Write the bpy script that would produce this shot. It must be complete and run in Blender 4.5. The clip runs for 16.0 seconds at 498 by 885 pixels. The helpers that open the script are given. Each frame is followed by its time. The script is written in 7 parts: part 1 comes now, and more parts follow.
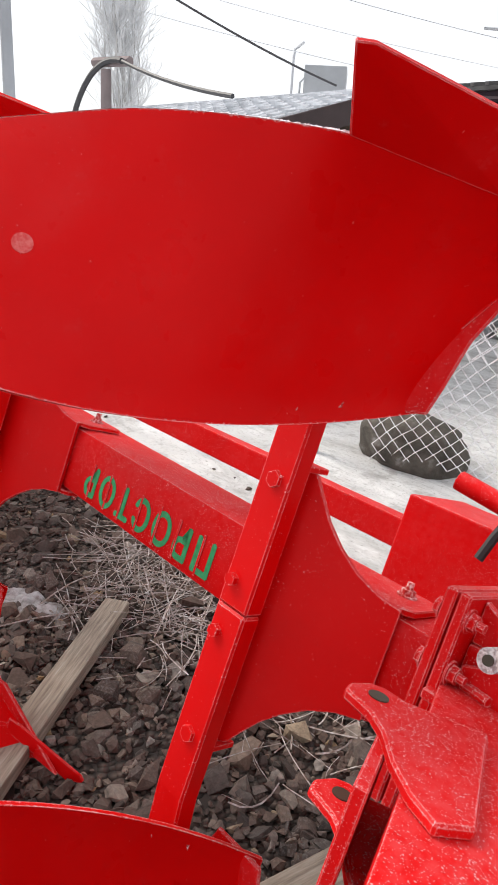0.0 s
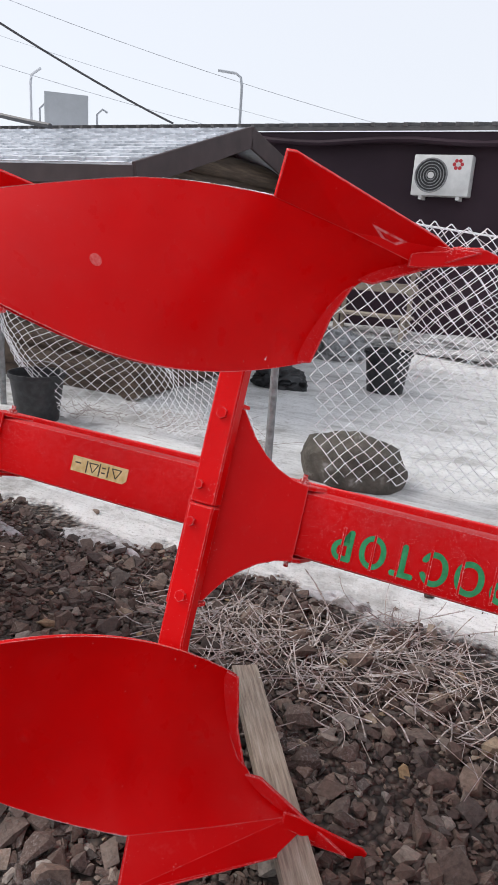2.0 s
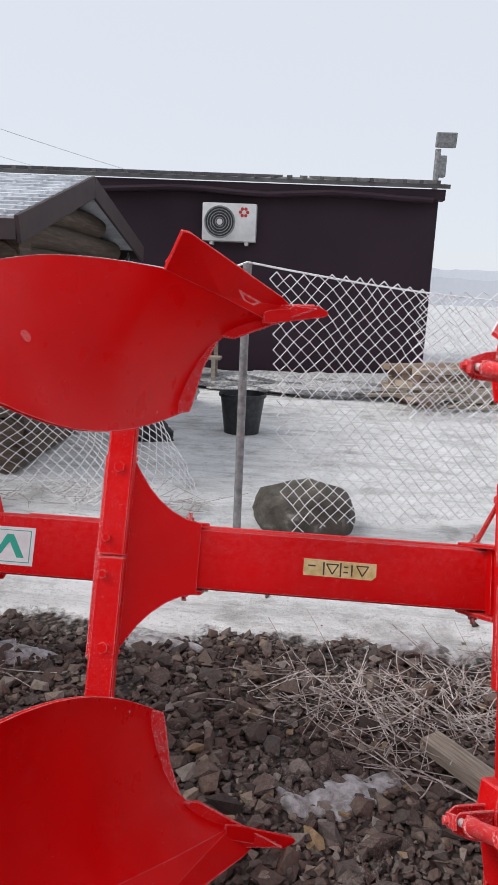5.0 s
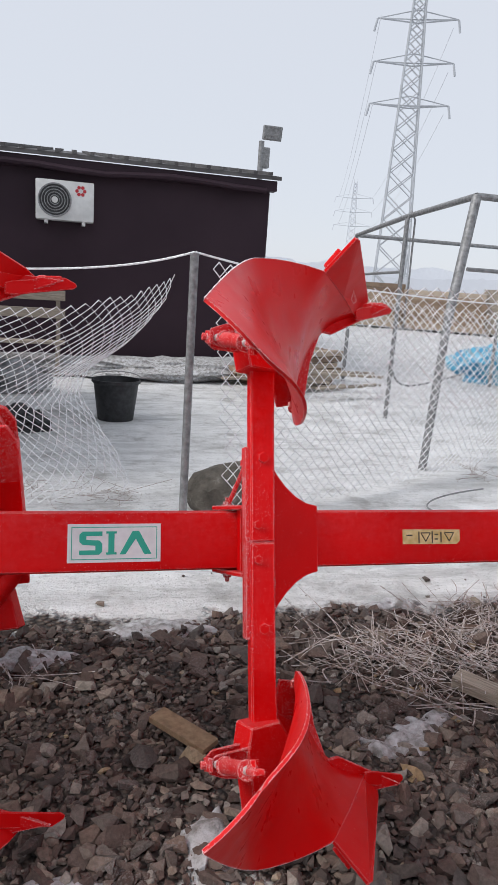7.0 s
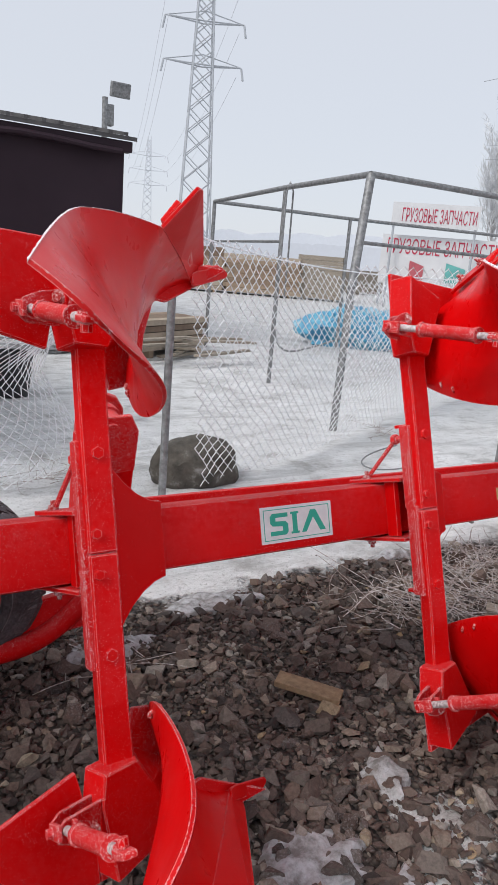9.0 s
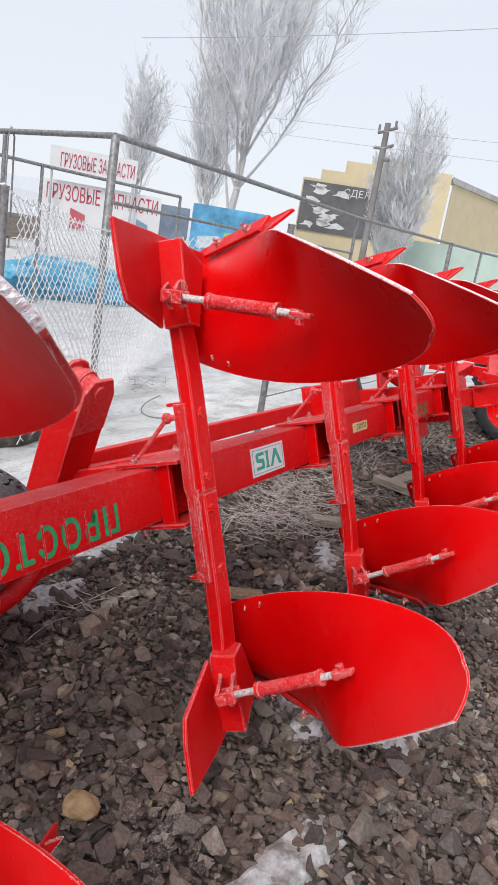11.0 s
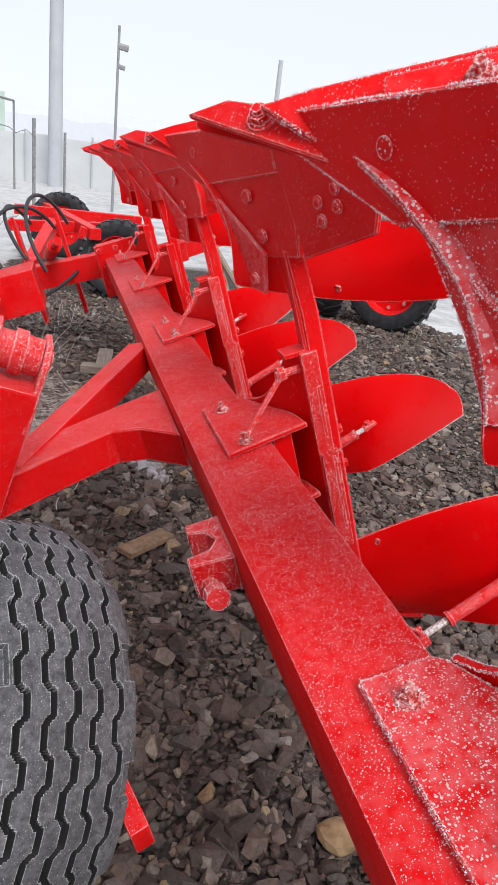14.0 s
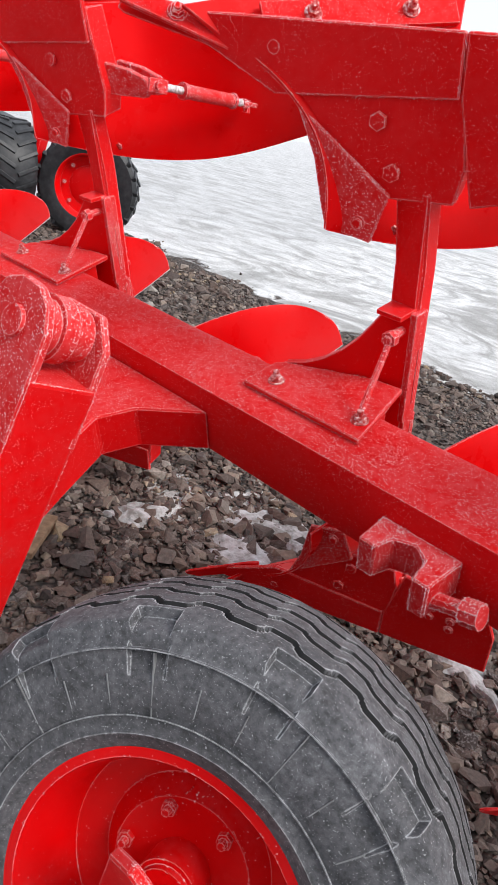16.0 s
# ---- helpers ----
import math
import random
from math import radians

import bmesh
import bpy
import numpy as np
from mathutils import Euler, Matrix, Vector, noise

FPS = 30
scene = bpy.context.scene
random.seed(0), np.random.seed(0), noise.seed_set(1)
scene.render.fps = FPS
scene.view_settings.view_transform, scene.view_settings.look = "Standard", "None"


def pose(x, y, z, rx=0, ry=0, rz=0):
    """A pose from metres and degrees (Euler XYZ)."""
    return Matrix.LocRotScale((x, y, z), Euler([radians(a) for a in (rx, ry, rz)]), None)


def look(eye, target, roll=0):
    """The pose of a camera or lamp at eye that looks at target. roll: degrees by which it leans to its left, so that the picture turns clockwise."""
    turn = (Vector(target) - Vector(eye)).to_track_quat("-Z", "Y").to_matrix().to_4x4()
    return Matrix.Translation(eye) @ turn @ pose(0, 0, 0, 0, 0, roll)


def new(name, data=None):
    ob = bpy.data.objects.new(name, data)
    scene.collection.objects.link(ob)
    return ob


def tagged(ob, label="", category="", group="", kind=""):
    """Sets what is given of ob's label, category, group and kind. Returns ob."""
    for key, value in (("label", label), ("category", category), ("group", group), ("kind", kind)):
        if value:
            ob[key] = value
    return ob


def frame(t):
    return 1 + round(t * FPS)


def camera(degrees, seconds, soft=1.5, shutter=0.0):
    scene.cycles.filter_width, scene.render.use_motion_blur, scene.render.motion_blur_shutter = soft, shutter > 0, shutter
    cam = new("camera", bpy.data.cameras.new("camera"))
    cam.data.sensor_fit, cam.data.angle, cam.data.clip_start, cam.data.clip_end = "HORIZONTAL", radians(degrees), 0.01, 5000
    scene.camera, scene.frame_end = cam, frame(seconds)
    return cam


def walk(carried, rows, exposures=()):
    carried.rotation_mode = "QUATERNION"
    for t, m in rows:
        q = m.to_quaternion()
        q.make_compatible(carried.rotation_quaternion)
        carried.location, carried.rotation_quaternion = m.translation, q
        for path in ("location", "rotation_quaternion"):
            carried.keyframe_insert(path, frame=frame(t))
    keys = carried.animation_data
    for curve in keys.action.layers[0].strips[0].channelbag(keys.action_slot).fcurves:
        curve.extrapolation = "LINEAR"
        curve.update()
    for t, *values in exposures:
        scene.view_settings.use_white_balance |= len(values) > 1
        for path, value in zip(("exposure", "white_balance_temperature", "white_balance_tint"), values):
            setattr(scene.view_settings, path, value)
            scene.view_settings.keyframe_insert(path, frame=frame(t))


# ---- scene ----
cam = camera(39.97, 16.0)
PATH = [
    (0.0, 4.689, -0.554, 1.401, 70.17, -3.63, 48.17),
    (0.5, 4.463, -0.714, 1.403, 74.46, -1.27, 40.45),
    (1.0, 4.243, -0.931, 1.403, 75.33, -3.84, 33.43),
    (1.5, 4.014, -1.138, 1.419, 72.12, -4.00, 30.57),
    (2.0, 3.739, -1.245, 1.403, 73.52, -3.81, 26.53),
    (2.5, 3.507, -1.328, 1.428, 75.41, -4.73, 21.88),
    (3.0, 3.267, -1.429, 1.448, 76.22, -3.55, 13.05),
    (3.5, 3.022, -1.465, 1.445, 76.74, -2.65, 12.10),
    (4.0, 2.780, -1.481, 1.463, 77.56, -0.74, 8.74),
    (4.2, 2.706, -1.489, 1.472, 78.75, -1.56, 8.00),
    (6.3, 1.800, -1.507, 1.462, 74.22, -3.83, -11.29),
    (6.5, 1.700, -1.533, 1.483, 74.21, -4.51, -13.54),
    (7.0, 1.499, -1.538, 1.468, 76.96, -3.80, -14.34),
    (7.5, 1.212, -1.485, 1.474, 75.71, -3.29, -17.26),
    (8.0, 0.944, -1.460, 1.474, 74.42, -3.49, -23.37),
    (8.5, 0.707, -1.372, 1.471, 74.65, -3.15, -25.92),
    (9.0, 0.513, -1.253, 1.477, 75.06, -4.67, -30.78),
    (9.2, 0.398, -1.250, 1.478, 75.61, -4.98, -34.14),
    (11.3, -0.651, -0.683, 1.485, 74.74, -6.66, -64.02),
    (11.5, -0.694, -0.570, 1.473, 75.65, -3.92, -66.51),
    (12.0, -0.756, -0.280, 1.485, 71.36, -4.60, -70.59),
    (12.5, -0.799, -0.026, 1.484, 71.97, -4.48, -79.69),
    (13.0, -0.744, 0.215, 1.463, 70.71, -4.61, -86.76),
    (13.5, -0.525, 0.471, 1.418, 68.47, -3.03, -93.86),
    (14.0, -0.378, 0.722, 1.404, 68.06, -6.75, -104.50),
    (14.5, -0.216, 0.921, 1.417, 70.88, -7.63, -111.99),
    (15.0, 0.049, 1.070, 1.399, 68.89, -5.93, -118.81),
    (15.5, 0.214, 1.205, 1.308, 66.04, -10.46, -126.52),
    (16.0, 0.356, 1.386, 1.291, 65.25, -12.86, -136.05),
]
EXPOSURES = [(0, 0.84, 7000, 10), (0.5, 0.74, 6850, 10), (1.5, 0.66, 6650, 10), (3.5, 0.54, 6600, 10), (7, 0.38, 6500, 10), (9, 0.34, 6500, 10), (11.5, 0.60, 6600, 10), (12.5, 0.50, 6600, 10), (13.5, 0.64, 6550, 10), (14.5, 0.70, 6550, 10), (15.2, 0.66, 6550, 10), (16, 0.84, 6550, 10)]
walk(cam, [(t, pose(*r)) for t, *r in PATH], EXPOSURES)
PLOUGH_TURN = pose(0, 0, 0, -19.163, 0.943, 0.000)

# ---- world and sun: a bright overcast winter sky ----
SUN_EL, SUN_AZ = radians(46), radians(262)
world = bpy.data.worlds.new("overcast_sky")
scene.world = world
world.use_nodes = True
wn, wl = world.node_tree.nodes, world.node_tree.links
sky = wn.new("ShaderNodeTexSky")
sky.sky_type, sky.sun_disc = "NISHITA", False
sky.sun_elevation, sky.sun_rotation = SUN_EL, SUN_AZ
sky_scale = wn.new("ShaderNodeVectorMath")
sky_scale.operation = "SCALE"
sky_scale.inputs["Scale"].default_value = 0.10
wl.new(sky.outputs[0], sky_scale.inputs[0])
cloud = wn.new("ShaderNodeMixRGB")
cloud.inputs[0].default_value = 0.88
cloud.inputs[2].default_value = (0.58, 0.608, 0.664, 1)
wl.new(sky_scale.outputs[0], cloud.inputs[1])
wl.new(cloud.outputs[0], wn["Background"].inputs[0])
wn["Background"].inputs[1].default_value = 1.0
sun = new("sun", bpy.data.lights.new("sun", "SUN"))
sun.data.energy, sun.data.angle, sun.data.color = 1.75, radians(25), (1.0, 0.97, 0.93)
sun.matrix_world = look((0, 0, 0), (-math.sin(SUN_AZ) * math.cos(SUN_EL), math.cos(SUN_AZ) * -math.cos(SUN_EL), -math.sin(SUN_EL)))


# ---- materials ----
class Mat:
    """A small helper to wire a procedural material."""

    def __init__(self, name, color=(0.5, 0.5, 0.5), rough=0.6, metal=0.0, spec=0.5):
        self.m = bpy.data.materials.new(name)
        self.m.use_nodes = True
        self.n, self.l = self.m.node_tree.nodes, self.m.node_tree.links
        self.b = self.n["Principled BSDF"]
        self.b.inputs["Base Color"].default_value = (*color, 1)
        self.b.inputs["Roughness"].default_value = rough
        self.b.inputs["Metallic"].default_value = metal
        self.b.inputs["Specular IOR Level"].default_value = spec

    def node(self, kind, **props):
        nd = self.n.new(kind)
        for k, v in props.items():
            if k in nd.inputs:
                nd.inputs[k].default_value = v
        return nd

    def coords(self, kind="Object"):
        return self.n.new("ShaderNodeTexCoord").outputs[kind]

    def position(self):
        return self.n.new("ShaderNodeNewGeometry").outputs["Position"]

    def noise(self, scale, detail=4, rough=0.55, src=None, distort=0.0):
        nd = self.node("ShaderNodeTexNoise", Scale=scale, Detail=detail, Roughness=rough, Distortion=distort)
        self.l.new(src if src else self.position(), nd.inputs["Vector"])
        return nd.outputs["Fac"]

    def voronoi(self, scale, src=None, feature="F1", out="Distance", rand=1.0):
        nd = self.node("ShaderNodeTexVoronoi", Scale=scale, Randomness=rand)
        nd.feature = feature
        self.l.new(src if src else self.position(), nd.inputs["Vector"])
        return nd.outputs[out]

    def ramp(self, src, stops):
        nd = self.n.new("ShaderNodeValToRGB")
        el = nd.color_ramp.elements
        while len(el) < len(stops):
            el.new(0.5)
        for e, (p, c) in zip(el, stops):
            e.position = p
            e.color = (*c, 1) if isinstance(c, tuple) else (c, c, c, 1)
        self.l.new(src, nd.inputs[0])
        return nd.outputs[0]

    def mix(self, fac, a, b, blend="MIX"):
        nd = self.n.new("ShaderNodeMixRGB")
        nd.blend_type = blend
        for i, v in enumerate((fac, a, b)):
            if isinstance(v, tuple):
                nd.inputs[i].default_value = (*v, 1)
            elif isinstance(v, (int, float)):
                nd.inputs[i].default_value = v if i == 0 else (v, v, v, 1)
            else:
                self.l.new(v, nd.inputs[i])
        return nd.outputs[0]

    def math(self, op, a, b=0.0):
        nd = self.n.new("ShaderNodeMath")
        nd.operation = op
        for i, v in enumerate((a, b)):
            if isinstance(v, (int, float)):
                nd.inputs[i].default_value = v
            else:
                self.l.new(v, nd.inputs[i])
        return nd.outputs[0]

    def split(self, src):
        nd = self.n.new("ShaderNodeSeparateXYZ")
        self.l.new(src, nd.inputs[0])
        return nd.outputs

    def base(self, src):
        self.l.new(src, self.b.inputs["Base Color"])
        return self

    def rough(self, src):
        self.l.new(src, self.b.inputs["Roughness"])
        return self

    def bump(self, src, dist=0.002, strength=1.0):
        nd = self.node("ShaderNodeBump", Strength=strength, Distance=dist)
        self.l.new(src, nd.inputs["Height"])
        if self.b.inputs["Normal"].is_linked:
            self.l.new(self.b.inputs["Normal"].links[0].from_socket, nd.inputs["Normal"])
        self.l.new(nd.outputs[0], self.b.inputs["Normal"])
        return self


def edge_mask(k, radius, lo, hi):
    """White on sharp outer and inner edges, where frost gathers first."""
    bev = k.n.new("ShaderNodeBevel")
    bev.samples = 4
    bev.inputs["Radius"].default_value = radius
    dot = k.n.new("ShaderNodeVectorMath")
    dot.operation = "DOT_PRODUCT"
    k.l.new(bev.outputs[0], dot.inputs[0])
    k.l.new(k.n.new("ShaderNodeNewGeometry").outputs["Normal"], dot.inputs[1])
    return k.ramp(dot.outputs["Value"], [(lo, 1.0), (hi, 0.0)])


def frosted_red(name, lo, cells=230, gloss=0.42, dust=0.0, tail=0.0, spec=0.14, rim=0.0, lift=0.12, film=0.0, wash=0.0, line=0.0, white=0.82, soft=0.14):
    """Red machinery paint with grains of hoar frost: lo is the threshold that few (0.4) or many (0.1) grains pass, cells their number to
    the metre, rim how thick they lie on edges, line the pale seam of ice along an edge, film a thin blotched veil of rime on what faces up."""
    k = Mat(name, rough=gloss, spec=spec)
    tone = k.ramp(k.noise(2.2, 3), [(0.3, (0.60, 0.0012, 0.0022)), (0.7, (0.75, 0.0022, 0.0036))])
    scuff = k.ramp(k.noise(38, 5, 0.7), [(0.64, 0.0), (0.76, 1.0)])
    worn = k.mix(k.math("MULTIPLY", scuff, 0.16), tone, (0.66, 0.07, 0.06))
    if dust:
        haze = k.ramp(k.noise(3.1, 5, 0.65), [(0.48, 0.0), (0.78, 1.0)])
        worn = k.mix(k.math("MULTIPLY", haze, dust), worn, (0.74, 0.13, 0.13))
        smear = k.ramp(k.noise(15, 5, 0.75), [(0.60, 0.0), (0.74, 1.0)])
        worn = k.mix(k.math("MULTIPLY", smear, dust), worn, (0.74, 0.20, 0.20))
        fleck = k.ramp(k.noise(90, 3, 0.6), [(0.72, 0.0), (0.78, 0.5)])
        worn = k.mix(fleck, worn, (0.74, 0.30, 0.28))
    if tail:
        # a breath of fine rime on the outer end of the sheet
        reach = k.math("ADD", k.split(k.coords())[0], k.math("MULTIPLY", k.noise(6, 4, 0.65), 0.22))
        worn = k.mix(k.math("MULTIPLY", k.ramp(k.math("ADD", reach, 0.5), [(0.20, 1.0), (0.50, 0.0)]), tail), worn, (0.74, 0.46, 0.47))
    geo = k.n.new("ShaderNodeNewGeometry")
    upm = k.ramp(k.split(geo.outputs["Normal"])[2], [(0.25, 0.0), (0.9, 1.0)])
    if film:
        veil = k.ramp(k.math("ADD", k.math("MULTIPLY", k.noise(62, 4, 0.6), 0.7), k.math("MULTIPLY", k.noise(9, 3), 0.3)), [(0.40, 0.05), (0.60, 1.0)])
        worn = k.mix(k.math("MULTIPLY", k.math("MULTIPLY", veil, k.math("ADD", k.math("MULTIPLY", upm, 1.0 - wash), wash)), film), worn, (0.78, 0.22, 0.24))
    patch = k.math("SUBTRACT", k.ramp(k.noise(13.0, 4, 0.65), [(0.32, 0.0), (0.68, 1.0)]), 0.5)
    warp = k.n.new("ShaderNodeVectorMath")
    warp.operation = "ADD"
    shake = k.node("ShaderNodeTexNoise", Scale=260.0, Detail=2.0)
    k.l.new(geo.outputs["Position"], shake.inputs["Vector"])
    shrink = k.n.new("ShaderNodeVectorMath")
    shrink.operation = "SCALE"
    shrink.inputs["Scale"].default_value = 0.004
    k.l.new(shake.outputs["Color"], shrink.inputs[0])
    k.l.new(geo.outputs["Position"], warp.inputs[0])
    k.l.new(shrink.outputs[0], warp.inputs[1])
    dist = k.voronoi(cells, warp.outputs[0])
    cell = k.split(k.voronoi(cells, warp.outputs[0], out="Color"))[0]
    grain = k.math("SUBTRACT", k.math("MULTIPLY", cell, 0.6), k.math("MULTIPLY", dist, 0.9))
    grain = k.math("ADD", k.math("ADD", grain, k.math("MULTIPLY", patch, 0.22)), k.math("MULTIPLY", upm, lift))
    if rim:
        edge = k.math("MULTIPLY", edge_mask(k, 0.005, 0.90, 0.985), k.ramp(k.noise(150, 3, 0.6), [(0.36, 0.0), (0.54, 1.0)]))
        grain = k.math("ADD", grain, k.math("MULTIPLY", edge, rim))
    frost = k.ramp(grain, [(lo, 0.0), (lo + soft, 1.0)])
    if line:
        seam = k.math("MULTIPLY", edge_mask(k, 0.0022, 0.90, 0.985), k.ramp(k.noise(30, 4, 0.65), [(0.36, 0.15), (0.56, 1.0)]))
        frost = k.math("MAXIMUM", frost, k.math("MULTIPLY", seam, line))
    k.base(k.mix(k.math("MULTIPLY", frost, white), worn, (0.90, 0.72, 0.73)))
    k.rough(k.mix(frost, k.ramp(k.noise(14, 4), [(0.3, gloss - 0.06), (0.7, gloss + 0.10)]), 0.85))
    k.bump(frost, 0.0016, 0.8)
    k.bump(k.noise(55, 3), 0.0006, 0.35)
    return k.m


RED = frosted_red("red_paint", 0.42, 240, 0.38, 0.05, spec=0.12, rim=0.40, film=0.08, line=0.55)
RED_FACE = frosted_red("red_paint_sheet", 0.56, 260, 0.30, 0.05, 0.08, 0.10, rim=0.7, line=0.8)
RED_SHARE = frosted_red("red_paint_share", 0.54, 260, 0.40, 0.10, spec=0.11, rim=0.2, line=0.6)
RED_FROST = frosted_red("red_paint_frosted", 0.29, 400, 0.44, 0.05, spec=0.09, rim=0.42, lift=0.17, film=0.20, wash=0.15, line=0.85, white=0.62, soft=0.20)
RED_RIME = frosted_red("red_paint_rimed", 0.10, 330, 0.6, 0.10, rim=0.36, lift=0.06, film=0.42, wash=0.5, line=0.8, white=0.72, soft=0.18)
RED_BOLT = frosted_red("red_paint_bolt", 0.20, 300, 0.5, 0.10, rim=0.3, line=1.0)
RED_HAZE = frosted_red("red_paint_hazed", 0.50, 260, 0.46, 0.10, 0.34, 0.13, rim=0.5, line=0.6)
RED_CRUST = frosted_red("red_paint_crusted", 0.05, 290, 0.7, 0.10, rim=0.36, lift=0.06, film=0.75, wash=0.85, line=0.8)

k = Mat("hoar_frost", (0.82, 0.80, 0.82), 0.9)
k.base(k.ramp(k.noise(160, 3), [(0.35, (0.66, 0.45, 0.47)), (0.6, (0.86, 0.85, 0.88))]))
k.bump(k.noise(240, 2), 0.002)
FROST = k.m
k = Mat("frosted_bolt", (0.5, 0.1, 0.1), 0.6, 0.0, 0.2)
k.base(k.ramp(k.noise(170, 3), [(0.42, (0.42, 0.02, 0.02)), (0.56, (0.62, 0.30, 0.29)), (0.68, (0.82, 0.76, 0.77))]))
BOLT = k.m
k = Mat("frosty_rod", (0.5, 0.5, 0.5), 0.6, 0.2)
k.base(k.ramp(k.noise(180, 3), [(0.38, (0.36, 0.30, 0.30)), (0.58, (0.78, 0.76, 0.77))]))
k.bump(k.noise(300, 2), 0.001)
ROD = k.m
k = Mat("green_stencil", (0.01, 0.22, 0.08), 0.6)
k.base(k.ramp(k.noise(70, 4), [(0.35, (0.010, 0.25, 0.08)), (0.7, (0.025, 0.38, 0.15))]))
GREEN = k.m
k = Mat("white_sticker", (0.78, 0.78, 0.78), 0.35)
k.base(k.ramp(k.noise(30, 4), [(0.3, (0.70, 0.72, 0.73)), (0.7, (0.84, 0.85, 0.86))]))
STICKER = k.m
k = Mat("yellow_sticker", (0.72, 0.58, 0.24), 0.45)
k.base(k.ramp(k.noise(45, 4), [(0.35, (0.58, 0.44, 0.16)), (0.65, (0.80, 0.66, 0.34))]))
YELLOW = k.m
DARK = Mat("dark_print", (0.05, 0.045, 0.03), 0.6).m
k = Mat("weld_scar", (0.70, 0.12, 0.11), 0.6)
k.base(k.ramp(k.noise(160, 4), [(0.35, (0.68, 0.03, 0.03)), (0.65, (0.75, 0.14, 0.13))]))
MARK = k.m
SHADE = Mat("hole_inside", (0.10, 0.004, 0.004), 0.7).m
TEAL = Mat("teal_print", (0.02, 0.42, 0.30), 0.5).m
k = Mat("tyre_rubber", (0.06, 0.06, 0.065), 0.85)
dustn = k.ramp(k.noise(90, 5, 0.7), [(0.35, 0.25), (0.7, 1.0)])
wear = k.ramp(k.noise(8, 4), [(0.35, 0.45), (0.7, 1.0)])
edge = k.math("MULTIPLY", edge_mask(k, 0.003, 0.92, 0.99), k.ramp(k.noise(90, 4, 0.7), [(0.33, 0.1), (0.6, 0.8)]))
speck = k.ramp(k.noise(420, 2, 0.5), [(0.64, 0.0), (0.74, 0.6)])
edge = k.math("MAXIMUM", edge, speck)
k.base(k.mix(edge, k.mix(k.math("MULTIPLY", dustn, wear), (0.016, 0.016, 0.018), (0.19, 0.19, 0.205)), (0.62, 0.63, 0.65)))
k.bump(k.noise(220, 3), 0.0008)
TYRE = k.m
k = Mat("old_wood", (0.3, 0.26, 0.22), 0.85)
wv = k.node("ShaderNodeMapping")
wv.inputs["Scale"].default_value = (1, 14, 14)
k.l.new(k.coords(), wv.inputs[0])
gr = k.noise(9, 6, 0.65, wv.outputs[0])
k.base(k.ramp(gr, [(0.3, (0.16, 0.13, 0.105)), (0.55, (0.33, 0.285, 0.23)), (0.75, (0.44, 0.40, 0.35))]))
k.bump(gr, 0.002)
WOOD = k.m
k = Mat("brown_sheet_wall", (0.035, 0.02, 0.028), 0.6, 0.0, 0.2)
k.base(k.ramp(k.noise(0.7, 4), [(0.3, (0.026, 0.014, 0.021)), (0.7, (0.040, 0.023, 0.032))]))
BROWN = k.m
k = Mat("galvanised_pipe", (0.4, 0.41, 0.42), 0.55, 0.4)
k.base(k.ramp(k.noise(25, 4), [(0.3, (0.15, 0.15, 0.153)), (0.7, (0.34, 0.345, 0.35))]))
PIPE = k.m
k = Mat("rimed_wire", (0.72, 0.73, 0.76), 0.8)
k.base(k.ramp(k.noise(60, 3), [(0.30, (0.60, 0.60, 0.61)), (0.52, (0.88, 0.89, 0.91))]))
WIRE = k.m

# ---- ground: gravel by the plough, snow and ice beyond ----
k = Mat("gravel_and_snow", rough=0.85)
pos = k.position()
px, py, pz = k.split(pos)
vor = k.voronoi(38, pos)
cell = k.voronoi(38, pos, out="Color")
stone = k.mix(k.ramp(k.math("MULTIPLY", k.split(cell)[0], 1.0), [(0.0, 0.25), (1.0, 1.0)]), (0.070, 0.053, 0.046), (0.190, 0.145, 0.122))
# colour darkens towards the gaps between the stones
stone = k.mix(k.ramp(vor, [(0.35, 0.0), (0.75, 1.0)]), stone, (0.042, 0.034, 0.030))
wob = k.math("SUBTRACT", k.noise(0.9, 5, 0.6, pos), 0.5)
wob2 = k.math("SUBTRACT", k.noise(4.5, 5, 0.65, pos), 0.5)
north = k.math("ADD", k.math("ADD", py, k.math("MULTIPLY", wob, 1.1)), k.math("MULTIPLY", wob2, 0.5))
n_mask = k.ramp(k.math("MULTIPLY", k.math("SUBTRACT", north, 0.9), 1.2), [(0.30, 0.0), (0.42, 1.0)])
south = k.math("ADD", k.math("ADD", k.math("MULTIPLY", py, -1.0), k.math("MULTIPLY", wob, 2.2)), k.math("MULTIPLY", wob2, 0.9))
s_mask = k.ramp(k.math("MULTIPLY", k.math("SUBTRACT", south, 2.85), 1.0), [(0.30, 0.0), (0.42, 1.0)])
patchy = k.ramp(k.math("ADD", k.noise(0.8, 3, 0.5, pos), k.math("MULTIPLY", wob2, 0.35)), [(0.665, 0.0), (0.69, 1.0)])
e_mask = k.ramp(k.math("MULTIPLY", k.math("SUBTRACT", k.math("ADD", px, k.math("MULTIPLY", wob, 3.0)), 8.6), 0.5), [(0.30, 0.0), (0.55, 1.0)])
snow_mask = k.math("MAXIMUM", k.math("MAXIMUM", k.math("MAXIMUM", n_mask, s_mask), patchy), e_mask)
ice = k.ramp(k.noise(2.4, 8, 0.68, pos), [(0.33, (0.46, 0.45, 0.44)), (0.45, (0.80, 0.80, 0.80)), (0.62, (0.92, 0.92, 0.925))])
dirt = k.ramp(k.noise(7, 6, 0.7, pos), [(0.57, 0.0), (0.69, 0.5)])
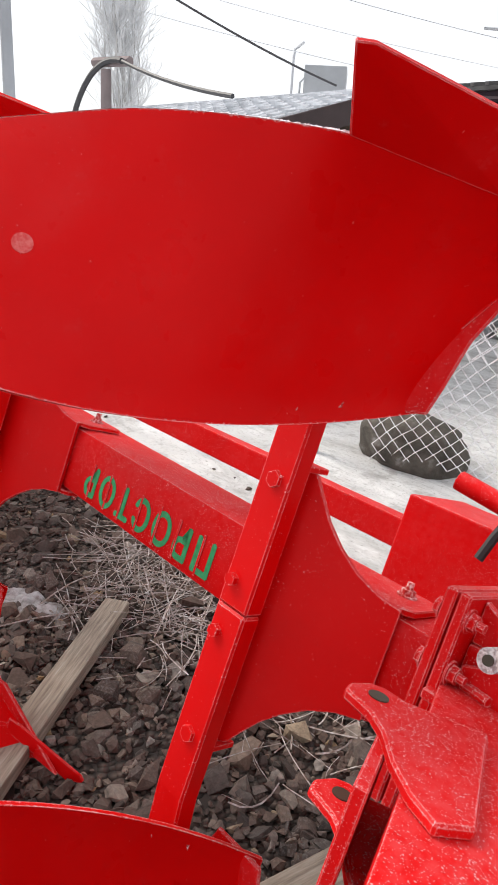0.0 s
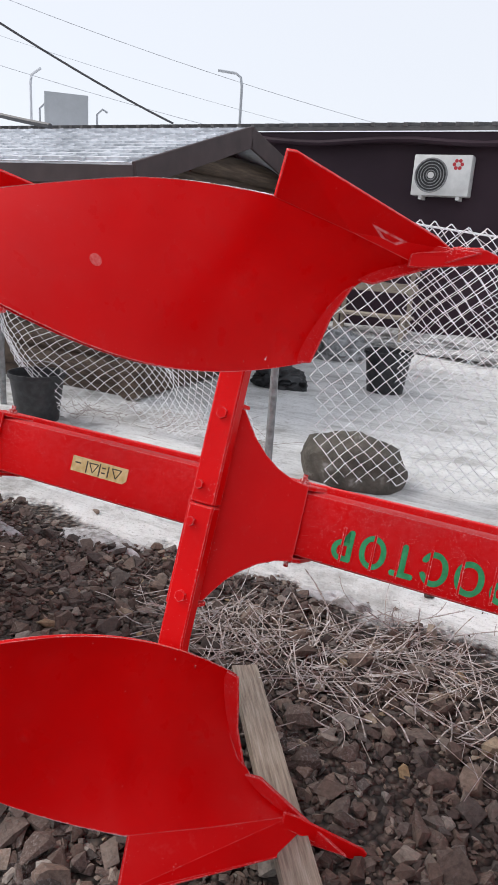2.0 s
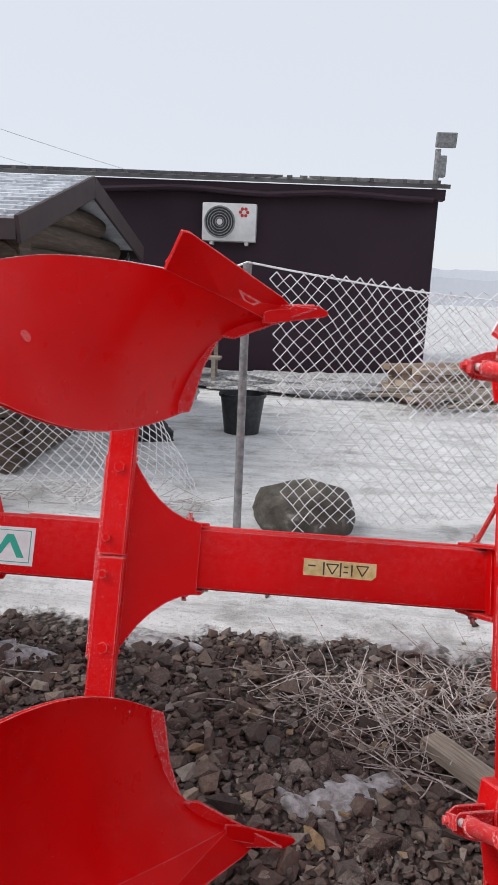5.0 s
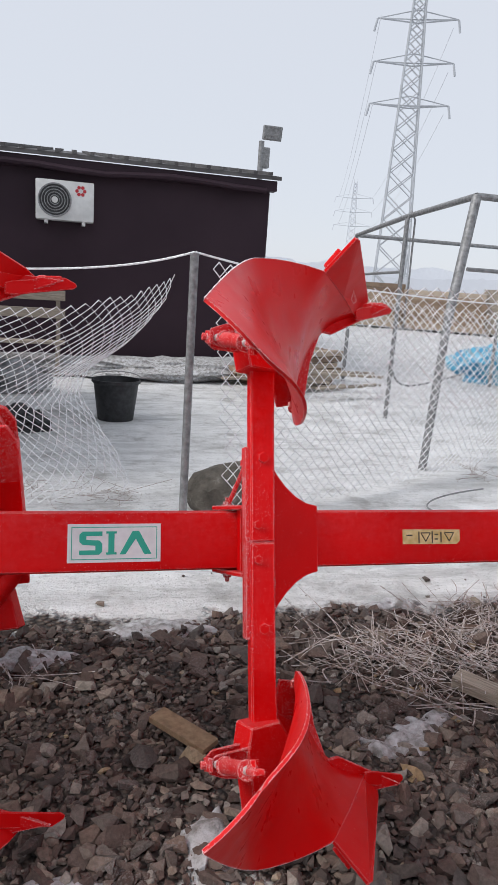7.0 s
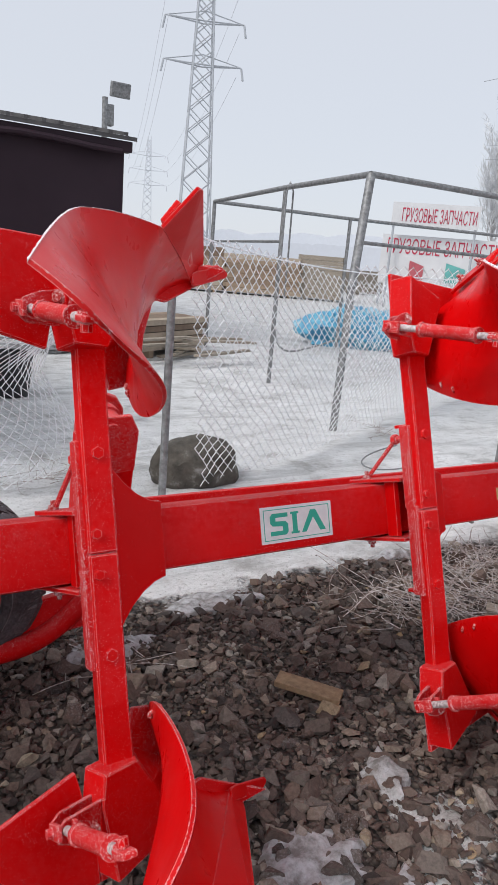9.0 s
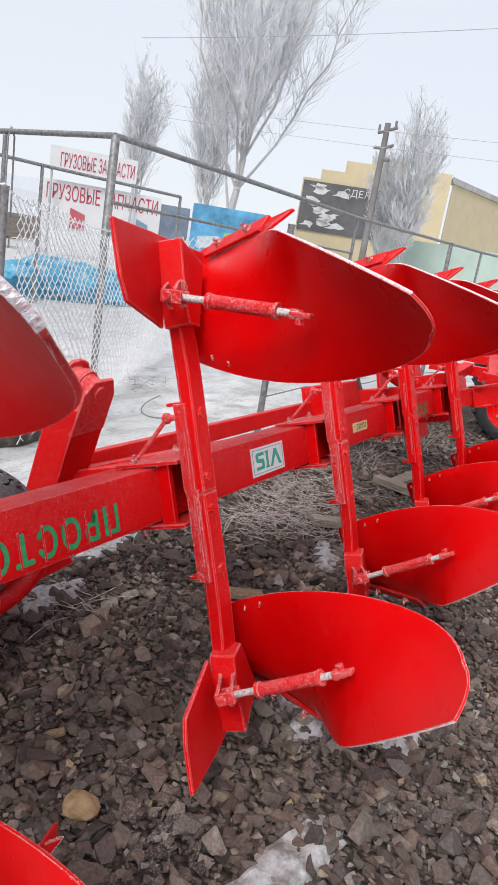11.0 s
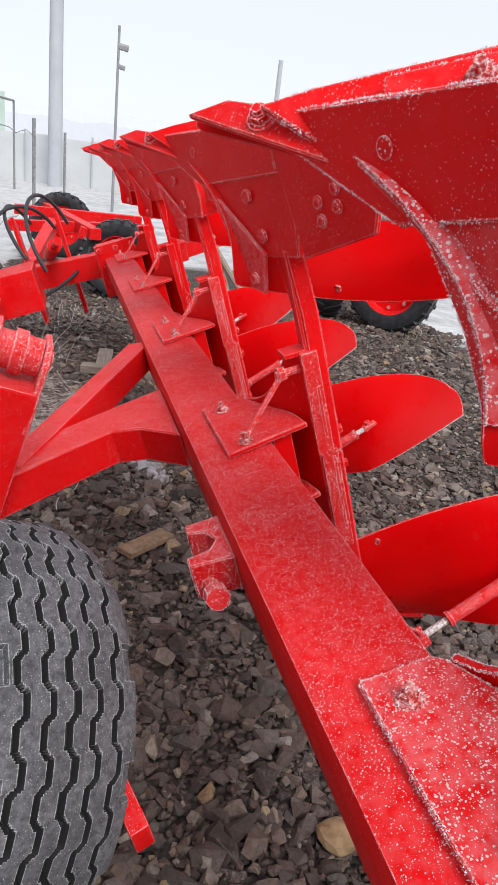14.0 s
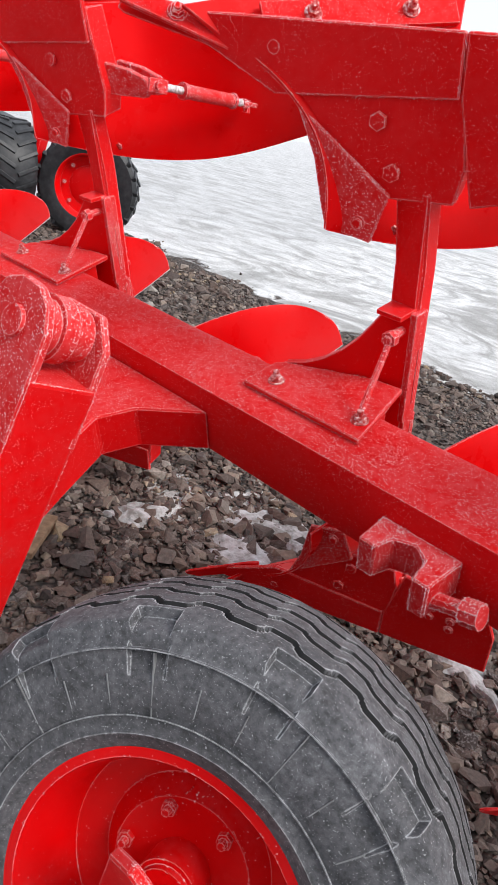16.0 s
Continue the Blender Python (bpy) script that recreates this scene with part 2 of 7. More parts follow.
fine = k.ramp(k.noise(55, 4, 0.7, pos), [(0.57, 0.0), (0.67, 0.6)])
snow = k.mix(fine, k.mix(dirt, ice, (0.30, 0.28, 0.26)), (0.20, 0.18, 0.16))
rut = k.math("MULTIPLY", k.ramp(k.math("MULTIPLY", py, -1.0), [(0.0, 0.0), (1.0, 1.0)]), k.ramp(k.noise(1.1, 7, 0.7, pos, 1.2), [(0.46, 0.0), (0.60, 0.75)]))
snow = k.mix(rut, snow, (0.26, 0.25, 0.24))
long = k.node("ShaderNodeMapping")
long.inputs["Scale"].default_value = (0.4, 1.8, 1.0)
k.l.new(pos, long.inputs[0])
streak = k.noise(2.6, 8, 0.72, long.outputs[0], 0.6)
snow = k.mix(k.ramp(streak, [(0.50, 0.0), (0.57, 0.28), (0.70, 0.62)]), snow, (0.34, 0.335, 0.32))
crumb = k.noise(13, 7, 0.75, long.outputs[0])
snow = k.mix(k.ramp(crumb, [(0.54, 0.0), (0.64, 0.45)]), snow, (0.42, 0.42, 0.41))
yard = k.ramp(k.math("ADD", k.math("MULTIPLY", k.math("SUBTRACT", px, 4.5), 0.25), wob), [(0.1, 0.0), (0.9, 0.62)])
snow = k.mix(yard, snow, k.mix(k.ramp(k.noise(2.6, 6, 0.7, pos), [(0.35, 0.0), (0.65, 1.0)]), (0.30, 0.295, 0.29), (0.60, 0.605, 0.62)))
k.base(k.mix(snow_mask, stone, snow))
k.rough(k.mix(snow_mask, 0.9, k.ramp(k.noise(1.6, 4, 0.5, pos), [(0.35, 0.35), (0.6, 0.75)])))
k.bump(k.mix(snow_mask, k.ramp(vor, [(0.0, 1.0), (0.8, 0.0)]), k.math("ADD", k.math("MULTIPLY", k.noise(9, 7, 0.75, pos), 0.7), k.math("MULTIPLY", streak, 1.2))), 0.06, 1.0)
GROUND = k.m


# ---- mesh helpers ----
def part(name, bm, material, parent=None, label="", smooth=False, m=None):
    """Links a bmesh as one mesh object, under a parent if one is given."""
    bmesh.ops.recalc_face_normals(bm, faces=bm.faces)
    me = bpy.data.meshes.new(name)
    bm.to_mesh(me)
    bm.free()
    me.materials.append(material)
    if smooth:
        me.shade_smooth()
        me.set_sharp_from_angle(angle=radians(38))
    ob = new(name, me)
    if m is not None:
        ob.matrix_local = m
    ob.parent = parent
    if label:
        ob["label"] = label
    return ob


def add_box(bm, lo, hi, m=None, bevel=0.0):
    t = bmesh.new()
    bmesh.ops.create_cube(t, size=1)
    c, s = [(a + b) / 2 for a, b in zip(lo, hi)], [b - a for a, b in zip(lo, hi)]
    bmesh.ops.transform(t, matrix=Matrix.LocRotScale(c, None, s), verts=t.verts)
    if bevel:
        bmesh.ops.bevel(t, geom=t.edges[:], offset=bevel, segments=2, affect="EDGES", profile=0.6)
    join(bm, t, m)


def join(bm, t, m=None):
    if m is not None:
        bmesh.ops.transform(t, matrix=m, verts=t.verts)
    me = bpy.data.meshes.new("tmp")
    t.to_mesh(me)
    t.free()
    bm.from_mesh(me)
    bpy.data.meshes.remove(me)


def frame_to(a, b, up=(0, 0, 1)):
    """A matrix at a whose z runs towards b."""
    a, b = Vector(a), Vector(b)
    z = (b - a).normalized()
    x = Vector(up).cross(z)
    x = x.normalized() if x.length > 1e-4 else Vector((1, 0, 0))
    y = z.cross(x)
    r = Matrix((x, y, z)).transposed().to_4x4()
    return Matrix.Translation(a) @ r, (b - a).length


def add_rod(bm, a, b, r, seg=12, r2=None):
    m, n = frame_to(a, b)
    t = bmesh.new()
    bmesh.ops.create_cone(t, cap_ends=True, segments=seg, radius1=r, radius2=r if r2 is None else r2, depth=n)
    bmesh.ops.translate(t, vec=(0, 0, n / 2), verts=t.verts)
    join(bm, t, m)


def add_beam(bm, a, b, w, h, up=(0, 0, 1), bevel=0.006):
    """A box-section member from a to b, w wide and h high."""
    m, n = frame_to(a, b, up)
    add_box(bm, (-w / 2, -h / 2, 0), (w / 2, h / 2, n), m, bevel)


def add_prism(bm, pts, d, bevel=0.0):
    """A plate: a closed outline of 3D points pushed along the vector d."""
    t = bmesh.new()
    d = Vector(d)
    lo = [t.verts.new(p) for p in pts]
    hi = [t.verts.new(Vector(p) + d) for p in pts]
    t.faces.new(lo)
    t.faces.new(hi[::-1])
    for i in range(len(pts)):
        j = (i + 1) % len(pts)
        t.faces.new((lo[i], hi[i], hi[j], lo[j]))
    bmesh.ops.recalc_face_normals(t, faces=t.faces)
    if bevel:
        bmesh.ops.bevel(t, geom=t.edges[:], offset=bevel, segments=1, affect="EDGES")
    join(bm, t)


def add_loft(bm, lo, hi, bevel=0.0):
    """A solid between two outlines with the same number of corners."""
    t = bmesh.new()
    a, b = [t.verts.new(p) for p in lo], [t.verts.new(p) for p in hi]
    t.faces.new(a)
    t.faces.new(b[::-1])
    for i in range(len(a)):
        j = (i + 1) % len(a)
        t.faces.new((a[i], b[i], b[j], a[j]))
    bmesh.ops.recalc_face_normals(t, faces=t.faces)
    if bevel:
        bmesh.ops.bevel(t, geom=t.edges[:], offset=bevel, segments=1, affect="EDGES")
    join(bm, t)


def add_bolt(bm, at, axis, r=0.013, h=0.012, washer=True, stud=0.0):
    at, axis = Vector(at), Vector(axis).normalized()
    if washer:
        add_rod(bm, at, at + axis * 0.003, r * 1.35, 14)
    add_rod(bm, at, at + axis * h, r, 6, r * 0.94)
    if stud:
        add_rod(bm, at, at + axis * (h + stud), r * 0.5, 8)


def add_tube_path(bm, pts, r, seg=8):
    """A round bar or hose that follows the points."""
    pts = [Vector(p) for p in pts]
    rings = []
    x = None
    for i, p in enumerate(pts):
        z = (pts[min(i + 1, len(pts) - 1)] - pts[max(i - 1, 0)]).normalized()
        if x is None:
            x = z.orthogonal().normalized()
        x = (x - z * x.dot(z)).normalized()
        y = z.cross(x)
        rings.append([bm.verts.new(p + r * (x * math.cos(2 * math.pi * k / seg) + y * math.sin(2 * math.pi * k / seg))) for k in range(seg)])
    for a, b in zip(rings, rings[1:]):
        for k in range(seg):
            bm.faces.new((a[k], a[(k + 1) % seg], b[(k + 1) % seg], b[k]))
    bm.faces.new(rings[0][::-1])
    bm.faces.new(rings[-1])


def bezier(ctrl, n):
    k = len(ctrl) - 1
    out = []
    for i in range(n + 1):
        u = i / n
        out.append(sum((Vector(c) * (math.comb(k, j) * u ** j * (1 - u) ** (k - j)) for j, c in enumerate(ctrl)), Vector()))
    return out


def thing(name, label, category, group="", m=None):
    ob = new(name)
    if m is not None:
        ob.matrix_world = m
    return tagged(ob, label, category, group)


# ---- large structure ----
bm = bmesh.new()
bmesh.ops.create_grid(bm, x_segments=60, y_segments=60, size=400)
ground = part("ground", bm, GROUND)
tagged(ground, "dark crushed gravel with patches of old snow and ice", "ground", kind="structure")

# ---- the plough: built in its own frame, x along the main beam, leaning with its top away from the near fence ----
plough = thing("reversible_plough", "long red reversible mouldboard plough dusted with frost, standing on gravel", "plough",
               m=Matrix.Translation((0, 0, 0.64)) @ PLOUGH_TURN @ Matrix.Translation((0, 0, 0.22)))
EU, EN = Vector((0.958, 0.287, 0)), Vector((-0.287, 0.958, 0))


def lp(u, z, off=0.0):
    """A point on the landside plane, u along the direction of travel."""
    return Vector((0, 0.070, z)) + EU * u + EN * off


def mirrored(bm, s):
    if s < 0:
        bmesh.ops.transform(bm, matrix=Matrix.Diagonal((1, 1, -1, 1)), verts=bm.verts)
        bmesh.ops.reverse_faces(bm, faces=bm.faces)
    return bm


BOTTOM = [(0.129, 0.129, 0.394), (-0.004, -0.227, 0.237), (-0.052, -0.452, 0.238), (-0.062, -0.610, 0.292), (-0.150, -0.675, 0.285), (-0.222, -0.708, 0.336)]
TAIL = [(-0.222, -0.708, 0.336), (-0.256, -0.732, 0.364), (-0.306, -0.698, 0.417)]
TOP_A = [(0.335, 0.155, 0.672), (0.22, -0.02, 0.672), (0.103, -0.188, 0.672)]
TOP_B = [(0.103, -0.188, 0.672), (0.02, -0.255, 0.662), (-0.06, -0.31, 0.648), (-0.128, -0.362, 0.622)]
TOP_C = [(-0.128, -0.362, 0.622), (-0.17, -0.40, 0.60), (-0.240, -0.560, 0.510), (-0.306, -0.698, 0.417)]
SHIN = [(0.129, 0.135, 0.394), (0.117, 0.155, 0.42), (0.150, 0.070, 0.53), (0.178, 0.160, 0.625), (0.335, 0.155, 0.672)]
NU, NV = 40, 18


def chain(curves, n):
    """Points at even arc steps along joined curves."""
    pts = [p for i, c in enumerate(curves) for p in bezier(c, 40)[1 if i else 0:]]
    d = [0.0]
    for a, b in zip(pts, pts[1:]):
        d.append(d[-1] + (b - a).length)
    out, j = [], 0
    for i in range(n + 1):
        s = d[-1] * i / n
        while j < len(d) - 2 and d[j + 1] < s:
            j += 1
        f = (s - d[j]) / max(d[j + 1] - d[j], 1e-9)
        out.append(pts[j].lerp(pts[j + 1], f))
    return out


def sheet_grid():
    lo, hi = chain([BOTTOM], NU), chain([TOP_A, TOP_B, TOP_C], NU)
    left = chain([SHIN], NV)
    right = chain([TAIL], NV)
    g = []
    for i in range(NU + 1):
        u = i / NU
        col = []
        for j in range(NV + 1):
            v = j / NV
            p = lo[i] * (1 - v) + hi[i] * v + left[j] * (1 - u) + right[j] * u
            p -= lo[0] * ((1 - u) * (1 - v)) + lo[-1] * (u * (1 - v)) + hi[0] * ((1 - u) * v) + hi[-1] * (u * v)
            col.append(p)
        g.append(col)
    return g


def thick_sheet(bm, g, t):
    """A curved plate: the grid and the same grid set back along its normals."""
    nu, nv = len(g), len(g[0])
    nor = []
    for i in range(nu):
        row = []
        for j in range(nv):
            a = g[min(i + 1, nu - 1)][j] - g[max(i - 1, 0)][j]
            b = g[i][min(j + 1, nv - 1)] - g[i][max(j - 1, 0)]
            row.append(a.cross(b).normalized())
        nor.append(row)
    f = [[bm.verts.new(p) for p in col] for col in g]
    k = [[bm.verts.new(g[i][j] + nor[i][j] * t) for j in range(nv)] for i in range(nu)]
    for i in range(nu - 1):
        for j in range(nv - 1):
            bm.faces.new((f[i][j], f[i + 1][j], f[i + 1][j + 1], f[i][j + 1]))
            bm.faces.new((k[i][j], k[i][j + 1], k[i + 1][j + 1], k[i + 1][j]))
    for i in range(nu - 1):
        bm.faces.new((f[i][0], k[i][0], k[i + 1][0], f[i + 1][0]))
        bm.faces.new((f[i][-1], f[i + 1][-1], k[i + 1][-1], k[i][-1]))
    for j in range(nv - 1):
        bm.faces.new((f[0][j], f[0][j + 1], k[0][j + 1], k[0][j]))
        bm.faces.new((f[-1][j], k[-1][j], k[-1][j + 1], f[-1][j + 1]))


GRID = sheet_grid()


def frost_edge(bm, lift, reach, heavy):
    """Frost needles along the upper edge of the sheet, reaching down its back."""
    g = random.Random(17 + heavy)
    rim_ = [(GRID[i][NV], GRID[i][NV - 1]) for i in range(NU)] + [(GRID[NU][NV], GRID[NU - 2][NV - 2])] + ([(GRID[NU][j], GRID[NU - 1][j]) for j in range(NV - 1, 2, -1)] if heavy else [])
    a = rim_[0][0]
    for (p, inner), (q, inner2) in zip(rim_, rim_[1:]):
        n = max(1, int((q - p).length / 0.0022))
        along_ = (q - p).normalized()
        for k_ in range(n):
            if g.random() > 0.95:
                continue
            c = p.lerp(q, (k_ + g.random()) / n)
            d = (inner - p).normalized()
            nor = along_.cross(d).normalized()
            nor = nor if nor.dot(Vector((-0.5, 0.7, 0))) > 0 else -nor
            w, ln = g.uniform(0.0015, 0.004), reach * g.uniform(0.05, 1.2) * (0.75 + 0.5 * noise.noise(c * 22))
            o = nor * (0.0075 if heavy else 0.0055)
            v = [bm.verts.new(x) for x in (c - along_ * w - nor * 0.001, c + along_ * w - nor * 0.001, c + along_ * w + o, c - along_ * w + o, c - d * g.uniform(0.0005, 0.003) + o * 0.5, c + d * ln + o * (1.0 if not heavy else 1.1))]
            for f in ((0, 1, 4), (1, 2, 4), (2, 3, 4), (3, 0, 4), (2, 3, 5)):
                bm.faces.new([v[m_] for m_ in f])


def body_meshes(s):
    """The mesh of each part of one plough body; s is 1 for an upper and -1 for a lower one."""
    out = {}

    def keep(name, bm, mat, under=None, label="", smooth=False):
        ob = part(name, mirrored(bm, s), mat, None, label, smooth)
        out[name if name not in out else name + str(len(out))] = (ob.data, under, label, name)
        bpy.data.objects.remove(ob)

    bm = bmesh.new()
    thick_sheet(bm, GRID, 0.007)
    keep("mouldboard", bm, RED_FACE, smooth=True)
    for heavy in (0, 1):
        bm = bmesh.new()
        frost_edge(bm, 0.0010, 0.003 + 0.004 * heavy, heavy)
        keep("frost_edge" if not heavy else "frost_crust", bm, FROST, "mouldboard", "white hoar frost along the edge")
    bm = bmesh.new()
    add_bolt(bm, (0.0458, -0.0674, 0.3422), (0.45, -0.85, 0.3), 0.010, 0.006, False)
    keep("bolt_head", bm, BOLT, "mouldboard")
    bm = bmesh.new()
    add_bolt(bm, (0.0688, -0.0024, 0.3652), (0.45, -0.85, 0.3), 0.010, 0.006, False)
    keep("bolt_head", bm, BOLT, "mouldboard")
    # round mark where the brace is welded to the back
    nor = (GRID[27][8] - GRID[25][8]).cross(GRID[26][9] - GRID[26][7]).normalized()
    bm = bmesh.new()
    add_rod(bm, GRID[26][8] - nor * 0.0012, GRID[26][8] + nor * 0.001, 0.0125, 18)
    keep("weld_mark", bm, MARK, "mouldboard", "pale round weld mark")
    # backing plate between frog and sheet, with a pressed ridge along its outer edge
    n_ = lambda i, j: (GRID[i + 1][j] - GRID[max(i - 1, 0)][j]).cross(GRID[i][min(j + 1, NV)] - GRID[i][max(j - 1, 0)]).normalized()
    reach = lambda j: min(3.6 + 0.6 * j, 9 + 0.18 * (j - 9)) + (0.6 if j in (5, 6, 12) else 0)
    bm = bmesh.new()
    plate = []
    for i in range(10):
        col = []
        for j in range(2, NV):
            q = reach(j) * i / 9
            lo_ = min(int(q), NU - 2)
            col.append(GRID[lo_][j].lerp(GRID[lo_ + 1][j], q - lo_) + n_(lo_, j) * 0.009)
        plate.append(col)
    thick_sheet(bm, plate, 0.006)
    keep("backing_plate", bm, RED_FROST)
    bm = bmesh.new()
    add_tube_path(bm, [p + n_(4, 9) * 0.007 for p in plate[-1][1:]], 0.0045, 6)
    keep("plate_ridge", bm, RED_RIME, "backing_plate", "frosted ridge along the plate's edge", True)
    # share: cutting edge from the wing tip to the point
    bm = bmesh.new()
    back = Vector((-0.61, 0.41, 0.69)).normalized() * 0.010
    add_prism(bm, [(0.100, -0.190, 0.668), (0.148, -0.277, 0.726), (0.163, -0.262, 0.730), (0.375, 0.150, 0.733), (0.40, 0.21, 0.729), (0.335, 0.157, 0.668), (0.22, -0.02, 0.669)], back, 0.0015)
    keep("share", bm, RED_SHARE)
    bm = bmesh.new()
    fwd = Vector((0.588, -0.809, 0)) * 0.010
    add_prism(bm, [Vector(p) + fwd for p in ((0.318, 0.132, 0.652), (0.345, 0.152, 0.658), (0.494, 0.262, 0.720), (0.504, 0.268, 0.730), (0.500, 0.263, 0.738), (0.470, 0.240, 0.745), (0.335, 0.145, 0.694), (0.318, 0.134, 0.684))], fwd * -0.8, 0.002)
    keep("chisel_point", bm, RED_SHARE)
    # sloping plate that carries the point, with its large nut
    slope, nut = Vector((-0.61, 0.41, 0.69)).normalized(), Vector((0.420, 0.203, 0.715))
    bm = bmesh.new()
    add_prism(bm, [Vector(p) - slope * (Vector(p) - nut).dot(slope) for p in ((0.500, 0.266, 0.728), (0.330, 0.158, 0.655), (0.375, 0.170, 0.705), (0.405, 0.182, 0.728), (0.465, 0.228, 0.745))], slope * 0.010, 0.002)
    keep("point_plate", bm, RED_FROST)
    bm = bmesh.new()
    add_bolt(bm, nut + slope * 0.010, slope, 0.013, 0.012, True, 0.006)
    keep("bolt", bm, RED_BOLT, "point_plate")
    # round mark on the landside plate, drawn as a raised disc
    bm = bmesh.new()
    add_rod(bm, lp(0.257, 0.676, -0.002), lp(0.257, 0.676, 0.0015), 0.011, 16)
    keep("plug_weld", bm, RED_BOLT)
    bm = bmesh.new()
    add_prism(bm, [lp(0.490, 0.726), lp(0.255, 0.605), lp(-0.062, 0.618), lp(-0.058, 0.71)], EN * -0.012, 0.002)
    keep("share_landside", bm, RED_FROST)
    bm = bmesh.new()
    add_loft(bm, [lp(0.225, 0.625, -0.006), lp(-0.060, 0.69, -0.006), lp(-0.089, 0.518, -0.006), lp(-0.078, 0.455, -0.006), lp(0.042, 0.451, -0.006), lp(0.160, 0.522, -0.006)],
             [lp(0.12, 0.640, -0.078), lp(-0.058, 0.69, -0.078), lp(-0.086, 0.52, -0.078), lp(-0.074, 0.46, -0.078), lp(0.010, 0.456, -0.078), lp(0.05, 0.52, -0.078)], 0.003)
    keep("frog", bm, RED_FROST)
    for u, z in ((0.065, 0.577), (0.034, 0.497)):
        bm = bmesh.new()
        add_bolt(bm, lp(u, z, -0.004), EN, 0.016, 0.007, False)
        keep("bolt", bm, RED_BOLT, "frog")
    bm = bmesh.new()
    add_prism(bm, [lp(0.212, 0.595, 0.004), lp(0.176, 0.51, 0.004), lp(0.160, 0.43, 0.004), lp(0.150, 0.390, 0.004), lp(0.061, 0.371, 0.004), lp(0.032, 0.46, 0.004)], EN * -0.009, 0.002)
    keep("shin_plate", bm, RED_FROST)
    for u, z in ((0.130, 0.402), (0.085, 0.406)):
        bm = bmesh.new()
        add_bolt(bm, lp(u, z, 0.004), EN, 0.010, 0.009, True)
        keep("bolt", bm, RED_BOLT, "shin_plate")
    bm = bmesh.new()
    add_prism(bm, [(-0.040, 0.008, 0.001), (0.026, 0.008, 0.001), (0.026, 0.008, 0.33), (0.034, 0.018, 0.47), (-0.036, 0.018, 0.47), (-0.040, 0.008, 0.33)], (0, 0.040, 0), 0.004)
    keep("shank", bm, RED)
    bm = bmesh.new()
    add_bolt(bm, (-0.006, 0.008, 0.222), (0, -1, 0), 0.015, 0.007, False)
    keep("bolt", bm, RED, "shank")
    bm = bmesh.new()
    add_bolt(bm, (-0.022, 0.008, 0.045), (0, -1, 0), 0.012, 0.010, False)
    keep("bolt", bm, RED, "shank")
    # brace between frog and the back of the sheet
    pin, far = Vector((-0.150, -0.060, 0.522)), Vector((-0.143, -0.395, 0.424))
    d = (far - pin).normalized()
    mid = pin + d * 0.10
    bm = bmesh.new()
    add_rod(bm, mid, mid + d * 0.185, 0.0175, 12)
    add_rod(bm, mid - d * 0.004, mid + d * 0.006, 0.021, 12)
    add_rod(bm, mid + d * 0.181, mid + d * 0.189, 0.021, 12)
    keep("turnbuckle", bm, RED_RIME, smooth=True)
    bm = bmesh.new()
    add_rod(bm, pin, far, 0.0095, 10)
    keep("threaded_rod", bm, ROD, "turnbuckle", "frosted bare steel rod", True)
    bm = bmesh.new()
    m, n = frame_to(pin - d * 0.03, pin + d * 0.03)
    add_box(bm, (-0.022, -0.016, 0), (-0.012, 0.016, n), m, 0.003)
    add_box(bm, (0.012, -0.016, 0), (0.022, 0.016, n), m, 0.003)
    add_rod(bm, m @ Vector((-0.034, 0, n * 0.4)), m @ Vector((0.034, 0, n * 0.4)), 0.010, 8)
    keep("clevis", bm, RED_RIME, "turnbuckle")
    bm = bmesh.new()
    m, n = frame_to(far - d * 0.028, far + d * 0.026)
    add_box(bm, (-0.013, -0.006, 0), (0.013, 0.006, n), m, 0.004)
    add_box(bm, (-0.010, -0.012, 0), (0.010, 0.012, 0.016), m, 0.004)
    keep("end_eye", bm, RED_RIME, "turnbuckle")
    bm = bmesh.new()
    add_rod(bm, m @ Vector((0, -0.010, n * 0.45)), m @ Vector((0, 0.010, n * 0.45)), 0.0075, 8)
    add_rod(bm, m @ Vector((0, -0.022, n * 0.45)), m @ Vector((0, -0.008, n * 0.45)), 0.010, 6)
    keep("eye_bolt", bm, RED_BOLT, "turnbuckle", "frosted bolt")
    # ears of the frog that hold the brace
    for q in (-0.026, 0.014):
        bm = bmesh.new()
        add_prism(bm, [(-0.070, -0.005 + q, 0.575), (-0.125, -0.035 + q, 0.560), (-0.168, -0.052 + q, 0.540), (-0.174, -0.056 + q, 0.515), (-0.155, -0.056 + q, 0.497), (-0.110, -0.030 + q, 0.500), (-0.060, 0.0 + q, 0.505)], (0.004, 0.012, 0), 0.002)
        keep("brace_lug", bm, RED_RIME)
    bm = bmesh.new()
    add_bolt(bm, (-0.087, -0.038, 0.552), (-0.4, -0.9, 0), 0.013, 0.012, True)
    keep("bolt", bm, BOLT)
    nb = Vector((-0.61, 0.41, 0.69)).normalized()
    bm = bmesh.new()
    add_prism(bm, [Vector(p) + nb * 0.012 for p in ((0.272, 0.02, 0.683), (0.178, -0.148, 0.698), (0.136, -0.145, 0.662), (0.128, -0.118, 0.635), (0.202, -0.015, 0.642))], nb * 0.008, 0.002)
    keep("share_gusset", bm, RED_RIME)
    bm = bmesh.new()
    add_tube_path(bm, bezier([Vector(p) + nb * 0.026 for p in ((0.205, -0.02, 0.645), (0.196, -0.07, 0.672), (0.160, -0.115, 0.672), (0.132, -0.14, 0.655))], 12), 0.006, 8)
    keep("handle_rod", bm, RED_RIME, smooth=True)
    bm = bmesh.new()
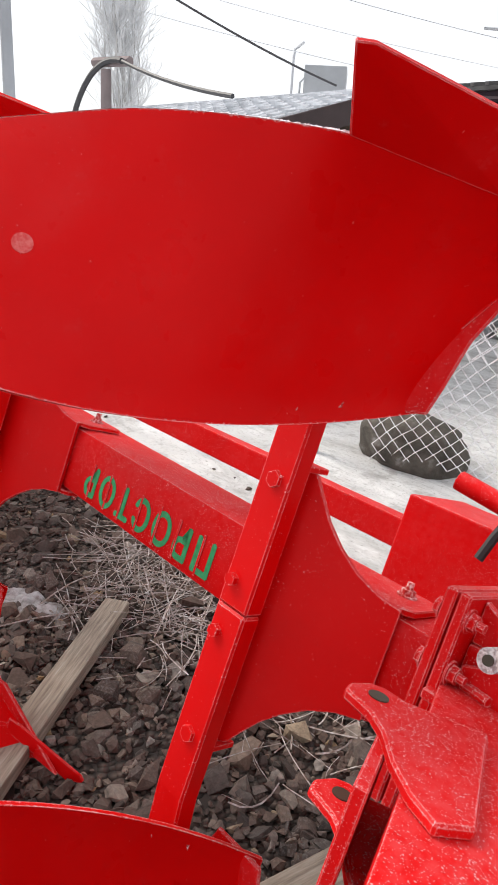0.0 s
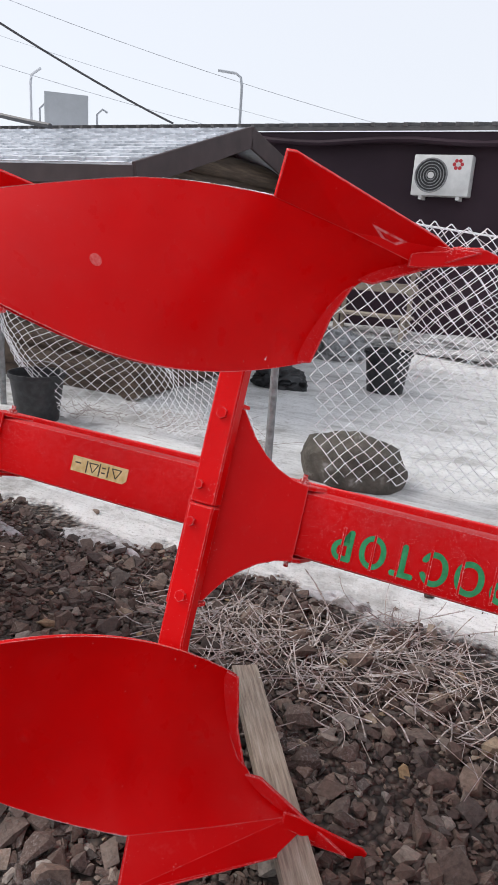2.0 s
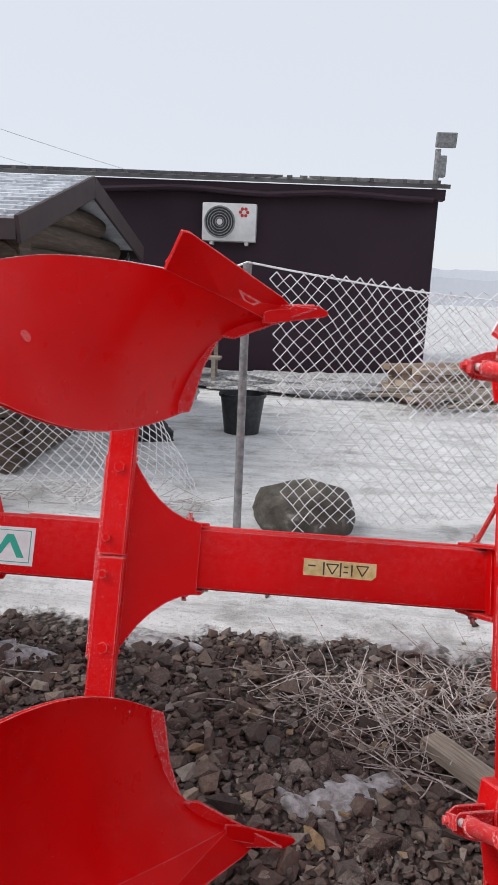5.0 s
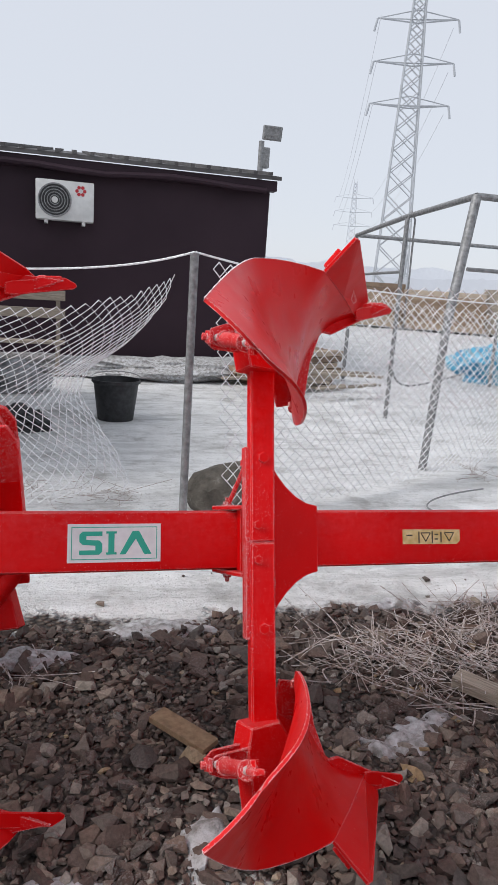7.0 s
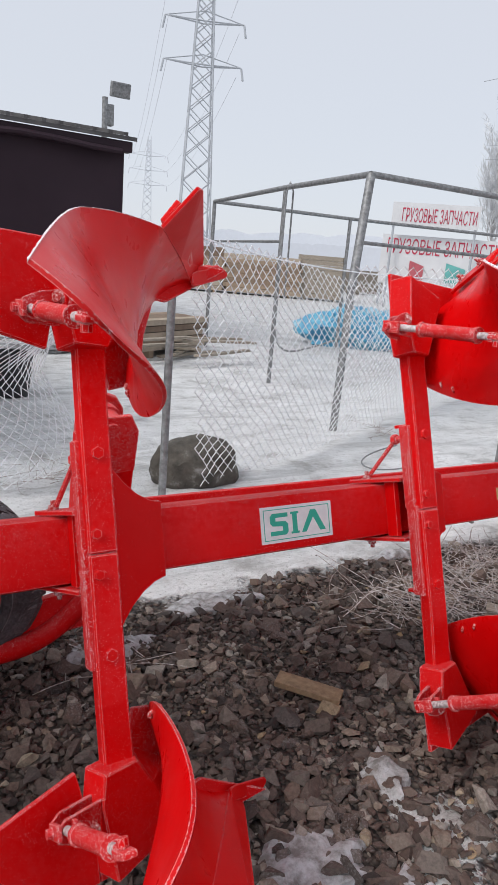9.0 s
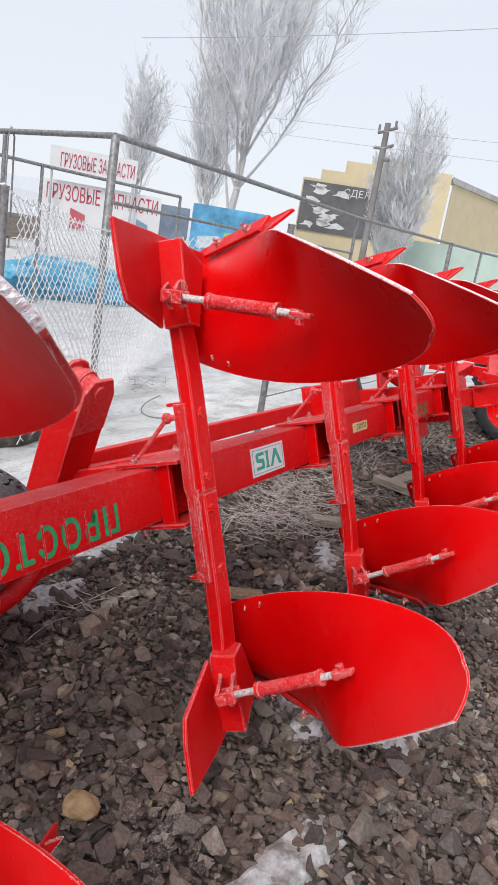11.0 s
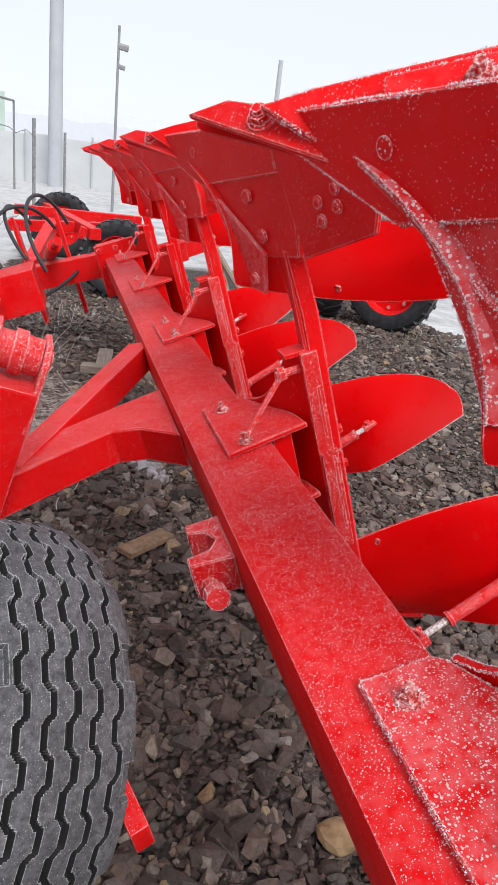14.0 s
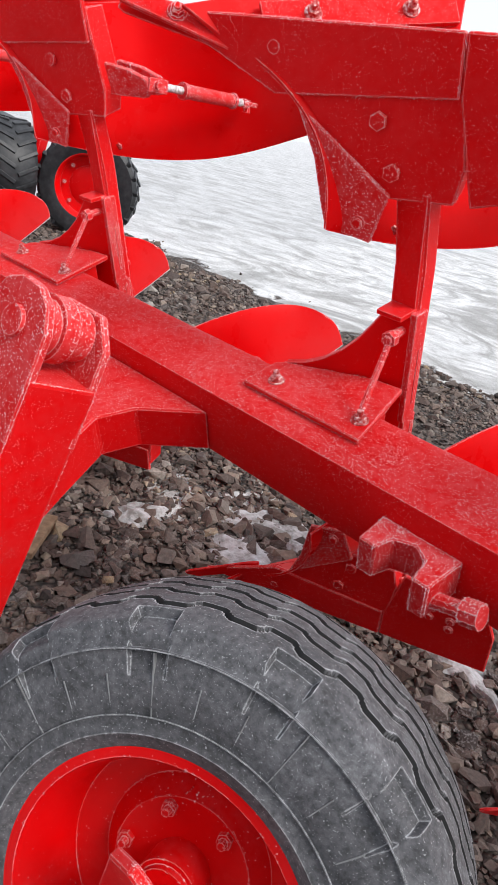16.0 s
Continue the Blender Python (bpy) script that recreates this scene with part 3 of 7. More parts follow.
    add_tube_path(bm, bezier([Vector(p) + nb * 0.012 for p in ((0.190, -0.016, 0.63), (0.15, -0.03, 0.618), (0.118, -0.06, 0.60), (0.125, -0.05, 0.585), (0.15, -0.02, 0.585))], 12), 0.005, 8)
    keep("handle_rod", bm, RED_RIME, smooth=True)
    # back bar of the share with its bolts
    bm = bmesh.new()
    nb = Vector((-0.61, 0.41, 0.69)).normalized()
    ba, bb = Vector((0.315, 0.105, 0.70)) + nb * 0.016, Vector((0.125, -0.205, 0.695)) + nb * 0.016
    add_beam(bm, ba, bb, 0.012, 0.055, nb.cross(bb - ba), 0.003)
    keep("share_back_bar", bm, RED_FROST)
    for q in (0.25, 0.75):
        bm = bmesh.new()
        add_bolt(bm, ba.lerp(bb, q) + nb * 0.006, nb, 0.012, 0.012, True, 0.012)
        keep("bolt", bm, BOLT, "share_back_bar")
    bm = bmesh.new()
    add_prism(bm, [(0.208, 0.275, 0.085), (-0.088, 0.275, 0.085), (-0.048, 0.082, 0.085), (0.020, 0.092, 0.085), (0.196, 0.166, 0.085), (0.208, 0.180, 0.085)], (0, 0, 0.012), 0.002)
    keep("bracket_plate", bm, RED_FROST)
    for x, y in ((0.156, 0.232), (-0.053, 0.226)):
        bm = bmesh.new()
        add_bolt(bm, (x, y, 0.097), (0, 0, 1), 0.013, 0.012, True, 0.012)
        keep("bolt", bm, BOLT, "bracket_plate")
    bm = bmesh.new()
    add_rod(bm, (-0.020, 0.045, 0.214), (-0.026, 0.125, 0.214), 0.009, 8)
    add_rod(bm, (-0.025, 0.104, 0.214), (-0.026, 0.120, 0.214), 0.016, 6)
    add_rod(bm, (-0.026, 0.112, 0.212), (-0.048, 0.222, 0.105), 0.0065, 8)
    keep("stay_rod", bm, RED_RIME)
    bm = bmesh.new()
    add_box(bm, (-0.040, 0.120, -0.083), (-0.022, 0.163, 0.084), None, 0.001)
    keep("bracket_rib", bm, RED)
    bm = bmesh.new()
    y0, y1 = (0.030, 0.068) if s > 0 else (0.022, 0.062)
    add_box(bm, (-0.050, y0, 0.004 if s > 0 else -0.012), (-0.036, y1, 0.252), None, 0.003)
    keep("side_strap", bm, RED_FROST)
    bm = bmesh.new()
    ys, z0, z1 = (0.043, 0.045, 0.172) if s > 0 else (0.034, 0.004, 0.205)
    add_box(bm, (-0.0515, ys - 0.004, z0), (-0.0495, ys + 0.004, z1))
    keep("strap_slot", bm, RED_RIME, "side_strap", "frosted slot, painted dark on the lower rear strap")
    for q in (-1, 1):
        bm = bmesh.new()
        add_box(bm, (-0.0530, ys + q * 0.0048 - 0.0012, z0 - 0.002), (-0.0495, ys + q * 0.0048 + 0.0012, z1 + 0.002))
        keep("slot_rim", bm, FROST, "side_strap", "white frost along the slot")
    return out


RIMED = {n_: RED_RIME for n_ in ("frog", "shank", "side_strap", "shin_plate", "bracket_plate")}
RIMED["share"] = RIMED["share_landside"] = RED_FROST
RIMED["strap_slot"], RIMED["eye_bolt"] = RED_RIME, FROST
for n_ in ("backing_plate", "plate_ridge", "handle_rod", "brace_lug", "share_gusset", "clevis"):
    RIMED[n_] = RED_CRUST
RIMED["mouldboard"] = RED_HAZE


def place_body(meshes, x):
    """One plough body; the rear one carries far more frost than the others."""
    made = {}
    for key, (me, under, label, name) in meshes.items():
        if name == ("frost_edge" if x == 0 else "frost_crust") or name in ("handle_rod", "share_gusset", "slot_rim", "backing_plate", "plate_ridge") and (x or meshes is LOWER and name != "slot_rim") or name in ("bracket_rib", "stay_rod", "point_plate") and meshes is LOWER or under and under not in made:
            continue
        ob = new(name, me)
        if under:
            ob.parent = made[under]
        else:
            ob.parent = plough
            ob.location.x = x
        if label:
            ob["label"] = label
        if x in (1, 2) and name in ("shank", "side_strap", "shin_plate"):
            ob.material_slots[0].link = "OBJECT"
            ob.material_slots[0].material = RED_FROST if name == "shank" else RED_RIME
        # the lower rear slot is a strip painted dark for its shaded inside
        if x == 0 and name in RIMED:
            ob.material_slots[0].link = "OBJECT"
            ob.material_slots[0].material = DARK if name == "strap_slot" and meshes is LOWER else RIMED[name]
        made[key] = ob
    return made


UPPER, LOWER = body_meshes(1), body_meshes(-1)
ARC = [(0.0, 0.252), (0.16, 0.250), (0.24, 0.243), (0.31, 0.216), (0.41, 0.180), (0.53, 0.149), (0.68, 0.121), (0.84, 0.103), (1.0, 0.095)]
WEB_A, WEB_B = Vector((-0.036, 0.052, 0)), Vector((0.198, 0.149, 0))
bm = bmesh.new()
rim = [WEB_A.lerp(WEB_B, u) + Vector((0, 0, z)) for u, z in ARC]
rim += [Vector((p.x, p.y, -p.z * 0.97)) for p in reversed(rim)]
add_prism(bm, rim, (-0.005, 0.012, 0), 0.001)
add_box(bm, (-0.036, 0.049, 0.246), (0.020, 0.100, 0.256), None, 0.002)
add_box(bm, (-0.036, 0.049, -0.250), (0.020, 0.100, -0.240), None, 0.002)
web_src = part("bracket_web", bm, RED, plough)
for bx in (1, 2, 3, 4):
    w = new("bracket_web", web_src.data)
    w.parent, w.location.x = plough, bx
for bx in (0, 1, 2, 3, 4):
    place_body(UPPER, bx)
    place_body(LOWER, bx)
# heel plates of the second body from the rear
for s in (1, -1):
    bm = bmesh.new()
    add_prism(bm, [lp(-0.060, 0.710, -0.002), lp(-0.064, 0.62, -0.002), lp(-0.105, 0.455, -0.002), lp(-0.322, 0.508, -0.002), lp(-0.343, 0.567, -0.002), lp(-0.343, 0.70, -0.002)], EN * -0.012, 0.003)
    heel = part("heel_plate", mirrored(bm, s), RED_FROST, plough)
    heel.location.x = 1
    for u, z in ((-0.18, 0.562), (-0.184, 0.530), (-0.234, 0.587), (-0.234, 0.555)):
        bm = bmesh.new()
        add_bolt(bm, lp(u, z, -0.002), EN, 0.0095, 0.007, True)
        part("bolt", mirrored(bm, s), RED_BOLT, heel)

def revolve_ring(bm, at, r0, r1, n=16):
    """A flat raised ring that faces backwards."""
    at = Vector(at)
    rows = [[bm.verts.new(at + Vector((d, r * math.cos(2 * math.pi * i / n), r * math.sin(2 * math.pi * i / n)))) for i in range(n)] for r, d in ((r0, -0.001), (r1, -0.001), (r1, 0.002))]
    for a, b in zip(rows, rows[1:]):
        for i in range(n):
            bm.faces.new((a[i], a[(i + 1) % n], b[(i + 1) % n], b[i]))


# main beam
bm = bmesh.new()
add_box(bm, (-0.16, 0.165, -0.083), (4.262, 0.340, 0.083), None, 0.026)
part("main_beam", bm, RED_FROST, plough, "square red steel tube, frosted on top", True)
# end flange with bolt holes
bm = bmesh.new()
add_prism(bm, [(-0.176, 0.152, 0.135), (-0.176, 0.44, 0.068), (-0.176, 0.47, 0.045), (-0.176, 0.47, -0.16), (-0.176, 0.152, -0.16)], (0.014, 0, 0), 0.002)
flange = part("end_flange", bm, RED_FROST, plough)
for y, z in ((0.184, 0.103), (0.287, 0.069), (0.400, 0.034), (0.183, -0.117), (0.287, -0.120), (0.400, -0.120)):
    bm = bmesh.new()
    revolve_ring(bm, (-0.1775, y, z), 0.0105, 0.0135)
    part("frost_ring", bm, FROST, flange, "ring of frost round a bolt hole")
    # no hole is cut: a dark red disc paints its shaded inside
    bm = bmesh.new()
    add_rod(bm, (-0.1775, y, z), (-0.175, y, z), 0.0105, 14)
    part("bolt_hole", bm, SHADE, flange)

# fork-shaped catch on the land side of the beam
bm = bmesh.new()
add_prism(bm, [(0.80, 0.340, 0.03), (0.80, 0.410, 0.03), (0.768, 0.410, 0.03), (0.755, 0.375, 0.03), (0.72, 0.362, 0.03), (0.69, 0.380, 0.03), (0.685, 0.425, 0.03), (0.655, 0.425, 0.03), (0.645, 0.340, 0.03)], (0, 0, -0.075), 0.003)
add_rod(bm, (0.668, 0.40, -0.022), (0.588, 0.394, 0.0), 0.014, 10)
add_rod(bm, (0.605, 0.395, -0.006), (0.575, 0.394, 0.003), 0.022, 8)
fork = part("catch_fork", bm, RED_RIME, plough)

def rime(ob, step, size, seed, under=None):
    """Crystals of hoar frost that stand on the sharp edges of a part."""
    g = random.Random(seed)
    b = bmesh.new()
    b.from_mesh(ob.data)
    verts, faces = [], []
    for e in b.edges:
        if len(e.link_faces) != 2 or e.calc_face_angle(0) < 0.45 or e.calc_length() < 0.004:
            continue
        n = (e.link_faces[0].normal + e.link_faces[1].normal).normalized()
        for _ in range(int(e.calc_length() / step + g.random())):
            p = e.verts[0].co.lerp(e.verts[1].co, g.random())
            if noise.noise(p * 28) < g.uniform(-0.5, 0.15):
                continue
            h = size * g.uniform(0.35, 1.25)
            axis = (n + Vector((g.gauss(0, 0.5), g.gauss(0, 0.5), g.gauss(0, 0.5)))).normalized()
            u = axis.orthogonal().normalized()
            w = axis.cross(u)
            p = p + Vector((g.gauss(0, 1), g.gauss(0, 1), g.gauss(0, 1))) * size * 0.35
            i = len(verts)
            for q in range(3):
                a_ = 2.1 * q + g.uniform(-0.4, 0.4)
                verts.append(p + (u * math.cos(a_) + w * math.sin(a_)) * h * g.uniform(0.3, 0.6) - axis * h * 0.3)
            verts.append(p + axis * h)
            faces += [(i, i + 1, i + 3), (i + 1, i + 2, i + 3), (i + 2, i, i + 3), (i, i + 2, i + 1)]
    b.free()
    me = bpy.data.meshes.new("frost_crust")
    me.from_pydata(verts, [], faces)
    me.materials.append(FROST)
    crust = new("frost_crust", me)
    crust.parent = under or ob
    tagged(crust, "white hoar frost along the edges", kind="stuff")


RIME_PARTS = {"frog": 1, "share": 1, "share_landside": 1, "shin_plate": 1, "shank": 1, "side_strap": 0.7, "bracket_plate": 1, "share_gusset": 1, "share_back_bar": 1, "brace_lug": 0.8, "turnbuckle": 1, "bracket_rib": 1.2, "handle_rod": 0.8, "bracket_web": 0.8, "backing_plate": 0.8}
for i, ob in enumerate([o for o in plough.children if o.location.x == 0 and o.name.split(".")[0] in RIME_PARTS]):
    low = ob.data.vertices[0].co.z < 0
    rime(ob, 0.0009 * RIME_PARTS[ob.name.split(".")[0]] * (1.6 if low else 1), 0.0019, 40 + i)
    for sub in [c for c in ob.children if c.name.split(".")[0] in ("bolt", "clevis", "end_eye", "plate_ridge")]:
        rime(sub, 0.0012, 0.0019, 70 + i, ob)
rime(flange, 0.0010, 0.0019, 3)
for i, ob in enumerate([o for o in plough.children if o.location.x in (1, 2) and o.name.split(".")[0] in ("shank", "side_strap", "bracket_plate", "share_landside", "shin_plate", "frog", "brace_lug")]):
    rime(ob, 0.0045, 0.0016, 140 + i)

# wheel carrier: two braces from the beam, a leaning box arm, and the wheel
bm = bmesh.new()
add_beam(bm, (2.14, 0.345, 0.01), (1.34, 0.80, 0.0), 0.09, 0.09)
part("carrier_brace", bm, RED_FROST, plough)
bm = bmesh.new()
add_prism(bm, [(1.25, 0.342, 0.030), (1.64, 0.342, 0.030), (1.58, 0.50, 0.034), (1.50, 0.70, 0.038), (1.42, 0.86, 0.042), (1.25, 0.86, 0.042), (1.34, 0.66, 0.038), (1.40, 0.52, 0.034), (1.37, 0.44, 0.032)], (0, 0, -0.10), 0.004)
part("carrier_arm", bm, RED_FROST, plough)
bm = bmesh.new()
rime(fork, 0.0016, 0.0018, 5)
BOX_M, BOX_N = frame_to((1.285, 1.00, -0.15), (1.247, 0.655, 0.345), (0, 1, 0))
add_box(bm, (-0.085, -0.065, 0), (0.085, 0.065, BOX_N - 0.055), BOX_M, 0.007)
carrier_box = part("carrier_box", bm, RED_FROST, plough)
rime(carrier_box, 0.002, 0.0018, 6)
# end plates of the box and the roller between them
for b0, b1, shape in ((-0.068, -0.052, ((-0.086, -0.16), (0.086, -0.16), (0.088, -0.01), (0.058, 0.052), (-0.040, 0.056), (-0.078, 0.010))),
                      (0.050, 0.066, ((-0.084, -0.16), (0.084, -0.16), (0.080, 0.010), (0.052, 0.058), (0.015, 0.074), (-0.030, 0.072), (-0.062, 0.052), (-0.080, 0.015)))):
    bm = bmesh.new()
    add_prism(bm, [BOX_M @ Vector((a_, b0, BOX_N + c_)) for a_, c_ in shape], BOX_M.to_3x3() @ Vector((0, b1 - b0, 0)), 0.003)
    part("carrier_lug", bm, RED_RIME, plough)
bm = bmesh.new()
add_rod(bm, BOX_M @ Vector((-0.006, -0.050, BOX_N + 0.008)), BOX_M @ Vector((-0.006, 0.050, BOX_N + 0.008)), 0.045, 22)
add_rod(bm, BOX_M @ Vector((-0.006, -0.012, BOX_N + 0.008)), BOX_M @ Vector((-0.006, 0.016, BOX_N + 0.008)), 0.054, 22)
part("carrier_roller", bm, RED_RIME, plough, "", True)
for b_, h_ in ((-0.068, -1), (0.066, 1)):
    bm = bmesh.new()
    add_rod(bm, BOX_M @ Vector((-0.006, b_, BOX_N + 0.008)), BOX_M @ Vector((-0.006, b_ + h_ * 0.008, BOX_N + 0.008)), 0.024, 18)
    part("carrier_pin", bm, RED_RIME, plough, "", True)
bm = bmesh.new()
add_tube_path(bm, bezier([(1.36, 0.93, -0.06), (1.22, 0.97, -0.34), (1.05, 0.97, -0.43), (0.90, 0.97, -0.39), (0.70, 0.97, -0.38)], 18), 0.036, 12)
part("trailing_arm", bm, RED_FROST, plough, "", True)
bm = bmesh.new()
add_beam(bm, (0.76, 0.72, -0.19), (0.42, 0.63, -0.295), 0.035, 0.075)
part("hub_bar", bm, RED_FROST, plough)
bm = bmesh.new()
add_beam(bm, (1.45, 0.96, 0.035), (3.78, 1.02, 0.040), 0.09, 0.09)
part("draw_tube", bm, RED_FROST, plough)
bm = bmesh.new()
add_box(bm, (3.80, 0.76, -0.05), (4.18, 1.05, 0.19), None, 0.006)
part("tube_box", bm, RED_FROST, plough)

# ---- rest of the plough: wheel, headstock, print ----
def revolve(bm, profile, seg, axis_m=None):
    """A ring solid: a closed outline of (offset, radius) turned about the y axis."""
    t = bmesh.new()
    rings = []
    for i in range(seg):
        a = 2 * math.pi * i / seg
        rings.append([t.verts.new((r * math.cos(a), o, r * math.sin(a))) for o, r in profile])
    n = len(profile)
    for i in range(seg):
        p, q = rings[i], rings[(i + 1) % seg]
        for j in range(n):
            t.faces.new((p[j], p[(j + 1) % n], q[(j + 1) % n], q[j]))
    join(bm, t, axis_m)


def tread_tyre(bm, radius, half, bead, seg=300, across=56):
    """A tyre with four zigzag grooves, shoulder notches and raised rings on its walls."""
    grooves = (-0.66, -0.33, 0.0, 0.33, 0.66)
    step = 2 * math.pi / 25

    def height(a, w):
        ph = (a / step) % 1.0
        tri = max(-1, min(1, 3.2 * (abs(ph * 2 - 1) - 0.5) * 2))
        h = 0.0
        for g in grooves:
            if abs(w - g - 0.055 * tri) < 0.036:
                h = -0.016
        ph2 = (a / (step * 2)) % 1.0
        if abs(w) > 0.80 and 0.28 < ph2 < 0.60:
            h = -0.0125
        return h

    prof = []
    for j in range(across + 1):
        w = -1 + 2 * j / across
        prof.append((w * half * 0.96, radius - 0.020 * abs(w) ** 3.2, w))
    side = [(0.985, radius - 0.024), (1.0, radius - 0.045), (1.05, radius - 0.052), (1.06, radius - 0.085), (1.075, radius - 0.12), (1.06, radius - 0.124), (1.05, bead + 0.035), (1.065, bead + 0.030), (0.98, bead + 0.012), (0.90, bead)]
    t = bmesh.new()
    rings, deep = [], []
    for i in range(seg):
        a = 2 * math.pi * i / seg
        cut = 0.28 < (a / (step * 2)) % 1.0 < 0.60
        wall = [((w_ - (0.0, 0.0, 0.05)[j], r - (0.013, 0.006, 0.004)[j]) if cut and j < 3 else (w_, r)) for j, (w_, r) in enumerate(side)]
        ring = [((-w_ * half), r) for w_, r in reversed(wall)]
        ring += [(o, r + height(a, w)) for o, r, w in prof]
        ring += [(w_ * half, r) for w_, r in wall]
        # groove floors are marked for a second, darker rubber colour
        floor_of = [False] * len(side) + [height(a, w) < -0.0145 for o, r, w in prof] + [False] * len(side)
        deep.append(floor_of)
        rings.append([t.verts.new((r * math.cos(a), o, r * math.sin(a))) for o, r in ring])
    n = len(rings[0])
    for i in range(seg):
        p, q = rings[i], rings[(i + 1) % seg]
        for j in range(n - 1):
            f = t.faces.new((p[j], p[j + 1], q[j + 1], q[j]))
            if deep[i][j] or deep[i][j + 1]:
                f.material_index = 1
        t.faces.new((p[n - 1], p[0], q[0], q[n - 1]))
    join(bm, t)


def rim_disc(bm, r, half):
    revolve(bm, [(-half * 0.9, r), (half * 0.86, r), (half * 0.90, r + 0.012), (half * 0.96, r + 0.012), (half * 0.96, r - 0.004), (half * 0.62, r - 0.022), (half * 0.10, r - 0.03), (0.0, r * 0.62), (half * 0.18, r * 0.50), (half * 0.18, 0.0005), (half * 0.10, 0.0005), (-half * 0.1, r * 0.6), (-half * 0.9, r - 0.02)], 64)


wheel_at = Matrix.Translation((0.698, 0.857, 0.373)) @ pose(0, 0, 0, 18.7, 0, 19.0)
to_plough = plough.matrix_world.inverted()
bm = bmesh.new()
tread_tyre(bm, 0.383, 0.128, 0.198, 600, 90)
tyre = part("tyre", bm, TYRE, plough, "worn grey-black tyre with zigzag tread", True, to_plough @ wheel_at)
tyre.data.materials.append(Mat("dark_groove_rubber", (0.014, 0.014, 0.015), 0.8).m)
bm = bmesh.new()
rim_disc(bm, 0.198, 0.128)
rim = part("rim", bm, RED, tyre, "", True)
for i in range(6):
    a = i * math.pi / 3
    bm = bmesh.new()
    add_bolt(bm, (0.085 * math.cos(a), 0.019, 0.085 * math.sin(a)), (0, 1, 0), 0.012, 0.012, True, 0.01)
    part("wheel_nut", bm, RED_FROST, tyre)
bm = bmesh.new()
add_rod(bm, (0, -0.16, 0), (0, 0.075, 0), 0.045, 20)
add_rod(bm, (0, 0.07, 0), (0, 0.085, 0), 0.038, 20)
part("hub", bm, RED, tyre, "", True)
for k_ in range(30):
    a = 2 * math.pi * k_ / 30
    bm = bmesh.new()
    r0, r1 = (0.262, 0.300) if k_ % 3 else (0.252, 0.328)
    m = pose(0, 0, 0, 0, math.degrees(-a), 0)
    add_box(bm, (r0, 0.130, -0.0007), (r1, 0.1375, 0.0007), m)
    part("sidewall_rib", bm, PIPE, tyre, "frosted rib")
for r0 in (0.250, 0.330):
    bm = bmesh.new()
    revolve(bm, [(0.130, r0), (0.1380, r0), (0.1380, r0 + 0.0014), (0.130, r0 + 0.0014)], 90)
    part("sidewall_ring", bm, TYRE, tyre)

# arm ends beside the wheel
bm = bmesh.new()
add_prism(bm, [(0.80, 1.02, -0.28), (1.30, 0.94, -0.20), (1.34, 0.94, -0.34), (0.80, 1.02, -0.40)], (0.02, 0.06, 0), 0.004)
part("wheel_arm", bm, RED_FROST, plough)
bm = bmesh.new()
add_prism(bm, [(0.62, 0.975, -0.30), (0.60, 0.975, 0.02), (0.66, 0.975, 0.045), (0.70, 0.975, 0.02), (0.78, 0.98, -0.22), (0.80, 1.0, -0.36)], (0, 0.016, 0), 0.003)
part("wheel_arm_lug", bm, RED_FROST, plough)

# headstock at the front end of the beam
for x in (4.262, 4.284):
    bm = bmesh.new()
    add_prism(bm, [(x, 0.125, -0.17), (x, 0.385, -0.17), (x, 0.385, 0.165), (x, 0.125, 0.172)], (0.018, 0, 0), 0.003)
    fl = part("front_flange", bm, RED_FROST, plough)
for y, z in ((0.143, 0.135), (0.143, 0.055), (0.143, -0.04), (0.143, -0.13), (0.25, 0.135), (0.36, 0.135)):
    bm = bmesh.new()
    add_bolt(bm, (4.302, y, z), (1, 0, 0), 0.014, 0.014, True, 0.012)
    part("bolt", bm, RED_FROST, fl)
    bm = bmesh.new()
    add_bolt(bm, (4.262, y, z), (-1, 0, 0), 0.014, 0.012, True)
    part("bolt", bm, RED_FROST, fl)
bm = bmesh.new()
add_box(bm, (4.302, 0.17, -0.10), (4.95, 0.36, 0.10), None, 0.008)
part("headstock_beam", bm, RED_FROST, plough)
bm = bmesh.new()
add_prism(bm, [(4.303, 0.175, 0.165), (4.303, 0.175, 0.10), (4.44, 0.175, 0.10)], (0, 0.014, 0), 0.002)
part("gusset", bm, RED_FROST, plough)
bm = bmesh.new()
add_prism(bm, [(4.29, 0.105, 0.030), (4.80, 0.105, 0.030), (4.80, 0.168, 0.030), (4.29, 0.168, 0.030)], (0, 0, -0.016), 0.002)
part("headstock_ledge", bm, RED_FROST, plough)
bm = bmesh.new()
add_prism(bm, [(4.31, 0.168, 0.030), (4.80, 0.168, 0.030), (4.80, 0.168, 0.12), (4.43, 0.168, 0.12), (4.31, 0.168, 0.070)], (0, -0.012, 0), 0.002)
part("headstock_plate", bm, RED_FROST, plough)
bm = bmesh.new()
add_rod(bm, (4.320, 0.160, 0.045), (4.365, 0.150, 0.045), 0.008, 8)
part("welded_stop", bm, RED_FROST, plough)
bm = bmesh.new()
add_rod(bm, (4.350, 0.135, 0.102), (4.352, 0.170, 0.100), 0.018, 20)
boss = part("pin_boss", bm, ROD, plough, "bare steel pin boss", True)
bm = bmesh.new()
add_rod(bm, (4.3497, 0.131, 0.1022), (4.350, 0.136, 0.102), 0.008, 16)
part("boss_ring", bm, DARK, boss)
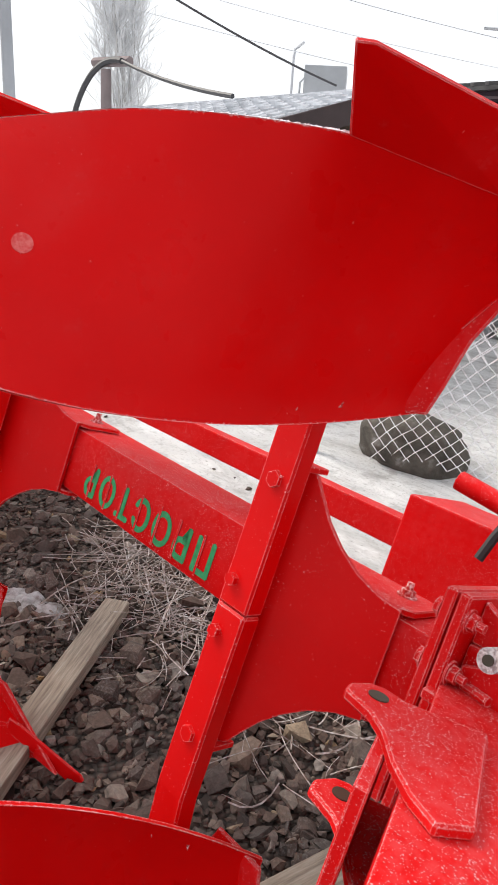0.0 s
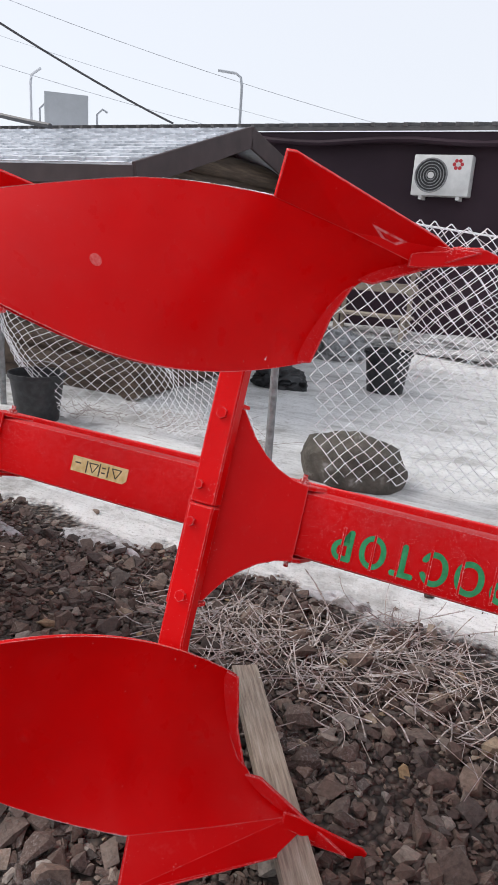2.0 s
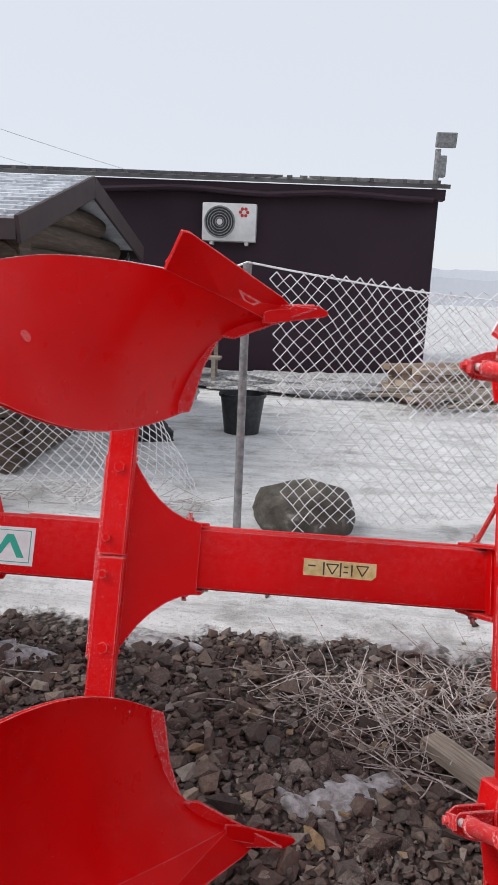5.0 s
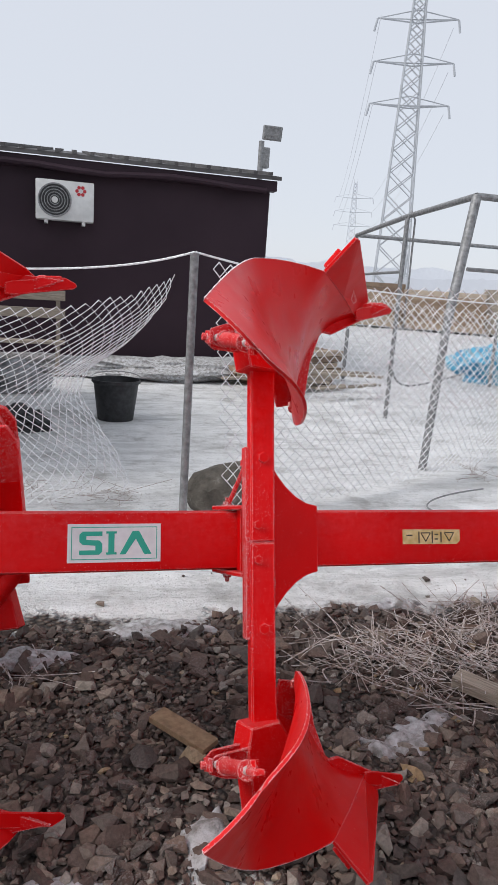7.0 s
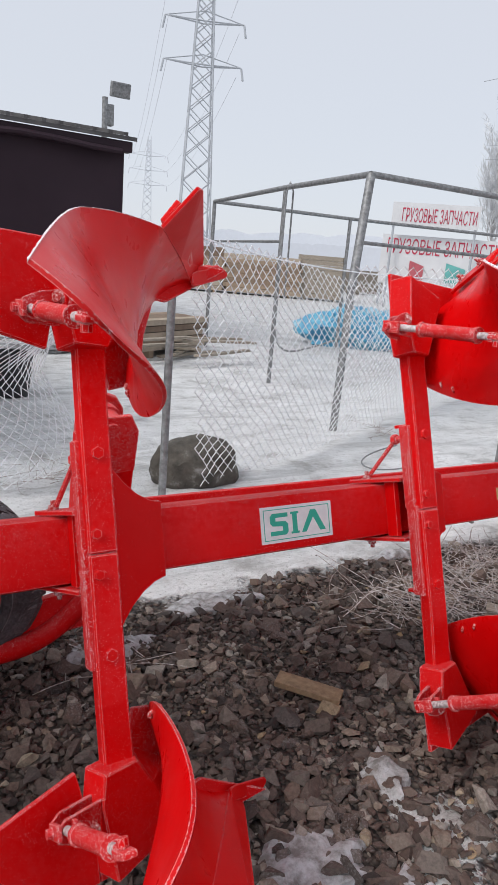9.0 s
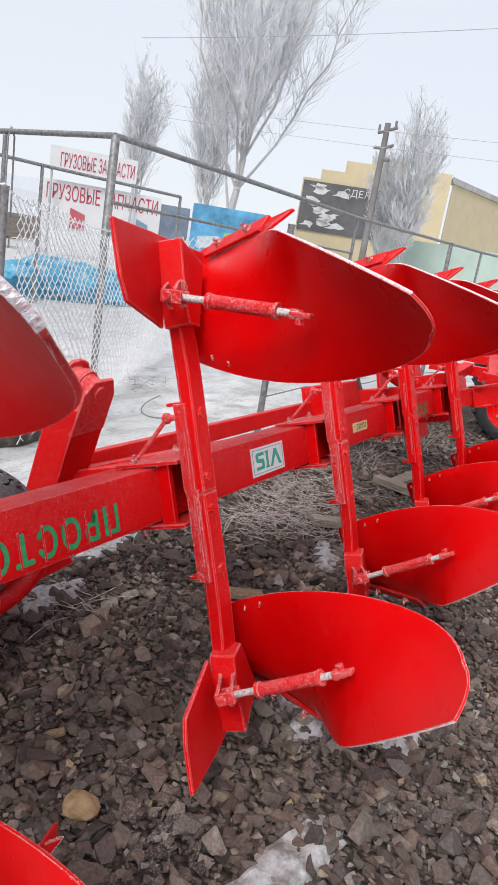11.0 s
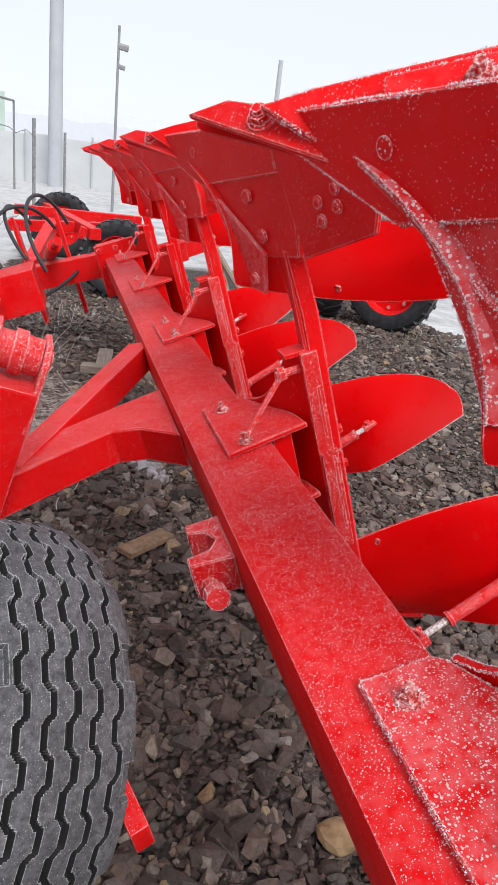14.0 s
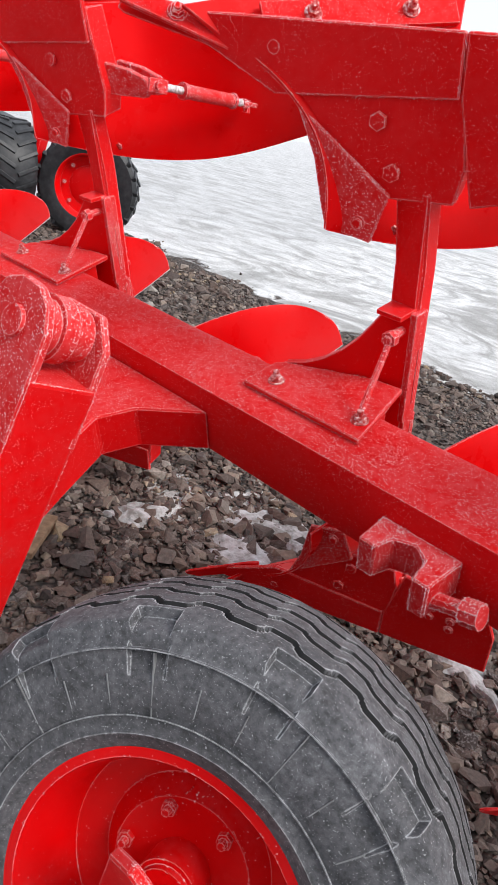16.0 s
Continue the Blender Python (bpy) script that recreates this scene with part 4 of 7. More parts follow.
# arm that reaches across in front of the beam, with an eared plate above and below
bm = bmesh.new()
add_beam(bm, (4.262, 0.36, -0.022), (4.64, -0.56, -0.022), 0.105, 0.12)
arm = part("cross_arm", bm, RED_FROST, plough)
EAR = [(4.285, -0.088), (4.276, -0.066), (4.284, -0.035), (4.300, -0.022), (4.330, -0.020), (4.375, 0.010), (4.415, 0.040), (4.452, -0.050), (4.500, -0.165), (4.478, -0.205), (4.440, -0.190), (4.400, -0.160), (4.362, -0.120), (4.330, -0.098)]
for z0, z1 in ((0.038, 0.052), (-0.096, -0.082)):
    bm = bmesh.new()
    add_prism(bm, [(x, y, z0) for x, y in EAR], (0, 0, z1 - z0), 0.003)
    ear = part("eared_plate", bm, RED_FROST, arm)
    # dark disc on the plate paints the shade within the pin hole
    bm = bmesh.new()
    add_rod(bm, (4.312, -0.055, z1 - 0.001), (4.312, -0.055, z1 + 0.0015), 0.013, 16)
    part("pin_hole", bm, DARK, arm)
bm = bmesh.new()
add_prism(bm, [(4.40, -0.22, 0.040), (4.415, -0.215, 0.040), (4.325, -0.005, 0.040), (4.31, -0.01, 0.040)], (0, 0, -0.13), 0.002)
part("arm_side_plate", bm, RED_FROST, arm)
bm = bmesh.new()
add_beam(bm, (4.60, 0.30, 0.0), (4.75, 1.10, 0.02), 0.16, 0.16)
part("headstock_cross_beam", bm, RED_FROST, plough)
bm = bmesh.new()
add_prism(bm, [(4.85, 0.55, -0.35), (5.1, 0.55, -0.35), (5.05, 0.55, 0.35), (4.92, 0.55, 0.42)], (0, 0.03, 0), 0.004)
part("headstock_plate", bm, RED_FROST, plough)
bm = bmesh.new()
add_prism(bm, [(4.85, 0.85, -0.35), (5.1, 0.85, -0.35), (5.05, 0.85, 0.35), (4.92, 0.85, 0.42)], (0, 0.03, 0), 0.004)
part("headstock_plate", bm, RED_FROST, plough)
bm = bmesh.new()
add_rod(bm, (4.4, 0.62, 0.22), (5.0, 0.70, 0.10), 0.045, 16)
add_rod(bm, (4.0, 0.58, 0.28), (4.4, 0.62, 0.22), 0.022, 12)
part("turn_cylinder", bm, RED_FROST, plough, "", True)
HOSE = Mat("black_hose", (0.025, 0.025, 0.028), 0.6).m
for a, b, h in (((4.05, 0.70, 0.12), (4.75, 0.50, 0.30), 0.42), ((4.10, 0.95, 0.20), (4.9, 0.60, 0.28), 0.34), ((4.2, 0.80, 0.20), (4.95, 0.75, 0.34), 0.30), ((3.95, 0.98, 0.10), (4.7, 0.40, 0.12), -0.22)):
    a, b = Vector(a), Vector(b)
    bm = bmesh.new()
    add_tube_path(bm, bezier([a, a + Vector((0.05, 0.12, h)), b + Vector((-0.1, 0.10, h)), b], 22), 0.012, 8)
    part("hydraulic_hose", bm, HOSE, plough, "", True)


def stencil(body, x0, x1, z0, z1, y, mat, name, label, bold=0.008, space=1.0):
    """Upside-down lettering laid on the front face of the beam."""
    cu = bpy.data.curves.new(name, "FONT")
    cu.body, cu.size, cu.extrude = body, 1.0, 0.0
    cu.space_character, cu.fill_mode = space, "FRONT"
    ob = bpy.data.objects.new(name, cu)
    me = bpy.data.meshes.new_from_object(ob)
    bpy.data.objects.remove(ob)
    xs, ys = [v.co.x for v in me.vertices], [v.co.y for v in me.vertices]
    bm = bmesh.new()
    for i, (dx, dz) in enumerate(((0, 0), (bold, 0), (-bold, 0), (0, bold), (0, -bold))):
        bm.from_mesh(me)
        bm.verts.ensure_lookup_table()
        for v in bm.verts[-len(xs):]:
            u, w = (v.co.x - min(xs)) / (max(xs) - min(xs)), (v.co.y - min(ys)) / (max(ys) - min(ys))
            v.co = (x1 + (x0 - x1) * u + dx, y - 0.00012 * i, z1 + (z0 - z1) * w + dz)
    bpy.data.meshes.remove(me)
    return part(name, bm, mat, plough, label)


FACE = 0.165
for x0, x1 in ((3.285, 3.775), (0.285, 0.775)):
    ob = stencil("ПРОСТОР", x0, x1, -0.058, 0.016, FACE - 0.0015, GREEN, "stencil_text", "green stencilled lettering, upside down", 0.0026, 1.2)
    # the bridges that the stencil left unpainted
    for q in (0.075, 0.24, 0.385, 0.53, 0.675, 0.80, 0.955):
        bm = bmesh.new()
        xm = x1 + (x0 - x1) * q
        add_box(bm, (xm - 0.003, FACE - 0.0030, -0.064), (xm + 0.003, FACE - 0.0012, 0.022))
        part("stencil_gap", bm, RED, ob)
bm = bmesh.new()
add_box(bm, (1.497, FACE - 0.002, -0.055), (1.745, FACE, 0.048), None, 0.0008)
vis = part("sticker", bm, STICKER, plough, "white oblong sticker with green print")
bm = bmesh.new()
for lo, hi in (((1.507, -0.047), (1.735, -0.045)), ((1.507, 0.038), (1.735, 0.040)), ((1.507, -0.047), (1.509, 0.040)), ((1.733, -0.047), (1.735, 0.040))):
    add_box(bm, (lo[0], FACE - 0.0030, lo[1]), (hi[0], FACE - 0.002, hi[1]))
part("sticker_border", bm, TEAL, vis)
# the green emblem: a peak, an upright bar and a stepped block
for shape in (((1.634, -0.034), (1.650, -0.034), (1.677, 0.008), (1.700, -0.034), (1.720, -0.034), (1.686, 0.028), (1.668, 0.028)),
              ((1.598, -0.034), (1.626, -0.034), (1.626, -0.028), (1.620, -0.028), (1.620, 0.022), (1.626, 0.022), (1.626, 0.028), (1.598, 0.028), (1.598, 0.022), (1.604, 0.022), (1.604, -0.028), (1.598, -0.028)),
              ((1.528, -0.034), (1.580, -0.034), (1.588, -0.026), (1.588, -0.004), (1.580, 0.004), (1.546, 0.006), (1.546, 0.016), (1.588, 0.016), (1.588, 0.028), (1.536, 0.028), (1.528, 0.020), (1.528, 0.001), (1.536, -0.007), (1.570, -0.010), (1.570, -0.022), (1.528, -0.022))):
    bm = bmesh.new()
    add_prism(bm, [(x, FACE - 0.0022, z) for x, z in shape], (0, -0.001, 0))
    part("emblem", bm, TEAL, vis)
bm = bmesh.new()
add_prism(bm, [(2.478, FACE, -0.020), (2.66, FACE, -0.022), (2.672, FACE, -0.012), (2.672, FACE, 0.022), (2.478, FACE, 0.024)], (0, -0.002, 0))
warn = part("warning_sticker", bm, YELLOW, plough, "torn yellow warning sticker with black pictograms")
for x, z, w, h in ((2.49, 0.006, 0.020, 0.004), (2.53, 0.0, 0.004, 0.034), (2.575, 0.0, 0.004, 0.036), (2.585, 0.008, 0.012, 0.004), (2.585, -0.006, 0.012, 0.004), (2.605, 0.0, 0.004, 0.03)):
    bm = bmesh.new()
    add_box(bm, (x, FACE - 0.0028, z - h / 2), (x + w, FACE - 0.002, z + h / 2))
    part("sticker_mark", bm, DARK, warn)
for x in (2.555, 2.635):
    bm = bmesh.new()
    for a, b in (((-0.016, 0.013), (0.016, 0.013)), ((-0.016, 0.013), (0, -0.013)), ((0.016, 0.013), (0, -0.013))):
        add_rod(bm, (x + a[0], FACE - 0.0022, a[1]), (x + b[0], FACE - 0.0022, b[1]), 0.0016, 4)
    part("sticker_triangle", bm, DARK, warn)

# ---- stones, snow patches, weeds and boards round the plough ----
k = Mat("crushed_stone", rough=0.82, spec=0.3)
isl = k.n.new("ShaderNodeNewGeometry").outputs["Random Per Island"]
tone = k.ramp(isl, [(0.0, (0.046, 0.036, 0.034)), (0.16, (0.090, 0.060, 0.050)), (0.34, (0.124, 0.086, 0.072)), (0.50, (0.094, 0.079, 0.073)), (0.64, (0.158, 0.109, 0.087)), (0.78, (0.136, 0.114, 0.104)), (0.90, (0.245, 0.185, 0.145)), (0.97, (0.30, 0.275, 0.25)), (1.0, (0.34, 0.235, 0.125))])
tone = k.mix(k.ramp(k.noise(1.3, 3), [(0.35, 0.0), (0.7, 0.28)]), tone, (0.115, 0.104, 0.094))
speck = k.ramp(k.noise(75, 5, 0.7), [(0.3, 0.64), (0.7, 1.34)])
stone_rgb = k.mix(1.0, tone, speck, "MULTIPLY")
dusting = k.math("MULTIPLY", k.ramp(k.noise(2.1, 5, 0.7), [(0.50, 0.0), (0.72, 1.0)]), k.ramp(k.noise(160, 3, 0.6), [(0.5, 0.0), (0.62, 0.5)]))
k.base(k.mix(dusting, stone_rgb, (0.46, 0.45, 0.45)))
k.bump(k.noise(60, 5, 0.65), 0.004, 0.8)
STONE = k.m


def stone_field(name, spots, label):
    """Many broken stones in one mesh; each spot is x, y, z, size."""
    rng = np.random.default_rng(4)
    kinds = []
    for _ in range(36):
        p = rng.normal(size=(rng.integers(9, 15), 3))
        p /= (np.abs(p) ** 3.2).sum(axis=1, keepdims=True) ** (1 / 3.2)
        p *= rng.uniform(0.72, 1.0, (len(p), 1)) * rng.uniform(0.8, 1.2, 3) * np.array([1.12, 0.88, 0.62])
        t = bmesh.new()
        for q in p:
            t.verts.new(q)
        hull = bmesh.ops.convex_hull(t, input=t.verts)
        bmesh.ops.delete(t, geom=[v for v in t.verts if not v.link_faces], context="VERTS")
        t.verts.index_update()
        kinds.append((np.array([v.co[:] for v in t.verts]), np.array([[v.index for v in f.verts] for f in t.faces])))
        t.free()
    spots = np.asarray(spots)
    idx = rng.integers(0, len(kinds), len(spots))
    all_v, all_f, base = [], [], 0
    for i, (kv, kf) in enumerate(kinds):
        sp = spots[idx == i]
        n = len(sp)
        a, b = rng.uniform(0, 2 * np.pi, (n, 1)), rng.normal(0, 0.42, (n, 1))
        kk = kv[None] * (sp[:, 3] / 2)[:, None, None]
        x, y, z = kk[..., 0], kk[..., 1], kk[..., 2]
        y, z = y * np.cos(b) - z * np.sin(b), y * np.sin(b) + z * np.cos(b)
        v = np.stack([x * np.cos(a) - y * np.sin(a) + sp[:, 0, None], x * np.sin(a) + y * np.cos(a) + sp[:, 1, None], z + sp[:, 2, None]], axis=-1)
        all_v.append(v.reshape(-1, 3))
        all_f.append((kf[None] + (base + np.arange(n) * len(kv))[:, None, None]).reshape(-1, 3))
        base += n * len(kv)
    verts, faces = np.concatenate(all_v).astype(np.float32), np.concatenate(all_f).astype(np.int32)
    me = bpy.data.meshes.new(name)
    me.vertices.add(len(verts))
    me.vertices.foreach_set("co", verts.ravel())
    me.loops.add(len(faces) * 3)
    me.loops.foreach_set("vertex_index", faces.ravel())
    me.polygons.add(len(faces))
    me.polygons.foreach_set("loop_start", np.arange(0, len(faces) * 3, 3, dtype=np.int32))
    me.update(calc_edges=True)
    me.shade_flat()
    me.materials.append(STONE)
    return tagged(new(name, me), label, "gravel", kind="stuff")


def gravel_here(x, y):
    w = noise.noise((x * 0.9, y * 0.9, 3.1)) * 0.45 + noise.noise((x * 3.7, y * 3.7, 1.7)) * 0.2
    if y > 1.15 + w or y < -3.15 - w * 1.8:
        return False
    return True


rng = random.Random(11)
spots = []
for _ in range(150000):
    x, y = rng.uniform(-3.2, 7.6), rng.uniform(-3.7, 1.7)
    near = -0.4 < x < 4.6 and -1.3 < y < 1.3
    if not near and rng.random() < 0.45:
        continue
    if rng.random() < max(0.0, -1.2 - x) / 2.2 or rng.random() < max(0.0, x - 6.0) / 1.6:
        continue
    if not gravel_here(x, y) and rng.random() < 0.992:
        continue
    s = min(0.095, max(0.014, rng.lognormvariate(math.log(0.027), 0.44)))
    if rng.random() < 0.012:
        s = rng.uniform(0.07, 0.11)
    spots.append((x, y, s * rng.uniform(0.05, 0.30), s))
stone_field("gravel_stones", spots, "brown and grey crushed stones lying loose under the plough")

k = Mat("old_snow", (0.72, 0.73, 0.75), 0.75)
k.base(k.ramp(k.noise(22, 6, 0.65), [(0.38, (0.22, 0.21, 0.20)), (0.55, (0.46, 0.46, 0.47)), (0.75, (0.66, 0.67, 0.70))]))
k.bump(k.noise(40, 5, 0.6), 0.01)
SNOW = k.m


def snow_patch(x, y, rx, ry, turn=0.0, h=0.016, seed=0):
    rx, ry = rx * 0.8, ry * 0.8
    bm = bmesh.new()
    nr, ns = 9, 40
    rows = []
    for i in range(1, nr + 1):
        row = []
        for j in range(ns):
            a = 2 * math.pi * j / ns
            q = i / nr
            e = 1 + 0.55 * noise.noise((2.2 * math.cos(a) + seed, 2.2 * math.sin(a), 0.3)) + 0.16 * noise.noise((6 * math.cos(a), 6 * math.sin(a) + seed, 2))
            p = Vector((rx * q * e * math.cos(a), ry * q * e * math.sin(a), 0))
            z = h * (1 - q ** 2.5) + 0.020 * noise.noise((p.x * 18 + seed, p.y * 18, 0)) + 0.010
            row.append(bm.verts.new((p.x, p.y, z if i < nr else 0.0)))
        rows.append(row)
    c = bm.verts.new((0, 0, h + 0.012))
    for j in range(ns):
        bm.faces.new((c, rows[0][j], rows[0][(j + 1) % ns]))
        for a, b in zip(rows, rows[1:]):
            bm.faces.new((a[j], b[j], b[(j + 1) % ns], a[(j + 1) % ns]))
    ob = part("snow_patch", bm, SNOW, None, "", True, pose(x, y, 0.0, 0, 0, turn))
    return tagged(ob, "patch of dirty old snow on the gravel", "snow", "snow patches")


for i, q in enumerate(((2.66, 0.30, 0.20, 0.09, 20), (2.50, 0.24, 0.10, 0.05, -30), (1.46, -0.20, 0.22, 0.13, 10), (1.88, -0.02, 0.13, 0.08, 60), (0.82, -0.42, 0.26, 0.10, -20),
                       (1.56, -0.44, 0.20, 0.12, 30), (1.65, -1.75, 0.34, 0.16, 15), (2.35, -1.95, 0.40, 0.14, -12), (0.95, -1.35, 0.22, 0.10, 40), (3.0, 1.22, 0.22, 0.06, 5), (1.35, 0.95, 0.25, 0.10, 0), (1.85, 1.12, 0.3, 0.1, 0))):
    snow_patch(*q, seed=i * 3.7)

k = Mat("frosted_stems", (0.45, 0.42, 0.40), 0.9)
k.base(k.ramp(k.noise(55, 3), [(0.35, (0.26, 0.20, 0.16)), (0.55, (0.44, 0.40, 0.39)), (0.7, (0.64, 0.62, 0.63))]))
STEM = k.m


def weed_clump(x, y, r, n, tall, seed):
    """Dry stems, most of them lying flat."""
    g = random.Random(seed)
    bm = bmesh.new()
    for _ in range(int(n * 0.75)):
        p = Vector((g.gauss(0, r * 0.4), g.gauss(0, r * 0.4), 0.02))
        a, up, ln = g.uniform(0, 2 * math.pi), g.uniform(0.02, tall), g.uniform(0.08, 0.26)
        d = Vector((math.cos(a), math.sin(a), up)).normalized()
        bend = Vector((g.uniform(-0.9, 0.9), g.uniform(-0.9, 0.9), g.uniform(-0.6, 0.3)))
        pts = [p + d * (ln * i / 5) + bend * (ln * (i / 5) ** 2 * 0.6) for i in range(6)]
        for q in pts:
            q.z = max(q.z, 0.025)
        add_tube_path(bm, pts, g.uniform(0.0012, 0.0029), 3)
        if g.random() < 0.5:
            b = pts[3]
            add_tube_path(bm, [b, b + Vector((g.uniform(-0.06, 0.06), g.uniform(-0.06, 0.06), g.uniform(0, 0.05)))], 0.0011, 3)
    ob = part("dry_weed_clump", bm, STEM, None, "", False, pose(x, y, 0))
    return tagged(ob, "tangle of dry frosted weed stems on the gravel", "weeds", "weed clumps", "stuff")


for i, (x, y, r, n, tall) in enumerate(((2.82, 0.72, 0.30, 130, 0.5), (3.20, 0.86, 0.32, 150, 0.5), (3.50, 0.90, 0.28, 110, 0.4), (3.36, 1.02, 0.25, 70, 0.8), (2.57, 0.82, 0.26, 70, 0.5), (2.84, 0.50, 0.20, 40, 0.6),
                                      (3.12, 0.66, 0.3, 90, 0.4), (4.47, 0.82, 0.25, 60, 1.6), (5.4, 0.78, 0.3, 60, 1.8), (1.0, 2.98, 0.4, 90, 0.9), (0.4, 2.85, 0.4, 80, 0.9), (1.32, 0.76, 0.10, 16, 0.5), (3.75, 0.62, 0.2, 40, 0.5), (4.0, 1.0, 0.25, 60, 0.6), (4.9, 3.3, 0.3, 40, 1.2), (1.7, 2.95, 0.35, 50, 0.4))):
    weed_clump(x, y, r, n, tall, i + 5)


k = Mat("brown_wood", (0.28, 0.18, 0.10), 0.85)
k.base(k.ramp(k.noise(30, 5, 0.6), [(0.3, (0.17, 0.105, 0.06)), (0.7, (0.36, 0.25, 0.15))]))
CHIP = k.m


def board(name, a, b, w, h, label, mat=WOOD):
    a, b = Vector(a), Vector(b)
    bm = bmesh.new()
    n = (b - a).length
    add_box(bm, (0, -w / 2, -h / 2), (n, w / 2, h / 2), None, 0.004)
    m = Matrix.Translation(a) @ (b - a).to_track_quat("X", "Z").to_matrix().to_4x4()
    return tagged(part(name, bm, mat, None, "", False, m), label, "board", "loose boards")


board("wooden_board", (2.94, 0.52, 0.055), (3.48, -0.22, 0.055), 0.085, 0.045, "weathered grey wooden board lying on the gravel")
board("wooden_board", (4.12, 0.55, 0.05), (4.00, -0.05, 0.05), 0.10, 0.05, "weathered grey wooden board lying on the gravel")
board("wooden_board", (4.05, 0.42, 0.05), (4.55, 0.36, 0.05), 0.10, 0.04, "weathered grey wooden board lying on the gravel")
for a, b, r_ in (((4.53, -0.34, 0.87), (4.24, -0.47, 0.02), 0.030), ((4.55, -0.36, 0.87), (4.30, -0.60, 0.02), 0.032), ((4.50, -0.37, 0.84), (4.22, -0.92, 0.02), 0.022)):
    bm = bmesh.new()
    add_tube_path(bm, [Vector(a).lerp(Vector(b), i / 6) + Vector((0.006 * math.sin(i * 2.1), 0.005 * math.cos(i * 1.7), 0)) for i in range(7)], r_, 8)
    tagged(part("wooden_stake", bm, WOOD, None, "", True), "pale peeled wooden stake leaning on the plough's front arm", "stake", "wooden stakes")
board("wood_chip", (1.79, 0.47, 0.055), (1.94, 0.29, 0.045), 0.075, 0.022, "broken yellowish piece of wood on the gravel", CHIP)
bm = bmesh.new()
bmesh.ops.create_icosphere(bm, subdivisions=2, radius=0.05)
for v in bm.verts:
    v.co *= 1 + 0.25 * noise.noise(v.co * 22)
    v.co.z *= 0.55
k = Mat("ochre_stone", (0.34, 0.22, 0.11), 0.85)
k.base(k.ramp(k.noise(40, 5), [(0.3, (0.24, 0.15, 0.075)), (0.7, (0.42, 0.29, 0.16))]))
tagged(part("ochre_stone", bm, k.m, None, "", False, pose(0.60, 0.09, 0.035)), "ochre-coloured stone among the grey gravel", "stone")

# ---- chain-link fences ----
def fence_post(x, y, h, r=0.024, lean=(0, 0), label="grey steel pipe fence post standing in snow"):
    bm = bmesh.new()
    add_rod(bm, (0, 0, 0), (lean[0], lean[1], h), r, 14)
    add_rod(bm, (lean[0], lean[1], h), (lean[0], lean[1], h + 0.012), r * 1.1, 14)
    return tagged(part("fence_post", bm, PIPE, None, "", True, pose(x, y, 0)), label, "fence post", "fence posts")


def uneven(p):
    """Small kinks of an old net."""
    q = p * 5.5
    return p + Vector((noise.noise(q), noise.noise(q + Vector((7, 3, 1))), noise.noise(q + Vector((2, 9, 4))))) * 0.015 + Vector((noise.noise(p * 31), 0, noise.noise(p * 29 + Vector((5, 0, 0))))) * 0.005


def chain_net(name, where, width, height, cell, keep, label, r=0.0044):
    """Woven wire: zigzag strands laid over a sagging surface; where(u, v) gives the place, keep(u, v) what is left of it."""
    net = thing(name, label, "fence netting")
    ns, nr = int(width / cell), int(height / (cell / 2))

    def strand(run):
        if len(run) > 1:
            bm = bmesh.new()
            add_tube_path(bm, run, r, 3)
            part("wire_strand", bm, WIRE, net)

    for i in range(ns + 1):
        for side in (1, -1):
            run = []
            for j in range(nr + 1):
                u, v = (i * cell + (side * cell / 2 if j % 2 else 0)) / width, j * (cell / 2) / height
                if 0 <= u <= 1 and keep(u, v):
                    run.append(uneven(where(u, v)) + Vector((0, 0.003 * side * (-1) ** j, 0)))
                else:
                    strand(run)
                    run = []
            strand(run)
    return net


PA, PB, PC = Vector((2.170, 2.34, 0)), Vector((4.52, 3.62, 0)), Vector((7.2, 4.6, 0))
fence_post(2.170, 2.34, 1.60)
fence_post(-0.38, 2.75, 1.55)


def right_net(u, v):
    p = PA.lerp(PC, u)
    top = 1.58 - 0.16 * min(1, u * 3) + 0.05 * math.sin(u * 9)
    return Vector((p.x, p.y + 0.06 * math.sin(u * 7 + v * 3) - 0.10 * math.sin(v * 3.1), 0.03 + (top - 0.03) * (1 - v)))


chain_net("chain_link_net", right_net, 5.3, 1.55, 0.085, lambda u, v: u > 0.022 + 0.03 * v and not (u < 0.06 and v > 0.9), "rimed wire netting hanging between fence posts")


TORN = [(2.12, 1.50), (2.06, 1.34), (1.96, 1.20), (1.83, 1.04), (1.66, 0.90), (1.60, 0.75), (1.68, 0.58), (1.76, 0.40), (1.86, 0.19), (1.80, 0.03)]


def left_net(u, v):
    """Torn from the post and slumped to one side; its loose edge runs along TORN."""
    q = min(v, 0.9999) * (len(TORN) - 1)
    i = int(q)
    ex, ez = (TORN[i][k_] + (TORN[i + 1][k_] - TORN[i][k_]) * (q - i) for k_ in (0, 1))
    lx, lz = -0.38, 1.42 * (1 - v) + 0.02
    w = u ** 1.35
    x, z = ex + (lx - ex) * w, ez + (lz - ez) * min(1, w * 1.2)
    z -= 0.22 * math.sin(math.pi * min(1, u)) * (1 - v)
    return Vector((x + 0.03 * math.sin(v * 9 + u * 6), 2.72 + 0.10 * math.sin(u * 12 + v * 2) + 0.08 * math.sin(v * 6 + u * 9), max(0.02, z)))


